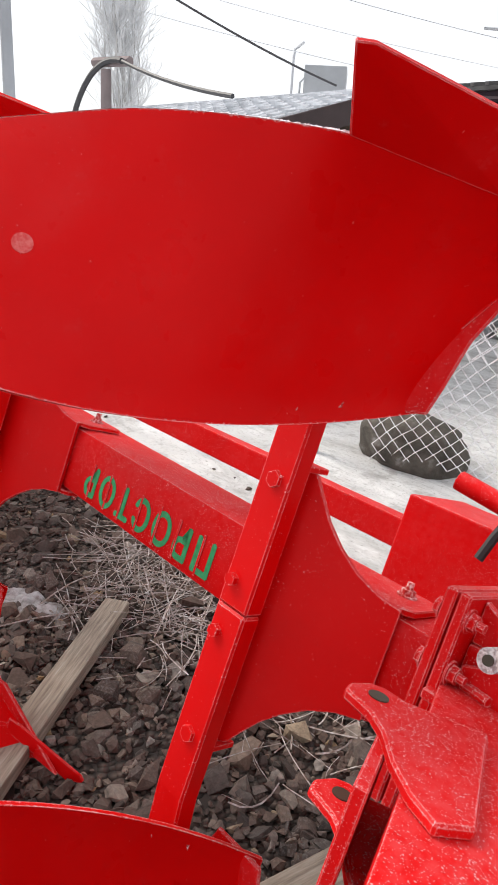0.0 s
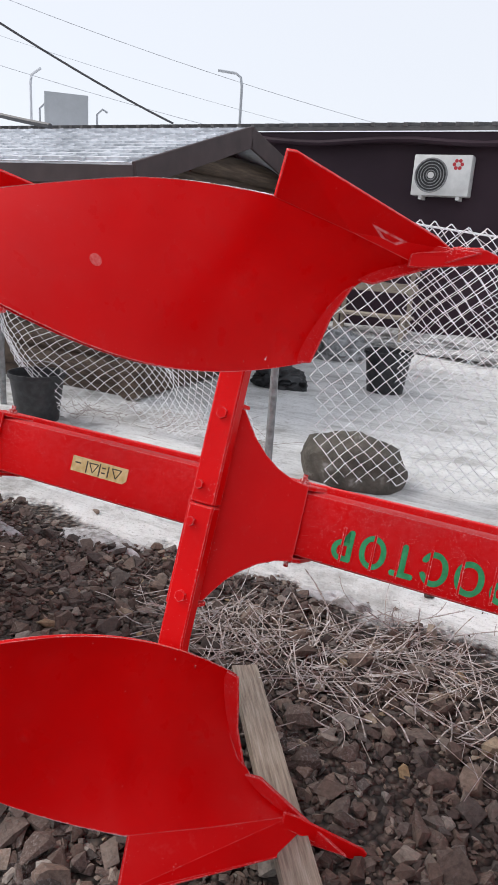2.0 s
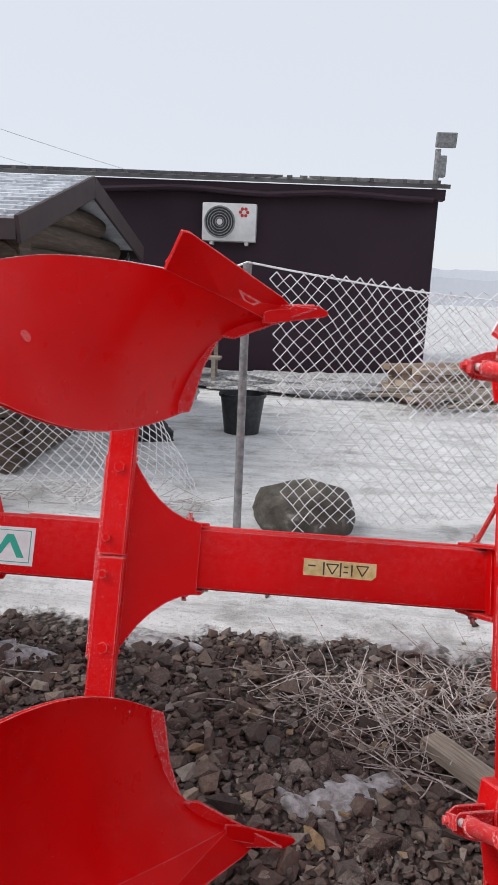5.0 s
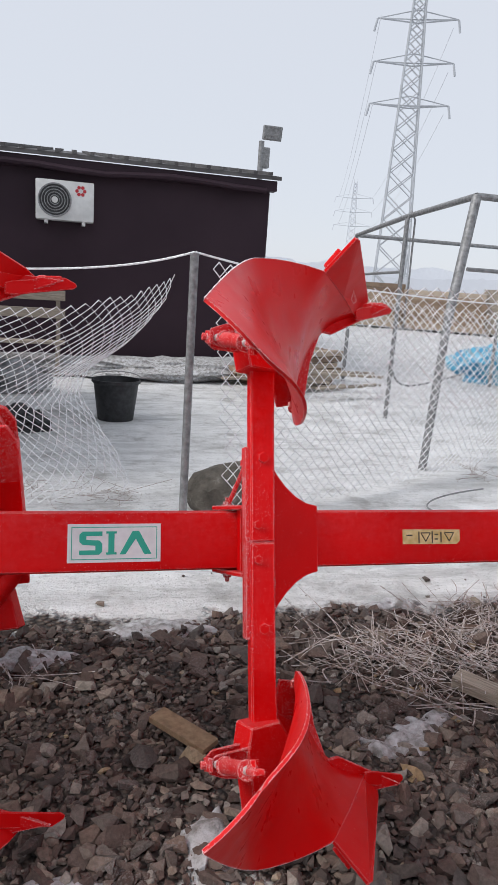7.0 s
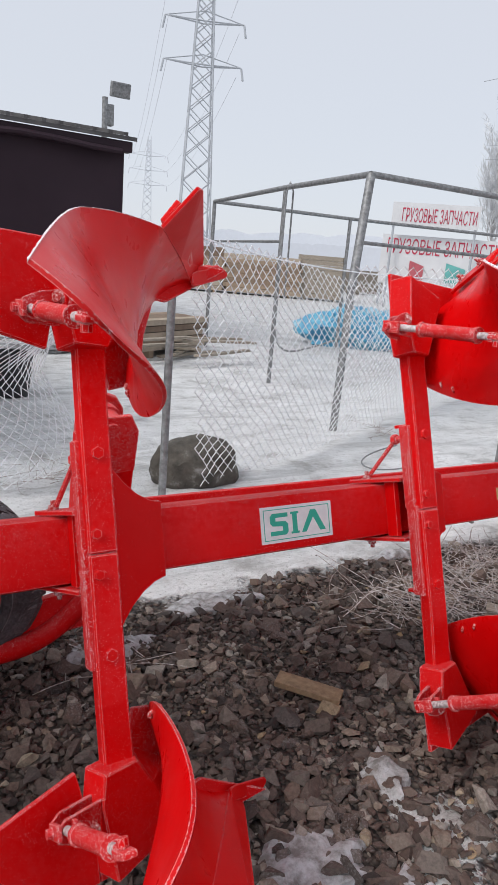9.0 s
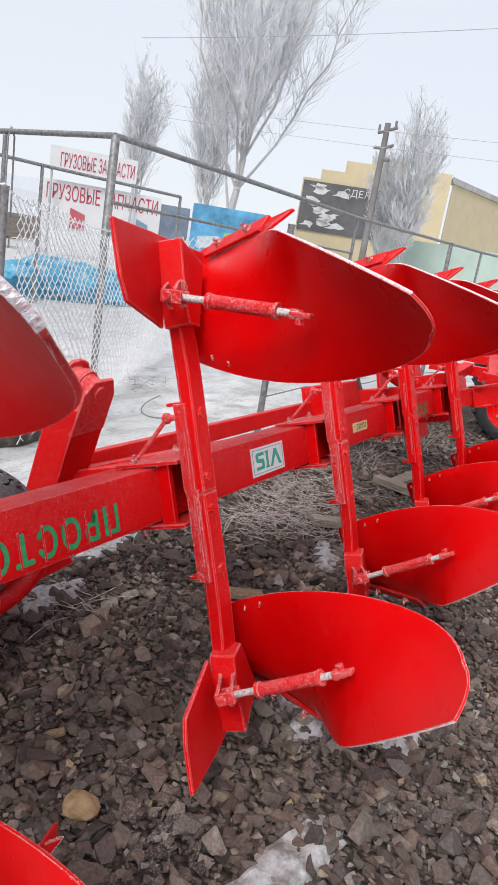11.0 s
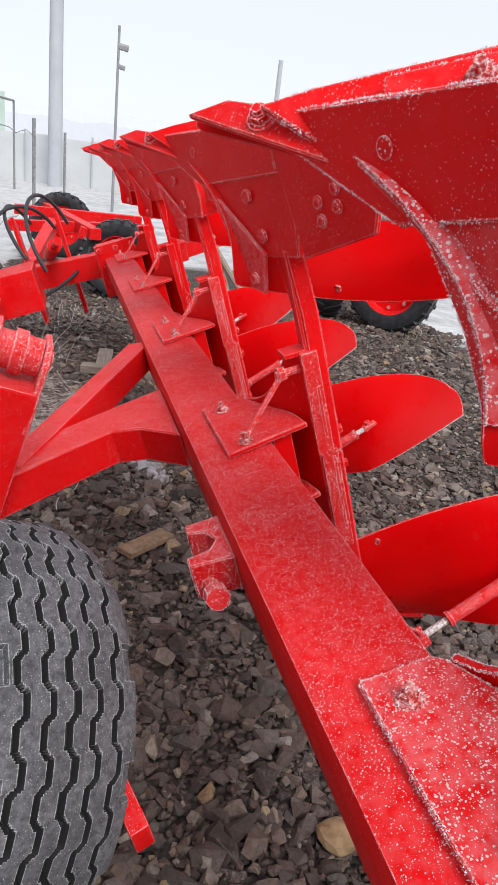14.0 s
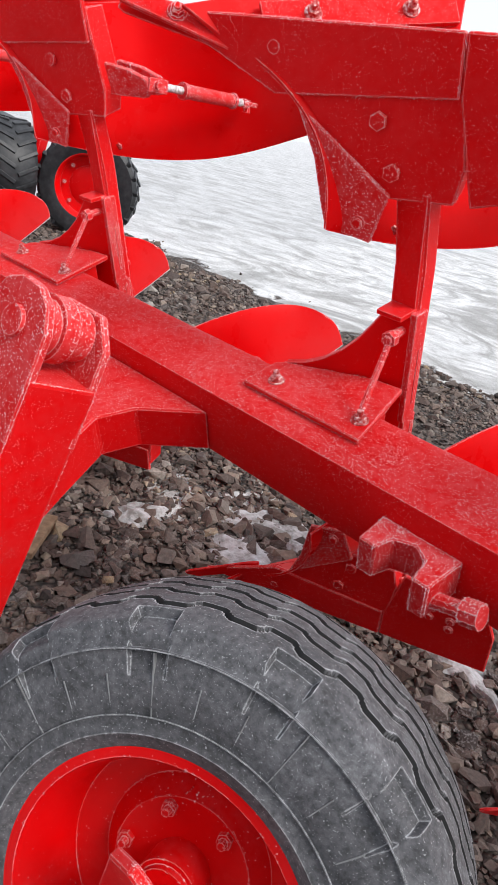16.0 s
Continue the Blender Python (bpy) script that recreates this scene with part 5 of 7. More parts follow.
chain_net("chain_link_net", left_net, 2.6, 1.6, 0.085, lambda u, v: v < 0.97 - 0.1 * math.sin(u * 13), "torn rimed wire netting slumped off its post", 0.0036)
for pts, lab in (([PA + Vector((0, 0, 1.62)), Vector((2.9, 3.05, 1.53)), Vector((3.7, 3.33, 1.44)), Vector((5.0, 3.82, 1.41)), Vector((7.2, 4.6, 1.46))], "rimed tension wire along the top of the netting"),
                 ([PA + Vector((0, 0, 1.62)), Vector((1.9, 2.60, 1.52)), Vector((1.48, 2.70, 1.44)), Vector((0.6, 2.75, 1.42)), Vector((-0.38, 2.75, 1.5))], "rimed tension wire along the top of the netting"),
                 ([Vector((4.7, 2.6, 0.03)), Vector((4.1, 2.2, 0.05)), Vector((3.7, 2.35, 0.03)), Vector((3.75, 2.7, 0.04)), Vector((4.6, 2.9, 0.05))], "loose dark cable lying in a loop on the ice")):
    bm = bmesh.new()
    add_tube_path(bm, bezier(pts, 24), 0.006, 6)
    tagged(part("fence_wire", bm, WIRE if "rimed" in lab else PIPE, None, "", True), lab, "wire")
# fence on the other side of the yard
for x, y, h in ((4.46, 1.75, 1.72), (8.79, 1.62, 1.98), (12.1, 1.08, 1.7), (16.1, 0.56, 1.6)):
    fence_post(x, y, h, 0.028)


def far_net(u, v):
    x = 3.0 + 5.8 * u
    low = 0.84 - 0.5 * max(0, u - 0.45)
    return Vector((x, 1.78 - 0.14 * u + 0.05 * math.sin(u * 9), low + (1.49 - low) * (1 - v) + 0.03 * math.sin(u * 14)))


chain_net("chain_link_net", far_net, 5.8, 0.75, 0.075, lambda u, v: v < 0.92 + 0.2 * math.sin(u * 12 + 1), "ragged rimed wire netting strung along the old fence", 0.003)
for z in (0.33, 1.5):
    bm = bmesh.new()
    add_tube_path(bm, [Vector((4.46 + 8.8 * i / 12, 1.75 - 0.60 * i / 12, z + 0.04 * math.sin(i * 1.9))) for i in range(13)], 0.006, 5)
    tagged(part("fence_wire", bm, PIPE, None, "", True), "sagging grey fence wire between posts", "wire")

# pipe frame of an old enclosure
frame_ob = thing("pipe_enclosure", "rusty grey pipe frame of an old enclosure", "enclosure frame")
for a, b, r_ in (((4.64, 3.80, 1.30), (4.88, 4.0, 2.33), 0.042), ((4.47, 3.62, 0), (4.64, 3.80, 1.33), 0.036), ((5.2, 5.9, 0), (5.2, 5.9, 2.33), 0.026), ((5.9, 9.0, 0), (5.9, 9.0, 2.33), 0.03), ((8.6, 8.9, 0), (8.6, 8.9, 2.33), 0.03), ((11.9, 8.3, 0), (11.9, 8.3, 2.33), 0.03),
                 ((11.3, 4.0, 0), (11.3, 4.0, 2.33), 0.03), ((17.4, 3.1, 0), (17.4, 3.1, 2.33), 0.03), ((21.9, 1.9, 0), (21.9, 1.9, 2.33), 0.03)):
    bm = bmesh.new()
    add_rod(bm, a, b, r_, 12)
    part("upright", bm, PIPE, frame_ob, "", True)
for pts in ([(4.88, 4.0), (5.2, 5.9), (5.9, 9.0), (8.6, 8.9), (11.9, 8.3)], [(4.88, 4.0), (11.3, 4.0), (17.4, 3.1), (21.9, 1.9)]):
    for a, b in zip(pts, pts[1:]):
        bm = bmesh.new()
        add_rod(bm, (*a, 2.33), (*b, 2.33), 0.03, 10)
        part("rail", bm, PIPE, frame_ob, "", True)
for a, b in (((4.88, 4.0), (11.3, 4.0)), ((5.2, 5.9), (5.9, 9.0))):
    bm = bmesh.new()
    add_rod(bm, (*a, 1.72), (*b, 1.72), 0.018, 10)
    part("rail", bm, PIPE, frame_ob, "", True)

bm = bmesh.new()
hang = Vector((5.19, 5.80, 2.37))
add_tube_path(bm, [hang + Vector(p) for p in ((-0.06, -0.02, -1.62), (-0.055, -0.02, -0.9), (-0.045, -0.01, -0.1), (0.0, 0.0, 0.012), (0.06, 0.01, -0.08), (0.07, 0.01, -0.8), (0.06, 0.0, -1.3))], 0.011, 6)
add_tube_path(bm, bezier([hang + Vector((-0.06, -0.02, -1.61)), hang + Vector((-0.02, -0.05, -2.1)), hang + Vector((0.2, -0.1, -1.95)), hang + Vector((0.75, -0.3, -1.75))], 10), 0.011, 6)
tagged(part("hanging_cable", bm, PIPE, None, "", True), "grey cable looped over the pipe frame", "cable")

# ---- boulder, bucket, barrel ----
k = Mat("lichen_rock", (0.2, 0.19, 0.17), 0.9)
k.base(k.ramp(k.noise(9, 6, 0.65), [(0.3, (0.045, 0.040, 0.034)), (0.58, (0.11, 0.098, 0.082)), (0.78, (0.34, 0.33, 0.32))]))
k.bump(k.noise(14, 6), 0.03)
ROCK = k.m
bm = bmesh.new()
bmesh.ops.create_icosphere(bm, subdivisions=4, radius=1)
for v in bm.verts:
    d = 1 + 0.16 * noise.noise(v.co * 1.7) + 0.06 * noise.noise(v.co * 5)
    v.co = Vector((v.co.x * 0.34 * d, v.co.y * 0.22 * d, v.co.z * 0.23 * d))
tagged(part("boulder", bm, ROCK, None, "", True, pose(2.60, 2.72, 0.08, 0, 12, 10)), "grey-brown boulder half buried in snow by the fence", "boulder")


def tub(name, x, y, r, h, label, mat):
    t = thing(name, label, "bucket", m=pose(x, y, 0))
    bm = bmesh.new()
    revolve(bm, [(0.0, 0.001), (0.0, r * 0.78), (h, r), (h, r * 1.06), (h - 0.03, r * 1.07), (h - 0.03, r * 1.02), (h - 0.06, r * 0.96), (0.03, r * 0.74), (0.03, 0.001)], 36, pose(0, 0, 0, 90, 0, 0))
    part("tub_wall", bm, mat, t, "", True)
    bm = bmesh.new()
    add_tube_path(bm, [Vector((r * 1.05 * math.cos(a), r * 1.05 * math.sin(a) * 0.3 + 0.02, h + 0.02 + 0.05 * math.sin(a))) for a in [math.pi * i / 12 for i in range(13)]], 0.005, 6)
    part("handle", bm, PIPE, t, "", True)
    return t


k = Mat("black_plastic", (0.012, 0.013, 0.016), 0.5)
k.base(k.ramp(k.noise(20, 4), [(0.4, (0.010, 0.011, 0.013)), (0.75, (0.035, 0.036, 0.04))]))
BLACK = k.m
tub("black_bucket", 1.98, 5.62, 0.235, 0.42, "black plastic bucket standing in the snow", BLACK)
tub("black_tub", 0.14, 2.58, 0.20, 0.36, "black plastic tub in the snow behind the fence", BLACK)

# ---- dark brown shop building with an air conditioner ----
hall = thing("brown_hall", "long low building clad in dark brown sheet metal", "building")
bm = bmesh.new()
add_box(bm, (-12, 9.70, 0), (4.62, 9.82, 3.04))
add_box(bm, (4.50, 9.82, 0), (4.62, 17.2, 3.04))
add_box(bm, (-12, 17.08, 0), (4.50, 17.2, 3.04))
part("wall", bm, BROWN, hall)
k = Mat("dark_roof_sheet", (0.06, 0.055, 0.055), 0.6)
k.base(k.ramp(k.noise(3, 4), [(0.3, (0.05, 0.046, 0.047)), (0.7, (0.12, 0.115, 0.115))]))
ROOFDARK = k.m
bm = bmesh.new()
add_prism(bm, [(-12.2, 9.45, 3.08), (-12.2, 17.4, 4.34), (-12.2, 17.4, 4.40), (-12.2, 9.45, 3.14)], (16.93, 0, 0))
roof = part("roof", bm, ROOFDARK, hall)
for i in range(68):
    bm = bmesh.new()
    x = -12.1 + i * 0.248
    add_prism(bm, [(x, 9.43, 3.14), (x, 17.4, 4.405), (x, 17.4, 4.445), (x, 9.43, 3.19)], (0.06, 0, 0))
    part("roof_rib", bm, ROOFDARK, roof)
bm = bmesh.new()
add_box(bm, (-12.1, 9.50, 2.92), (4.68, 9.70, 3.075), None, 0.01)
part("eaves_board", bm, BROWN, hall)
bm = bmesh.new()
add_tube_path(bm, [Vector((-12 + i * 0.5, 9.47 + 0.015 * math.sin(i * 2.3), 2.94 + 0.03 * math.sin(i * 1.3))) for i in range(34)], 0.045, 8)
part("gutter", bm, BROWN, hall, "", True)
k = Mat("white_housing", (0.66, 0.66, 0.65), 0.5)
k.base(k.ramp(k.noise(6, 4), [(0.3, (0.55, 0.55, 0.54)), (0.7, (0.72, 0.72, 0.71))]))
HOUSING = k.m
ac = thing("air_conditioner", "white outdoor air-conditioner unit on the brown wall", "air conditioner", m=pose(1.02, 9.43, 2.20))
bm = bmesh.new()
add_box(bm, (0, 0, 0), (0.83, 0.27, 0.56), None, 0.02)
part("casing", bm, HOUSING, ac, "", True)
bm = bmesh.new()
revolve(bm, [(-0.008, 0.215), (-0.018, 0.22), (-0.018, 0.235), (0.0, 0.24), (0.0, 0.215)], 48, Matrix.Translation((0.27, 0, 0.28)))
grille = part("fan_guard", bm, PIPE, ac, "", True)
# the casing is closed; a black disc paints the opening's dark depth
bm = bmesh.new()
add_rod(bm, (0.27, -0.001, 0.28), (0.27, -0.004, 0.28), 0.215, 40)
part("fan_opening", bm, BLACK, ac)
for r_ in (0.06, 0.10, 0.14, 0.18):
    bm = bmesh.new()
    revolve(bm, [(-0.010, r_), (-0.016, r_), (-0.016, r_ + 0.012), (-0.010, r_ + 0.012)], 40, Matrix.Translation((0.27, 0, 0.28)))
    part("guard_ring", bm, PIPE, grille)
bm = bmesh.new()
add_rod(bm, (0.27, -0.006, 0.28), (0.27, -0.02, 0.28), 0.045, 20)
part("fan_hub", bm, HOUSING, ac)
REDPRINT = Mat("red_print", (0.45, 0.02, 0.03), 0.5).m
bm = bmesh.new()
for i in range(6):
    a = i * math.pi / 3
    add_rod(bm, (0.64 + 0.055 * math.cos(a), -0.001, 0.43 + 0.055 * math.sin(a)), (0.64 + 0.055 * math.cos(a), -0.004, 0.43 + 0.055 * math.sin(a)), 0.026, 10)
part("flower_mark", bm, REDPRINT, ac, "red flower-shaped mark")
for x in (0.12, 0.66):
    bm = bmesh.new()
    add_box(bm, (x, 0.02, -0.05), (x + 0.05, 0.30, 0.0))
    part("bracket", bm, HOUSING, ac)
mast = thing("flood_light", "frosted flood light on a short mast behind the roof", "flood light", m=pose(4.86, 11.35, 0))
bm = bmesh.new()
add_rod(bm, (0, 0, 0), (0, 0, 4.0), 0.05, 10)
part("mast", bm, PIPE, mast, "", True)
bm = bmesh.new()
add_box(bm, (-0.22, -0.12, 3.95), (0.10, 0.0, 4.18), pose(0, 0, 0, 12, 0, 0), 0.02)
part("lamp_head", bm, PIPE, mast)
bm = bmesh.new()
add_box(bm, (-0.02, -0.04, 3.55), (0.16, 0.1, 3.9), None, 0.02)
part("control_box", bm, PIPE, mast)

# ---- log cabin with a snowy tiled roof ----
k = Mat("stained_logs", (0.10, 0.065, 0.045), 0.75)
lv = k.node("ShaderNodeMapping")
lv.inputs["Scale"].default_value = (2, 0.6, 9)
k.l.new(k.position(), lv.inputs[0])
lg = k.noise(4, 6, 0.65, lv.outputs[0])
k.base(k.ramp(lg, [(0.3, (0.038, 0.024, 0.017)), (0.55, (0.085, 0.058, 0.040)), (0.75, (0.16, 0.12, 0.085))]))
k.bump(lg, 0.006)
LOG = k.m
k = Mat("brown_trim", (0.035, 0.02, 0.022), 0.6)
k.base(k.ramp(k.noise(5, 4), [(0.3, (0.03, 0.017, 0.018)), (0.7, (0.055, 0.034, 0.035))]))
TRIM = k.m
k = Mat("snowy_roof", (0.5, 0.52, 0.56), 0.7)
snowy = k.ramp(k.noise(3.5, 6, 0.7), [(0.35, 0.25), (0.62, 1.0)])
k.base(k.mix(snowy, (0.28, 0.30, 0.33), (0.70, 0.72, 0.76)))
SNOWROOF = k.m
cabin = thing("log_cabin", "dark log cabin with snow-dusted tiled roof", "cabin")
AP, EL, ER = Vector((0.57, 4.98, 2.385)), Vector((0.57, 3.20, 1.875)), Vector((0.57, 7.08, 1.92))
for i in range(8):
    z = 0.12 + i * 0.215
    bm = bmesh.new()
    add_rod(bm, (0.30, 3.50, z), (0.30, 6.90, z), 0.118, 14)
    part("log", bm, LOG, cabin, "", True)
    bm = bmesh.new()
    add_rod(bm, (-8, 3.66, z + 0.1), (0.44, 3.66, z + 0.1), 0.118, 14)
    part("log", bm, LOG, cabin, "", True)
for i, (y0, y1) in enumerate(((3.7, 6.7), (4.3, 6.05))):
    bm = bmesh.new()
    add_rod(bm, (0.30, y0, 1.84 + i * 0.215), (0.30, y1, 1.84 + i * 0.215), 0.118, 14)
    part("log", bm, LOG, cabin, "", True)
bm = bmesh.new()
add_box(bm, (-8, 3.62, 0), (0.24, 6.85, 1.78))
part("inner_wall", bm, LOG, cabin)
bm = bmesh.new()
add_prism(bm, [(0.22, 3.5, 1.78), (0.22, 6.8, 1.80), (0.22, 4.98, 2.32)], (-0.1, 0, 0))
part("gable_backing", bm, TRIM, cabin)
for e, nm in ((EL, "near"), (ER, "far")):
    d = (e - AP).normalized()
    up = Vector((1, 0, 0)).cross(d)
    up = up if up.z > 0 else -up
    bm = bmesh.new()
    add_prism(bm, [AP + up * 0.02, e + d * 0.05 + up * 0.02, e + d * 0.05 + up * -0.04, AP + up * -0.04], (-8.6, 0, 0))
    sl = part("roof_slope", bm, SNOWROOF, cabin)
    bm = bmesh.new()
    add_prism(bm, [AP + up * 0.035, e + d * 0.07 + up * 0.035, e + d * 0.07 - up * 0.15, AP - up * 0.15 + d * 0.02], (0.03, 0, 0), 0.004)
    part("barge_board", bm, TRIM, cabin)
    bm = bmesh.new()
    add_box(bm, (-8.2, e.y - 0.02 if e is ER else e.y - 0.05, e.z - 0.14), (0.57, e.y + 0.03 if e is ER else e.y, e.z + 0.01))
    part("eaves_board", bm, TRIM, cabin)
    n = int((e - AP).length / 0.165)
    for j in range(n):
        bm = bmesh.new()
        a = AP + d * (0.165 * j) + up * 0.02
        b = AP + d * (0.165 * (j + 1)) + up * 0.02
        add_prism(bm, [a + up * 0.006, b + up * 0.026, b, a], (-8.55, 0, 0))
        part("tile_course", bm, SNOWROOF, sl)
    if e is EL:
        for j in range(40):
            bm = bmesh.new()
            x = 0.47 - j * 0.21
            add_rod(bm, Vector((x, AP.y, AP.z)) + up * 0.02 + d * 0.05, Vector((x, e.y, e.z)) + up * 0.028, 0.018, 6)
            part("tile_wave", bm, SNOWROOF, sl)
k = Mat("plastic_film", (0.55, 0.57, 0.58), 0.35)
k.base(k.ramp(k.noise(9, 5, 0.7), [(0.38, (0.12, 0.125, 0.13)), (0.68, (0.46, 0.47, 0.48))]))
FILM = k.m


def crumpled(name, m, size, mat, label, category, seed, amp=0.12):
    bm = bmesh.new()
    bmesh.ops.create_icosphere(bm, subdivisions=4, radius=1)
    for v in bm.verts:
        q = v.co * 1.6 + Vector((seed, 0, 0))
        f = 1 + amp * 2 * noise.noise(q) + amp * noise.noise(q * 3.1) + amp * 0.5 * abs(noise.noise(q * 7))
        v.co = Vector((v.co.x * size[0] * f, v.co.y * size[1] * f, max(v.co.z, -0.55) * size[2] * f + size[2] * 0.5))
    return tagged(part(name, bm, mat, None, "", True, m), label, category)


crumpled("plastic_sheet", pose(0.42, 6.98, 1.05, 0, 0, 20), (0.08, 0.20, 0.46), FILM, "crumpled pale plastic sheet hanging at the cabin corner", "plastic sheet", 3.0, 0.2)
crumpled("rubbish_bag", pose(0.85, 7.3, 0), (0.36, 0.30, 0.24), FILM, "crumpled grey plastic bag on the snow", "bag", 8.0, 0.22)
crumpled("rubbish_bag", pose(0.52, 7.2, 0), (0.20, 0.22, 0.50), FILM, "bulging grey plastic bag leaning by the cabin", "bag", 12.0, 0.22)
crumpled("dark_sack", pose(1.02, 5.05, 0), (0.26, 0.20, 0.14), BLACK, "dark plastic sack lying in the snow", "sack", 15.0, 0.25)
bench = thing("plank_bench", "grey plank bench standing against the brown wall", "bench", m=pose(0.85, 8.6, 0))
for z, y in ((0.45, 0.0), (0.80, 0.25), (1.05, 0.27)):
    bm = bmesh.new()
    add_box(bm, (-0.6, y - 0.02, z), (0.6, y + (0.28 if z < 0.5 else 0.02), z + (0.04 if z < 0.5 else 0.14)), None, 0.005)
    part("plank", bm, WOOD, bench)
for x in (-0.5, 0.5):
    bm = bmesh.new()
    add_box(bm, (x - 0.03, -0.02, 0), (x + 0.03, 0.04, 0.45))
    add_box(bm, (x - 0.03, 0.29, 0), (x + 0.03, 0.34, 1.15))
    part("leg", bm, WOOD, bench)

# ---- timber and covered heaps behind the fence ----
def stack(name, x, y, turn, length, width, rows, per, h, label, mat):
    st = thing(name, label, "timber stack", m=pose(x, y, 0, 0, 0, turn))
    g = random.Random(int(x * 10))
    w = width / per
    for r_ in range(rows):
        for c in range(per):
            bm = bmesh.new()
            o = g.uniform(-0.12, 0.12)
            add_box(bm, (-length / 2 + o, -width / 2 + c * w + 0.006, 0.1 + r_ * h), (length / 2 + o, -width / 2 + (c + 1) * w - 0.006, 0.1 + (r_ + 1) * h - 0.012))
            part("plank", bm, mat, st)
    for q in (-0.35, 0.35):
        bm = bmesh.new()
        add_box(bm, (q * length - 0.05, -width / 2, 0), (q * length + 0.05, width / 2, 0.1))
        part("bearer", bm, mat, st)
    return st


k = Mat("fresh_timber", (0.42, 0.31, 0.20), 0.8)
ob_r = k.n.new("ShaderNodeObjectInfo").outputs["Random"]
k.base(k.mix(1.0, k.ramp(ob_r, [(0.0, (0.17, 0.115, 0.08)), (0.6, (0.31, 0.225, 0.155)), (1.0, (0.46, 0.39, 0.31))]), k.ramp(k.noise(6, 5), [(0.3, 0.75), (0.7, 1.15)]), "MULTIPLY"))
TIMBER = k.m
stack("board_stack", 17.0, 25.1, -31, 3.3, 1.6, 8, 5, 0.2, "tall stack of weathered brown sawn boards", TIMBER)
stack("board_stack", 14.4, 26.5, -26, 2.3, 1.5, 9, 5, 0.2, "stack of brown boards with a snowy top", TIMBER)
stack("board_stack", 4.75, 8.5, 30, 1.7, 0.8, 5, 4, 0.09, "small stack of light boards in the snow", TIMBER)
stack("board_stack", 19.2, 23.8, -36, 1.9, 1.5, 9, 5, 0.2, "stack of dark brown boards", WOOD)
g = random.Random(5)
for i in range(9):
    a = g.uniform(-0.5, 0.9)
    x, y = 4.5 + g.uniform(-0.5, 0.9), 7.6 + g.uniform(-0.5, 0.5)
    board("loose_plank", (x - 0.6 * math.cos(a), y - 0.6 * math.sin(a), 0.05 + 0.04 * i), (x + 0.6 * math.cos(a), y + 0.6 * math.sin(a), 0.06 + 0.04 * i), 0.10, 0.03, "loose grey plank thrown on a heap in the snow")
k = Mat("blue_tarpaulin", (0.05, 0.28, 0.48), 0.5)
k.base(k.ramp(k.noise(3.5, 5, 0.65), [(0.35, (0.035, 0.20, 0.38)), (0.55, (0.09, 0.36, 0.52)), (0.72, (0.55, 0.64, 0.70))]))
TARP = k.m
crumpled("covered_mound", pose(9.6, 9.2, 0, 0, 0, -25), (1.4, 0.7, 0.48), TARP, "heap under a torn blue tarpaulin", "covered heap", 21.0, 0.14)
stack("board_stack", 23.0, 31.2, 6, 13.0, 1.0, 6, 3, 0.22, "long low stack of dark weathered boards", WOOD)
crumpled("snow_bank", pose(3.1, 8.9, 0), (1.6, 0.6, 0.20), SNOW, "low bank of snow along the wall", "snow bank", 33.0, 0.2)
crumpled("snow_bank", pose(0.4, 9.1, 0), (1.6, 0.5, 0.16), SNOW, "low bank of snow along the wall", "snow bank", 36.0, 0.2)

# ---- far things: rime, and mist painted into their pale colours ----
def pale(name, col, amt=0.25, rough=0.9):
    k = Mat(name, col, rough)
    lo, hi = tuple(c * (1 - amt) for c in col), tuple(min(1, c * (1 + amt)) for c in col)
    k.base(k.ramp(k.noise(0.9, 5, 0.65), [(0.3, lo), (0.7, hi)]))
    return k.m


# no mist is built; its haze is mixed into these base colours
HAZED_STEEL = pale("steel_paled_by_haze", (0.40, 0.42, 0.45), 0.12)
HAZED_FAR = pale("far_steel_paled_by_haze", (0.58, 0.60, 0.64), 0.06)
HOAR = pale("rimed_twigs", (0.62, 0.63, 0.65), 0.12)
BARK = pale("rimed_bark", (0.46, 0.45, 0.45), 0.2)


def away(az, dist, z=0.0, eye=(0.0, -0.9)):
    a = radians(az)
    return Vector((eye[0] + dist * math.sin(a), eye[1] + dist * math.cos(a), z))


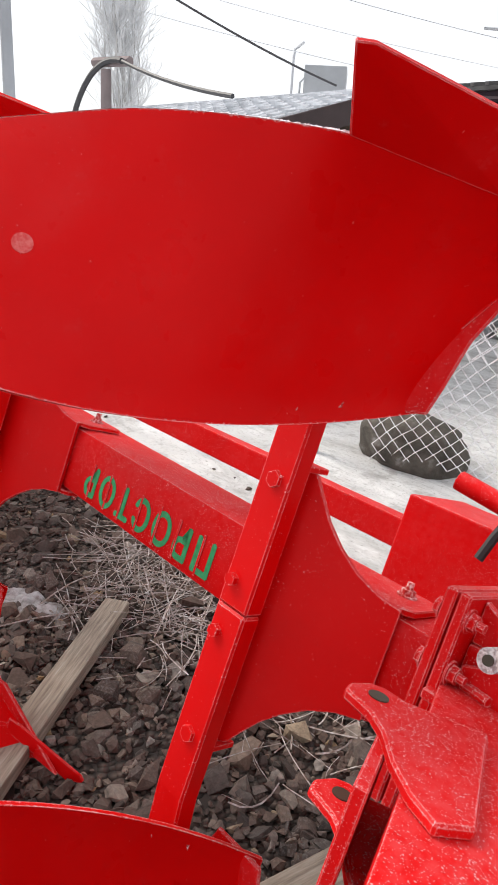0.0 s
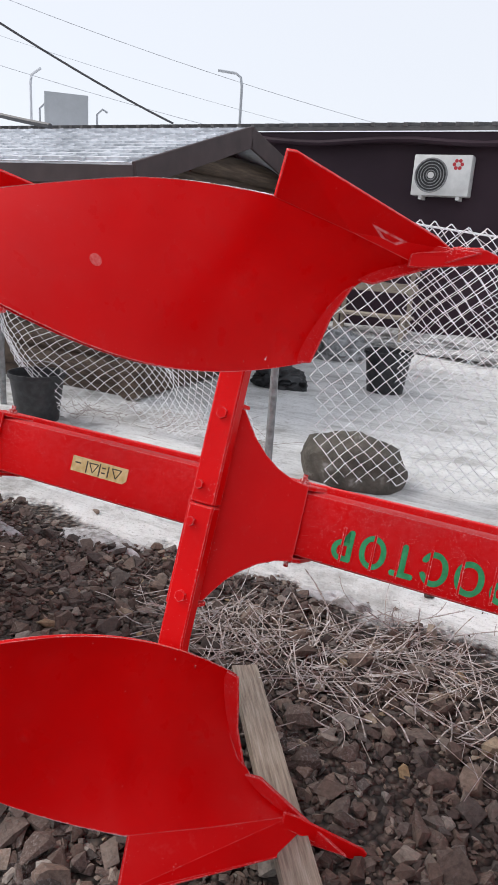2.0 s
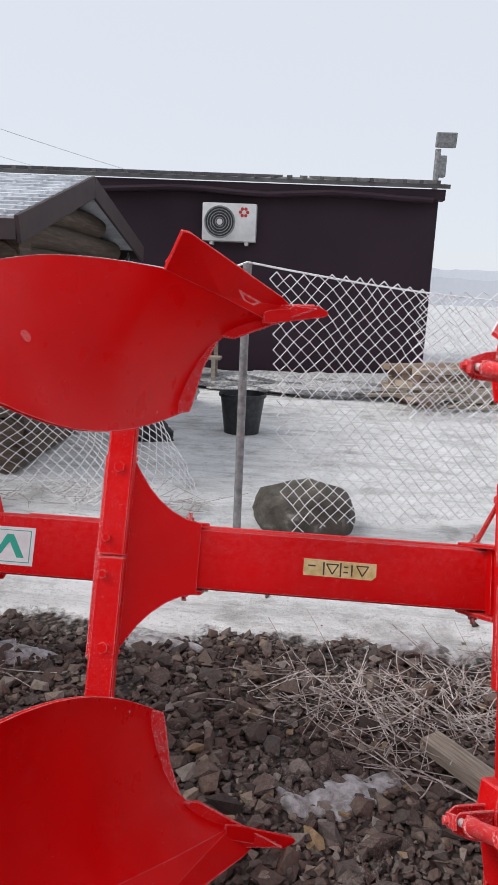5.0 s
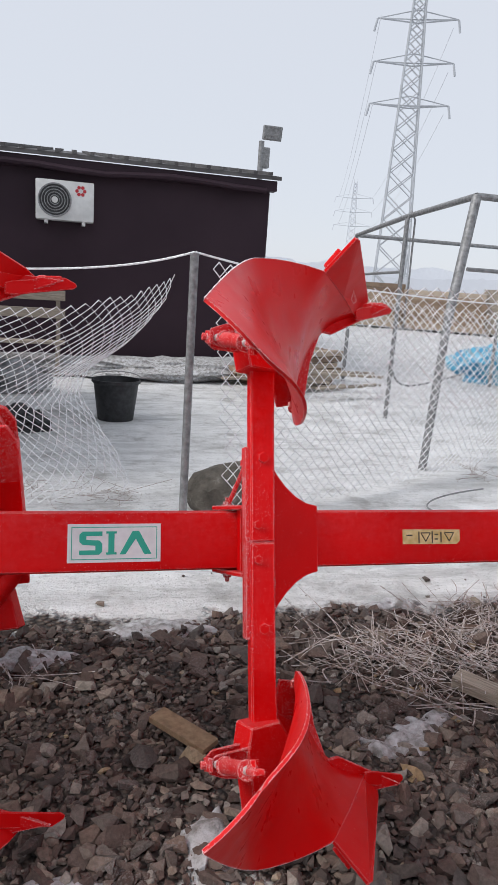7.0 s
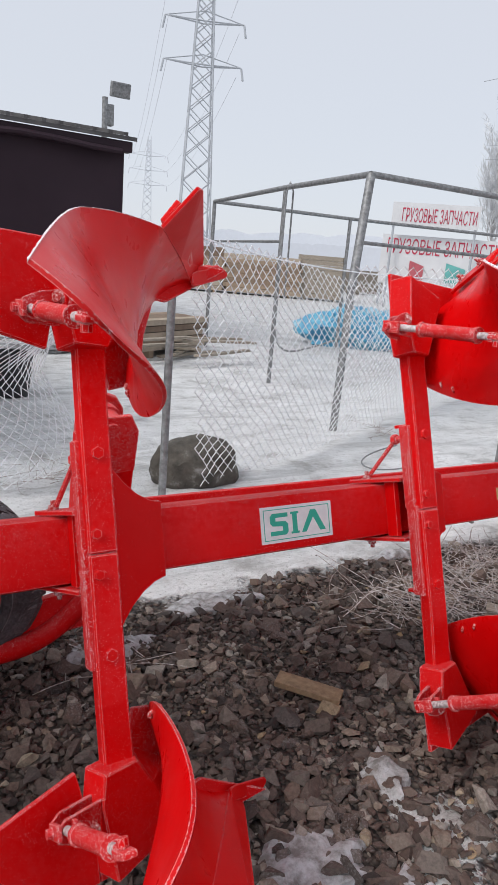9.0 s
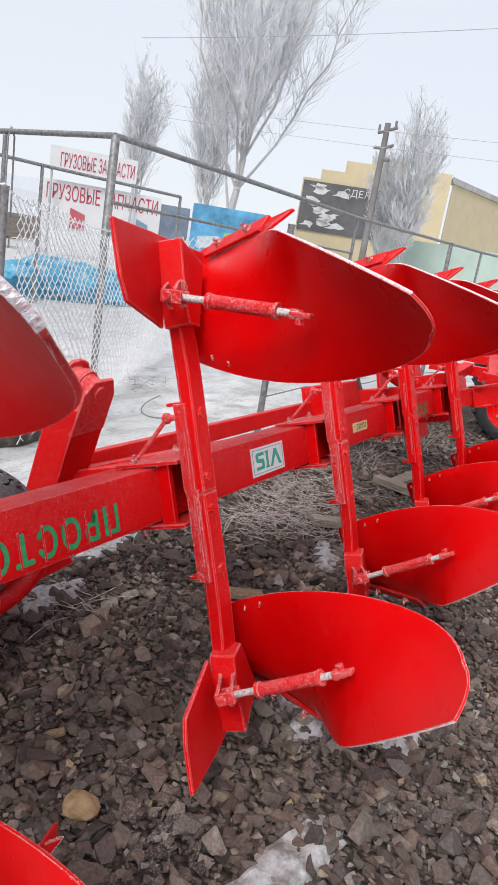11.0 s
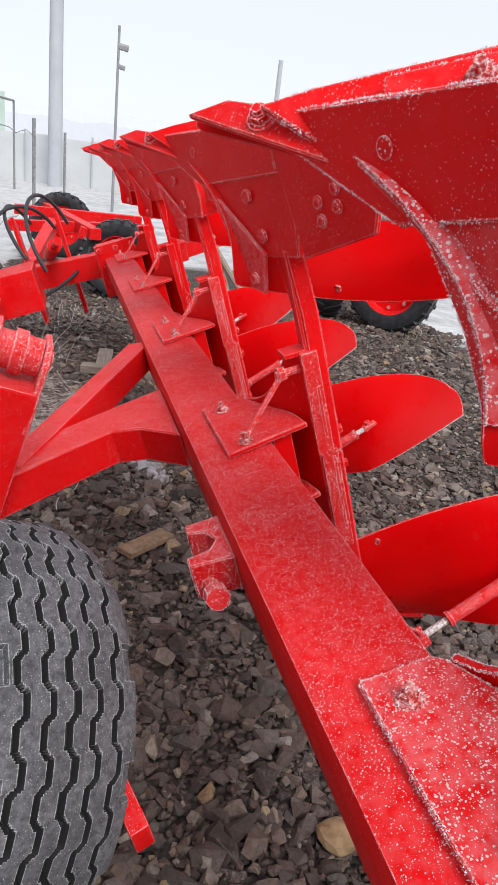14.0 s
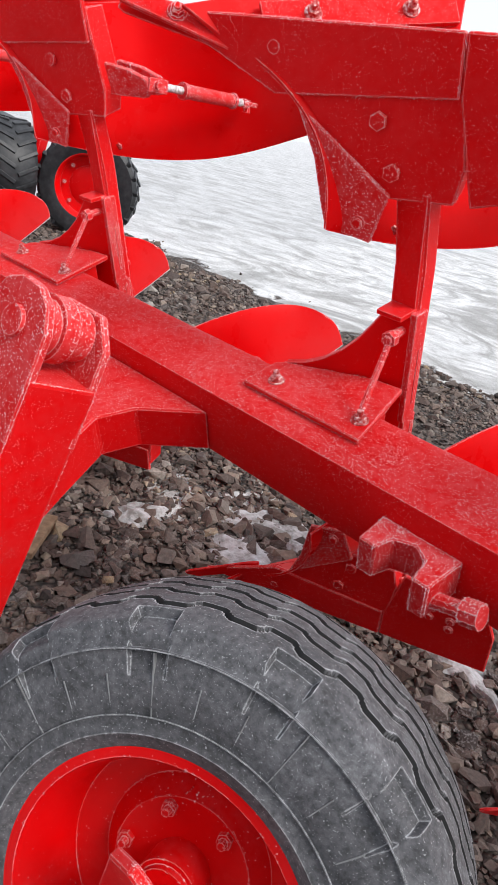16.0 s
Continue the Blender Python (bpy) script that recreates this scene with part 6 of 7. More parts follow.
def pylon(at, height, arm, mat, turn):
    py_ = thing("lattice_pylon", "tall grey lattice power pylon in the mist", "pylon", "pylons", m=Matrix.Translation(at) @ pose(0, 0, 0, 0, 0, turn))
    bw, tw = height * 0.055, height * 0.014

    def corner(i, z):
        w = bw + (tw - bw) * min(1, z / height)
        return Vector((w * (1 if i in (0, 3) else -1), w * (1 if i in (0, 1) else -1), z))

    r = height * 0.0017
    for i in range(4):
        bm = bmesh.new()
        add_rod(bm, corner(i, 0), corner(i, height), r * 1.6, 6)
        part("leg", bm, mat, py_)
    zs = [0.0]
    while zs[-1] < height * 0.97:
        zs.append(zs[-1] + max(height * 0.02, (bw + (tw - bw) * zs[-1] / height) * 1.7))
    for a, b in zip(zs, zs[1:]):
        b = min(b, height)
        bm = bmesh.new()
        for i in range(4):
            add_rod(bm, corner(i, a), corner((i + 1) % 4, b), r, 4)
            add_rod(bm, corner((i + 1) % 4, a), corner(i, b), r, 4)
        part("lattice", bm, mat, py_)
    for q in (0.60, 0.72, 0.84):
        z = height * q
        bm = bmesh.new()
        for s in (-1, 1):
            for y in (-1, 1):
                add_rod(bm, (0, y * tw, z), (s * arm, 0, z + arm * 0.06), r * 1.3, 5)
            add_rod(bm, (0, 0, z + arm * 0.26), (s * arm, 0, z + arm * 0.06), r, 5)
        part("cross_arm", bm, mat, py_)
        for s in (-1, 1):
            bm = bmesh.new()
            add_rod(bm, (s * arm, 0, z + arm * 0.05), (s * arm * 1.06, 0, z - arm * 0.24), r * 2.0, 6)
            part("insulator", bm, mat, py_)
    return py_


# distances chosen so that arms of about 10 m suit a line of this kind
P1 = away(25.6, 105, 0, (1.5, -1.5))
pylon(P1, 44.6, 5.4, HAZED_STEEL, -22)
pylon(away(22.2, 260, 0, (1.5, -1.5)), 40.0, 6.5, HAZED_FAR, -22)
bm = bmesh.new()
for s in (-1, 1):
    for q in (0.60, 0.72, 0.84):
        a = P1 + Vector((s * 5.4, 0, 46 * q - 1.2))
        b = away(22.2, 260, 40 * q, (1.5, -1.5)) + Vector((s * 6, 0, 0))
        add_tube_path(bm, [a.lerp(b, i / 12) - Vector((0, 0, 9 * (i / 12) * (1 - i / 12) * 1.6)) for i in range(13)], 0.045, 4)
tagged(part("power_lines", bm, HAZED_FAR), "thin overhead power lines in the mist", "power line", kind="stuff")


def bare_tree(at, height, half, seed, label, twig_r=0.012, dense=26):
    """A rimed leafless tree: a short trunk, limbs that fan upwards and many fine twigs; half is the crown's half width."""
    g = random.Random(seed)
    t = thing("bare_tree", label, "tree", "trees", m=Matrix.Translation(at))
    trunk, twigs = bmesh.new(), bmesh.new()

    def limb(bm_, p0, p1, bow, r0, r1, n, seg):
        mid = p0.lerp(p1, 0.45) + bow
        pts = bezier([p0, mid, p1], n)
        pts = [p0] + [p + Vector((g.gauss(0, 0.006), g.gauss(0, 0.006), 0)) * height for p in pts[1:]]
        for q, (a, b) in enumerate(zip(pts, pts[1:])):
            add_cone4(bm_, a, b, r0 + (r1 - r0) * q / n, r0 + (r1 - r0) * (q + 1) / n, seg)
        return pts

    base = limb(trunk, Vector((0, 0, 0)), Vector((0, 0, height * 0.42)), Vector((0.02, 0.01, 0)) * height, height * 0.011, height * 0.006, 6, 8)
    n_l = 13
    for i in range(n_l):
        a = i * 2.4 + g.uniform(-0.3, 0.3)
        rad = half * math.sqrt((i + 0.5) / n_l)
        top = height * (1.0 - 0.22 * (rad / half) ** 2) * g.uniform(0.92, 1.0)
        p0 = base[g.choice((2, 3, 4, 5))]
        p1 = Vector((rad * math.cos(a), rad * math.sin(a), top))
        out = Vector((math.cos(a), math.sin(a), 0)) * rad * 0.35
        pts = limb(trunk, p0, p1, out, height * 0.0036, twig_r, 9, 6)
        for k_ in range(dense):
            q = g.uniform(0.15, 1.0) * 9
            b0 = pts[int(q)].lerp(pts[min(int(q) + 1, 9)], q % 1)
            az_ = g.uniform(0, 2 * math.pi)
            ln = height * g.uniform(0.06, 0.17) * (1.15 - 0.5 * q / 9)
            d = Vector((math.cos(az_) * 0.55, math.sin(az_) * 0.55, 1.0)).normalized()
            sub = limb(twigs, b0, b0 + d * ln, Vector((d.x, d.y, 0)) * ln * 0.2, twig_r * 1.3, twig_r * 0.8, 3, 3)
            for _ in range(9):
                c0 = sub[g.choice((1, 2, 3))]
                az_ = g.uniform(0, 2 * math.pi)
                e = (d + Vector((math.cos(az_), math.sin(az_), 0.1)) * 0.6).normalized()
                l2 = ln * g.uniform(0.25, 0.6)
                limb(twigs, c0, c0 + e * l2, Vector((0, 0, -0.04 * l2)), twig_r * 0.9, twig_r * 0.55, 2, 3)
    part("trunk", trunk, BARK, t, "", True)
    part("crown", twigs, HOAR, t, "rime-white fine twigs")
    return t


def add_cone4(bm, a, b, r1, r2, seg):
    d = (b - a).normalized()
    x = d.orthogonal().normalized()
    y = d.cross(x)
    lo = [bm.verts.new(a + r1 * (x * math.cos(2 * math.pi * k_ / seg) + y * math.sin(2 * math.pi * k_ / seg))) for k_ in range(seg)]
    hi = [bm.verts.new(b + r2 * (x * math.cos(2 * math.pi * k_ / seg) + y * math.sin(2 * math.pi * k_ / seg))) for k_ in range(seg)]
    for k_ in range(seg):
        bm.faces.new((lo[k_], lo[(k_ + 1) % seg], hi[(k_ + 1) % seg], hi[k_]))


EYE2 = (-0.6, -0.6)
bare_tree(away(58.3, 38, 0, EYE2), 22.0, 5.9, 3, "wide leafless tree white with rime", 0.015, 52)
bare_tree(away(50.5, 62, 0, EYE2), 15.0, 1.8, 9, "slender leafless poplar white with rime", 0.02)
bare_tree(away(72.0, 36, 0, EYE2), 9.8, 1.3, 14, "slender leafless poplar white with rime", 0.014)
bare_tree(away(70.2, 37, 0, EYE2), 7.6, 1.1, 17, "slender leafless poplar white with rime", 0.014)
bare_tree(away(54.5, 45, 0, (0.5, -1.2)), 14.0, 1.6, 21, "slender leafless poplar white with rime", 0.018)
bare_tree(away(-58.0, 42, 0, (4.6, -0.6)), 15.0, 1.4, 30, "slender leafless poplar white with rime", 0.016)

# yellow building with a black mural
YEL = pale("yellow_render", (0.58, 0.49, 0.32), 0.06)
yb = thing("yellow_building", "pale yellow building with a stepped parapet", "building")
FA, FB, FC = away(63.3, 54, 0, EYE2), away(74.5, 54, 0, EYE2), away(83.0, 82, 0, EYE2)
along = (FB - FA).normalized()
inn = Vector((0, 0, 1)).cross(along)
inn = inn if inn.dot(FA) > 0 else -inn
bm = bmesh.new()
n_ = (FB - FA).length
step = [(0, 7.3), (0.12, 7.3), (0.12, 8.0), (0.28, 8.0), (0.28, 8.8), (0.45, 8.8), (0.45, 9.3), (0.72, 9.3), (0.72, 8.9), (1.0, 8.9)]
add_prism(bm, [FA] + [FA + along * (n_ * q) + Vector((0, 0, z)) for q, z in step] + [FB], inn * 0.5)
part("front_wall", bm, YEL, yb)
side = (FC - FB).normalized()
bm = bmesh.new()
add_prism(bm, [FB + side * 0.5, FC, FC + Vector((0, 0, 8.6)), FB + side * 0.5 + Vector((0, 0, 8.4))], inn * 0.5)
part("side_wall", bm, YEL, yb)
bm = bmesh.new()
add_prism(bm, [FB + side * 0.2 + Vector((0, 0, 8.35)) - inn * 0.3, FC + Vector((0, 0, 8.55)) - inn * 0.3, FC + Vector((0, 0, 8.95)) - inn * 0.3, FB + side * 0.2 + Vector((0, 0, 8.75)) - inn * 0.3], inn * 1.2)
part("cornice", bm, pale("grey_cornice", (0.42, 0.41, 0.40)), yb)
MURAL = pale("black_mural", (0.13, 0.13, 0.135), 0.25)
bm = bmesh.new()
add_prism(bm, [FA + along * 0.1 + Vector((0, 0, 3.6)) - inn * 0.12, FA + along * (n_ * 0.56) + Vector((0, 0, 3.6)) - inn * 0.12, FA + along * (n_ * 0.56) + Vector((0, 0, 7.1)) - inn * 0.12, FA + along * 0.1 + Vector((0, 0, 7.1)) - inn * 0.12], inn * 0.1)
mural = part("mural", bm, MURAL, yb, "black painted mural with white shapes")
PALEW = pale("pale_paint", (0.62, 0.62, 0.62), 0.2)
g = random.Random(8)
for i in range(16):
    c = FA + along * g.uniform(0.8, n_ * 0.30) + Vector((0, 0, g.uniform(4.0, 6.8))) - inn * 0.14
    bm = bmesh.new()
    pts = []
    for j in range(9):
        a = 2 * math.pi * j / 9
        r_ = g.uniform(0.12, 0.55)
        pts.append(c + along * (r_ * 1.5 * math.cos(a)) + Vector((0, 0, r_ * 0.6 * math.sin(a))))
    add_prism(bm, pts, inn * -0.02)
    part("mural_shape", bm, PALEW, mural)


def sign_text(body, left, right, z, h, mat, parent, name="lettering"):
    """Upright lettering between two points of a sign."""
    cu = bpy.data.curves.new(name, "FONT")
    cu.body = body
    ob = bpy.data.objects.new(name, cu)
    me = bpy.data.meshes.new_from_object(ob)
    bpy.data.objects.remove(ob)
    xs, ys = [v.co.x for v in me.vertices], [v.co.y for v in me.vertices]
    bm = bmesh.new()
    bm.from_mesh(me)
    bpy.data.meshes.remove(me)
    for v in bm.verts:
        u, w = (v.co.x - min(xs)) / (max(xs) - min(xs)), (v.co.y - min(ys)) / (max(ys) - min(ys))
        v.co = left.lerp(right, u) + Vector((0, 0, z + h * w))
    return part(name, bm, mat, parent)


off = -inn * 0.16
sign_text("СДЕЛА", FA + along * (n_ * 0.30) + off, FA + along * (n_ * 0.53) + off, 6.3, 0.6, PALEW, mural)


def banner(az0, az1, dist, z0, z1, mat, label, eye):
    a, b = away(az0, dist, 0, eye), away(az1, dist, 0, eye)
    t = thing("banner_sign", label, "sign", "banner signs")
    d = (b - a).normalized()
    n = Vector((0, 0, 1)).cross(d) * 0.06
    bm = bmesh.new()
    add_prism(bm, [a + Vector((0, 0, z0)), b + Vector((0, 0, z0)), b + Vector((0, 0, z1)), a + Vector((0, 0, z1))], n if n.dot(a) > 0 else -n)
    part("panel", bm, mat, t)
    for p in (a + d * 0.1, b - d * 0.1):
        bm = bmesh.new()
        q = p + (n if n.dot(a) > 0 else -n) * 2
        add_rod(bm, q, q + Vector((0, 0, z1)), 0.05, 8)
        part("post", bm, HAZED_STEEL, t)
    return t, a, b, (-n if n.dot(a) > 0 else n) * 0.3


WHITEB = pale("white_banner", (0.62, 0.62, 0.63), 0.06)
REDB = pale("red_lettering", (0.45, 0.05, 0.09), 0.1)
EYE3 = (0.5, -1.2)
t_, a, b, n_o = banner(41.8, 48.4, 30, 3.35, 4.25, WHITEB, "white banner with red lettering on posts", EYE3)
sign_text("ГРУЗОВЫЕ ЗАПЧАСТИ", a.lerp(b, 0.12) + n_o, a.lerp(b, 0.97) + n_o, 3.5, 0.55, REDB, t_)
t_, a, b, n_o = banner(41.3, 50.6, 30.5, 1.0, 3.0, WHITEB, "long white banner with red lettering", EYE3)
sign_text("ГРУЗОВЫЕ ЗАПЧАСТИ", a.lerp(b, 0.05) + n_o, a.lerp(b, 0.97) + n_o, 2.25, 0.62, REDB, t_)
for q, w, col in ((0.25, 0.12, (0.42, 0.10, 0.12)), (0.55, 0.16, (0.12, 0.36, 0.34)), (0.80, 0.1, (0.20, 0.30, 0.42))):
    bm = bmesh.new()
    add_prism(bm, [a.lerp(b, q) + n_o + Vector((0, 0, 1.2)), a.lerp(b, q + w) + n_o + Vector((0, 0, 1.2)), a.lerp(b, q + w) + n_o + Vector((0, 0, 1.8)), a.lerp(b, q) + n_o + Vector((0, 0, 2.0))], n_o)
    part("picture", bm, pale("print", col), t_)
t_, a, b, n_o = banner(51.2, 55.0, 34, 1.0, 2.9, pale("dark_print_banner", (0.16, 0.20, 0.26), 0.4), "dark printed banner on two posts", EYE2)
t_, a, b, n_o = banner(55.2, 61.2, 34, 0.9, 3.2, pale("blue_banner", (0.10, 0.32, 0.52), 0.45), "blue and green printed banner", EYE2)
for q, z, w, h, col in ((0.1, 1.2, 0.4, 0.7, (0.42, 0.50, 0.56)), (0.45, 1.6, 0.3, 0.6, (0.25, 0.45, 0.22)), (0.7, 2.4, 0.2, 0.5, (0.10, 0.22, 0.45))):
    bm = bmesh.new()
    add_prism(bm, [a.lerp(b, q) + n_o + Vector((0, 0, z)), a.lerp(b, q + w) + n_o + Vector((0, 0, z + 0.2)), a.lerp(b, q + w * 0.7) + n_o + Vector((0, 0, z + h)), a.lerp(b, q) + n_o + Vector((0, 0, z + h * 0.8))], n_o)
    part("picture", bm, pale("print", col), t_)
banner(70.5, 84.5, 40, 0.3, 3.4, pale("green_net", (0.42, 0.52, 0.46), 0.1), "faded green netting screen along the road", EYE2)


# pale sheet fence along the yard's far end
fence = thing("sheet_fence", "pale grey sheet fence with pipe posts in the mist", "fence")
SHEET = pale("pale_sheet", (0.50, 0.52, 0.53), 0.08)
for i in range(9):
    a, b = away(80.5 + i * 2.4, 27, 0, (-0.4, 0.7)), away(80.5 + i * 2.4 + 2.36, 27, 0, (-0.4, 0.7))
    bm = bmesh.new()
    add_prism(bm, [a, b, b + Vector((0, 0, 1.55 + 0.05 * (i % 2))), a + Vector((0, 0, 1.55 + 0.05 * (i % 2)))], (0.05, 0, 0))
    part("sheet", bm, SHEET, fence)
    bm = bmesh.new()
    add_rod(bm, a - Vector((0.1, 0, 0)), a + Vector((-0.1, 0, 1.7)), 0.035, 8)
    part("post", bm, HAZED_STEEL, fence, "", True)


def pole(name, at, h, r, mat, label, arms=(), r2=None):
    t = thing(name, label, "pole", "poles", m=Matrix.Translation(at))
    bm = bmesh.new()
    add_rod(bm, (0, 0, 0), (0, 0, h), r, 12, r2 or r * 0.8)
    part("shaft", bm, mat, t, "", True)
    for pts, rr in arms:
        bm = bmesh.new()
        add_tube_path(bm, [Vector(p) for p in pts], rr, 6)
        part("arm", bm, mat, t, "", True)
    return t


pole("utility_pole", away(69.1, 35, 0, EYE2), 8.1, 0.17, pale("dark_pole", (0.20, 0.19, 0.19)), "wooden utility pole with short cross arms", [(((0.15, 0.45, 7.7), (-0.15, -0.55, 7.9)), 0.07), (((0.1, 0.5, 7.05), (0, 0.0, 7.0), (-0.12, -0.5, 7.15)), 0.07), (((0, 0, 6.55), (0, -0.4, 6.5)), 0.09), (((0.1, 0.4, 7.7), (0.1, 0.42, 8.05)), 0.06), (((-0.12, -0.45, 7.9), (-0.12, -0.45, 8.2)), 0.06)])
pole("concrete_pole", away(88.5, 26, 0, (-0.6, 0.1)), 12.0, 0.24, HAZED_STEEL, "thick pale concrete pole", (), 0.17)
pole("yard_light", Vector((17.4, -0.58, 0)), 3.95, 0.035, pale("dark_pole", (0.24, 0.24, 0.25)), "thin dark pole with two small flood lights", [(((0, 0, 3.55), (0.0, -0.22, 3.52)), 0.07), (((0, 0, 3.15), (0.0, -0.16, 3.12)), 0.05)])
pole("concrete_pole", away(106.4, 32, 0, (-0.2, 0.9)), 5.6, 0.12, HAZED_STEEL, "distant thin grey steel pole")
pole("street_lamp", away(-26.6, 26, 0, (3.2, -1.4)), 6.5, 0.06, HAZED_STEEL, "curved grey street lamp", [(((0, 0, 6.4), (-0.05, 0, 6.72), (-0.25, 0, 6.86), (-0.95, 0, 6.98)), 0.045)])
pole("street_lamp", away(-45.3, 30, 0, (4.6, -0.6)), 6.6, 0.06, HAZED_FAR, "curved grey street lamp", [(((0, 0, 6.5), (0.05, 0, 6.8), (0.5, 0, 7.0)), 0.05)])
pole("gate_post", away(-65.6, 11, 0, (4.6, -0.6)), 5.0, 0.09, HAZED_STEEL, "tall grey pipe post")
pole("gate_post", away(-66.9, 9, 0, (4.6, -0.6)), 5.0, 0.06, pale("dark_pole", (0.16, 0.15, 0.15)), "tall dark pipe post")
cp = away(-58.8, 12.0, 0, (4.6, -0.6))
pole("cable_post", cp, 3.08, 0.10, pale("brown_post", (0.27, 0.22, 0.22)), "brown post that carries a thick cable", [(((-0.35, 0, 3.20), (0.45, 0.15, 3.18)), 0.07)])
k = Mat("black_cable", (0.06, 0.06, 0.065), 0.6)
CABLE = k.m


def cable(pts, r, label, mat=CABLE):
    bm = bmesh.new()
    add_tube_path(bm, bezier(pts, 24), r, 6)
    tagged(part("overhead_cable", bm, mat, None, "", True), label, "cable", "overhead cables")


lamp_in = Vector((-1.80, 4.92, 2.43))
cable([cp + Vector((-0.6, -0.4, 1.4)), cp + Vector((-0.65, -0.3, 2.8)), cp + Vector((-0.25, 0, 3.33)), cp + Vector((0.45, 0, 3.16))], 0.045, "thick black cable looped over a post")
cable([cp + Vector((0.45, 0, 3.16)), (cp + Vector((0.45, 0, 3.16))).lerp(lamp_in, 0.5) + Vector((0, 0, -0.12)), lamp_in], 0.028, "black cable running down to the cabin roof")
cable([Vector((-3.3, 1.9, 4.5)), Vector((-2.1, 3.05, 3.55)), Vector((-1.0, 4.1, 2.80)), Vector((-0.2, 4.85, 2.43))], 0.010, "black cable sagging to the cabin roof")
for e0, e1, d_ in ((16.4, 10.4, 24), (11.6, 7.5, 26), (13.6, 9.0, 30)):
    cable([away(-75, d_, 1.4 + d_ * math.tan(radians(e0 + 3)), (4.3, -0.8)), away(-48, d_, 1.4 + d_ * math.tan(radians((e0 + e1) / 2)), (4.3, -0.8)), away(-18, d_, 1.4 + d_ * math.tan(radians(e1 - 1.5)), (4.3, -0.8))], 0.009, "thin overhead wire in the mist", HAZED_FAR)
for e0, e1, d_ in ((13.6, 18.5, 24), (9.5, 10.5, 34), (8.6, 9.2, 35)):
    cable([away(50, d_, 1.4 + d_ * math.tan(radians(e0)), EYE2), away(66, d_, 1.4 + d_ * math.tan(radians((e0 + e1) / 2)), EYE2), away(86, d_, 1.4 + d_ * math.tan(radians(e1)), EYE2)], 0.011, "thin overhead wire in the mist", HAZED_STEEL)

# pale tank house behind the cabin; skyline woods with haze painted in
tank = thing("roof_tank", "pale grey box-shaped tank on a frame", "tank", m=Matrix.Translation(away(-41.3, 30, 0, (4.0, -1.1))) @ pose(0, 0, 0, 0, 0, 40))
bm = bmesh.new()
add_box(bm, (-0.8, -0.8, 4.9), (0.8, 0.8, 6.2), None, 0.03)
part("tank_body", bm, HAZED_STEEL, tank)
for x in (-0.7, 0.7):
    for y in (-0.7, 0.7):
        bm = bmesh.new()
        add_box(bm, (x - 0.06, y - 0.06, 0), (x + 0.06, y + 0.06, 4.9))
        part("leg", bm, HAZED_STEEL, tank)
for x in (-1.0, 1.15):
    bm = bmesh.new()
    add_tube_path(bm, [Vector((x, 0, 3.3)), Vector((x, 0, 5.7)), Vector((x + 0.2, 0, 5.9)), Vector((x + 0.4, 0, 5.8))], 0.04, 6)
    part("pipe", bm, HAZED_STEEL, tank)
# haze painted in: the farther row of woods is the paler one
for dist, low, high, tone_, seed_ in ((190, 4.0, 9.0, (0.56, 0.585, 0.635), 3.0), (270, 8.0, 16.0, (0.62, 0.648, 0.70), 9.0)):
    bm = bmesh.new()
    rows = []
    for i in range(361):
        az = -25 + i * 0.35
        swell = 0.5 + 0.5 * noise.noise((az * 0.06 + seed_, 0, 0)) + 0.18 * noise.noise((az * 0.5, seed_, 0)) + 0.10 * noise.noise((az * 2.1, seed_, 1))
        h = max(1.0, low + (high - low) * swell)
        rows.append([bm.verts.new(away(az, dist + d_, z)) for d_, z in ((0, -0.5), (0, h), (6, h * 0.9), (6, -0.5))])
    for p, q in zip(rows, rows[1:]):
        for j in range(3):
            bm.faces.new((p[j], q[j], q[j + 1], p[j + 1]))
    tagged(part("far_woods", bm, pale("woods_paled_by_haze", tone_, 0.03)), "rimed woods, paled by haze painted into their colour", "woods", "far woods", "stuff")

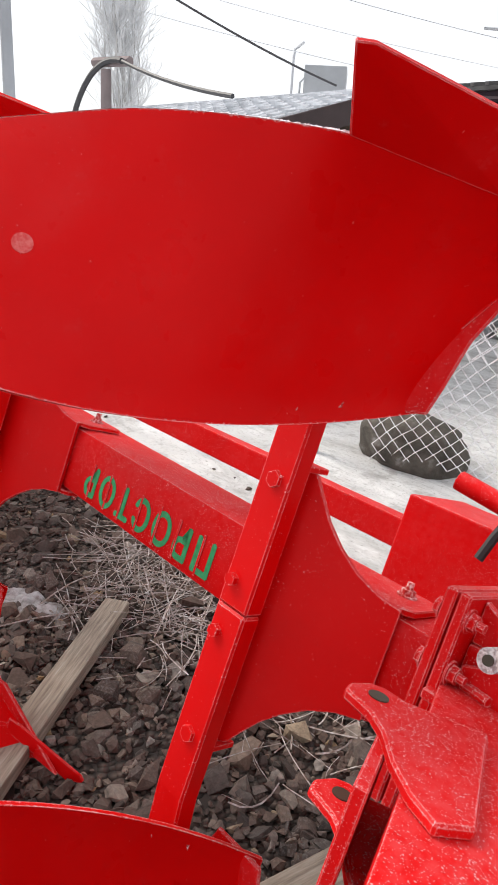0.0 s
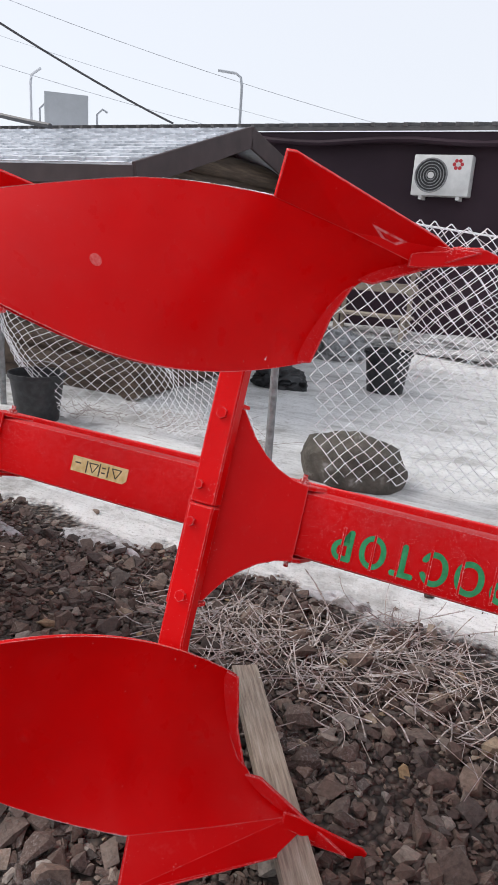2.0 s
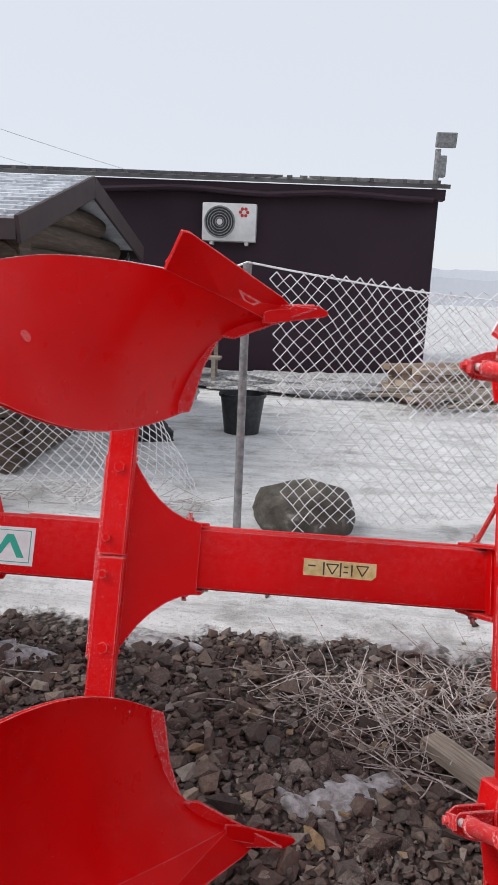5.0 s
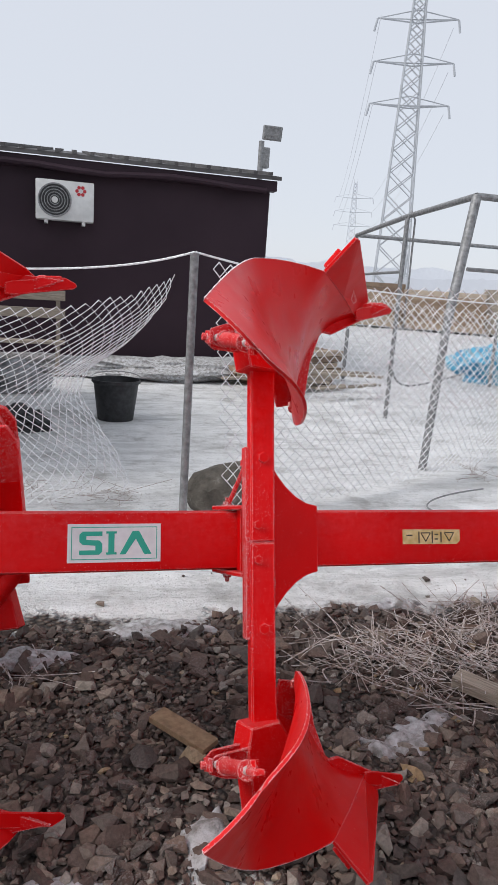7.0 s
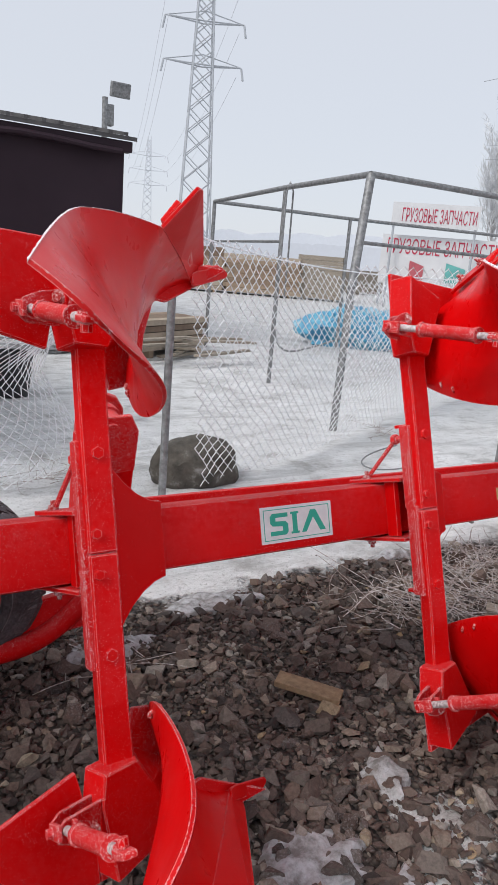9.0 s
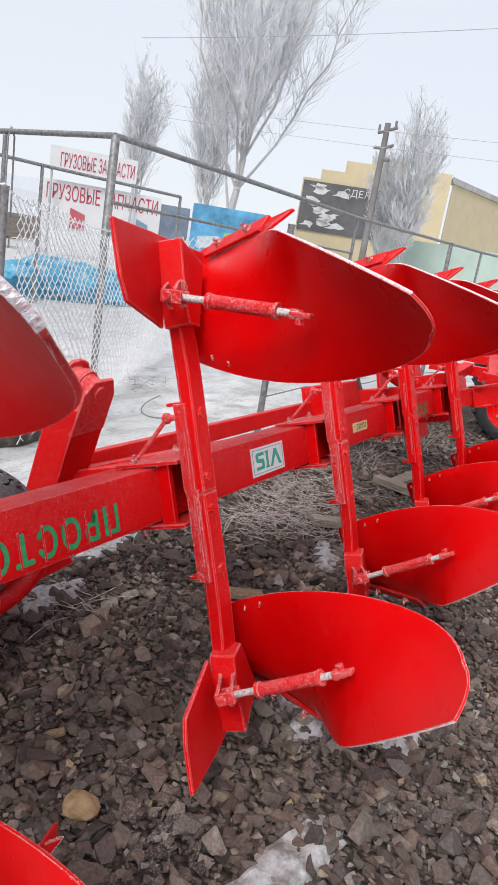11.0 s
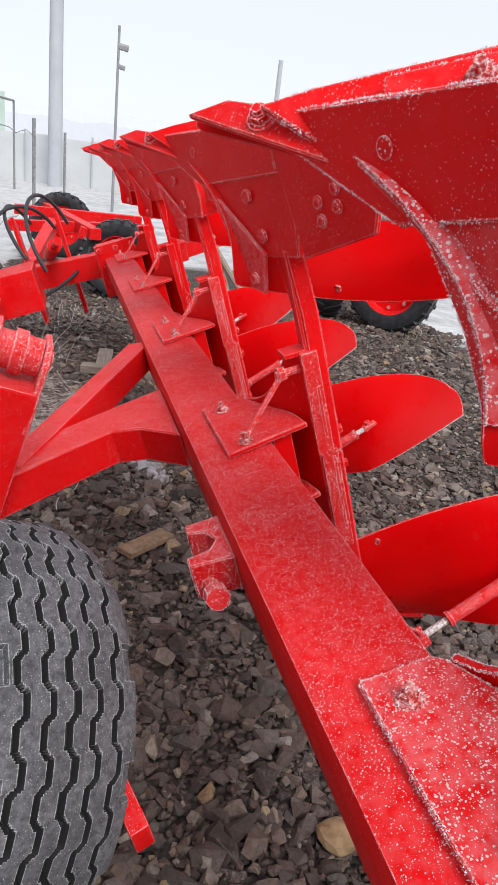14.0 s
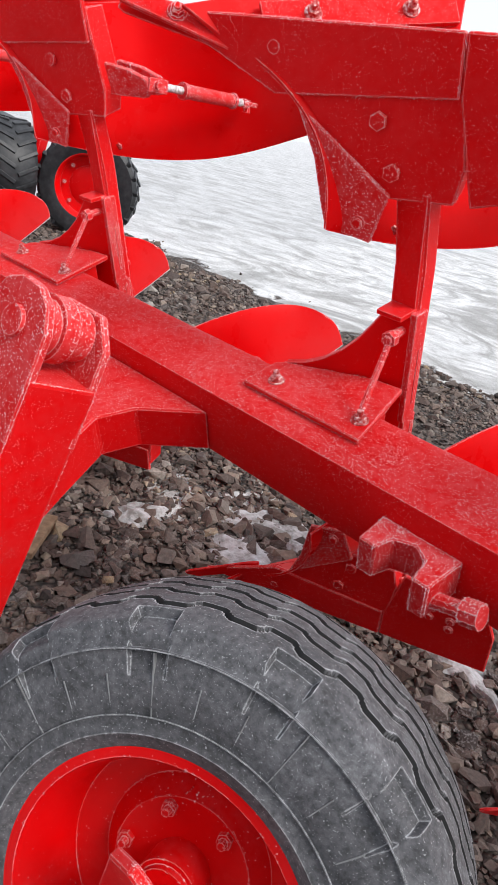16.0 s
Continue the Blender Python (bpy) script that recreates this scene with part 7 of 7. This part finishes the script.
# ---- another farm machine beyond the plough ----
def field_wheel(t, m, r, half, lug=True):
    bm = bmesh.new()
    revolve(bm, [(-half * 0.85, r * 0.62), (-half, r * 0.75), (-half * 0.95, r * 0.93), (-half * 0.7, r), (half * 0.7, r), (half * 0.95, r * 0.93), (half, r * 0.75), (half * 0.85, r * 0.62)], 48)
    tyre_ = part("tyre", bm, BLACK, t, "black lugged tyre", True, m)
    if lug:
        for i, s in [(i, s) for i in range(22) for s in (-1, 1)]:
                bm = bmesh.new()
                add_box(bm, (r - 0.06, -half * 0.48, -0.018), (r + 0.012, half * 0.48, 0.018), pose(0, 0, 0, 0, i * 360 / 22 + (8 if s > 0 else 0), 0) @ Matrix.Translation((0, s * half * 0.48, 0)) @ pose(0, 0, 0, s * 28, 0, 0), 0.006)
                part("lug", bm, BLACK, tyre_)
    bm = bmesh.new()
    rim_disc(bm, r * 0.63, half * 0.9)
    part("rim", bm, RED, tyre_, "red steel rim", True)
    for i in range(8):
        a = i * math.pi / 4
        bm = bmesh.new()
        add_bolt(bm, (r * 0.48 * math.cos(a), half * 0.18, r * 0.48 * math.sin(a)), (0, 1, 0), 0.02, 0.015, False)
        part("wheel_nut", bm, BOLT, tyre_)


drill = thing("farm_trailer", "farm machine with red-rimmed black tyres standing beyond the plough", "farm machine")
field_wheel(drill, Matrix.Translation((6.08, -2.60, 0.46)) @ pose(0, 0, 0, 0, 0, 44), 0.46, 0.13)
field_wheel(drill, Matrix.Translation((6.66, -2.06, 0.44)) @ pose(0, 0, 0, 0, 0, 166), 0.44, 0.20)
bm = bmesh.new()
add_beam(bm, (6.0, -2.75, 0.46), (6.9, -1.95, 0.46), 0.12, 0.12)
part("axle", bm, RED, drill)
bm = bmesh.new()
add_beam(bm, (6.5, -2.3, 0.75), (8.6, -2.6, 0.85), 0.14, 0.14)
part("frame_beam", bm, BLACK, drill)
bm = bmesh.new()
add_beam(bm, (6.45, -2.2, 0.46), (6.5, -2.3, 0.78), 0.12, 0.12)
part("axle_post", bm, RED, drill)
drill2 = thing("towed_cultivator", "red farm machine with black tyres parked in front of the plough", "farm machine")
field_wheel(drill2, Matrix.Translation((6.85, 0.10, 0.38)) @ pose(0, 0, 0, 0, 0, 80), 0.38, 0.14)
field_wheel(drill2, Matrix.Translation((9.4, 0.65, 0.40)) @ pose(0, 0, 0, 0, 0, 88), 0.40, 0.16)
for a, b in (((6.7, 0.35, 0.62), (9.6, 0.9, 0.62)), ((6.85, -0.2, 0.40), (6.85, 0.5, 0.62)), ((7.4, 0.2, 0.62), (7.5, 1.2, 0.55)), ((8.6, -0.3, 0.62), (8.6, 1.2, 0.62)), ((9.4, 0.55, 0.40), (9.4, 0.9, 0.62)), ((6.2, 0.95, 0.35), (7.4, 0.75, 0.62))):
    bm = bmesh.new()
    add_beam(bm, a, b, 0.11, 0.11)
    part("frame_bar", bm, RED_FROST, drill2)
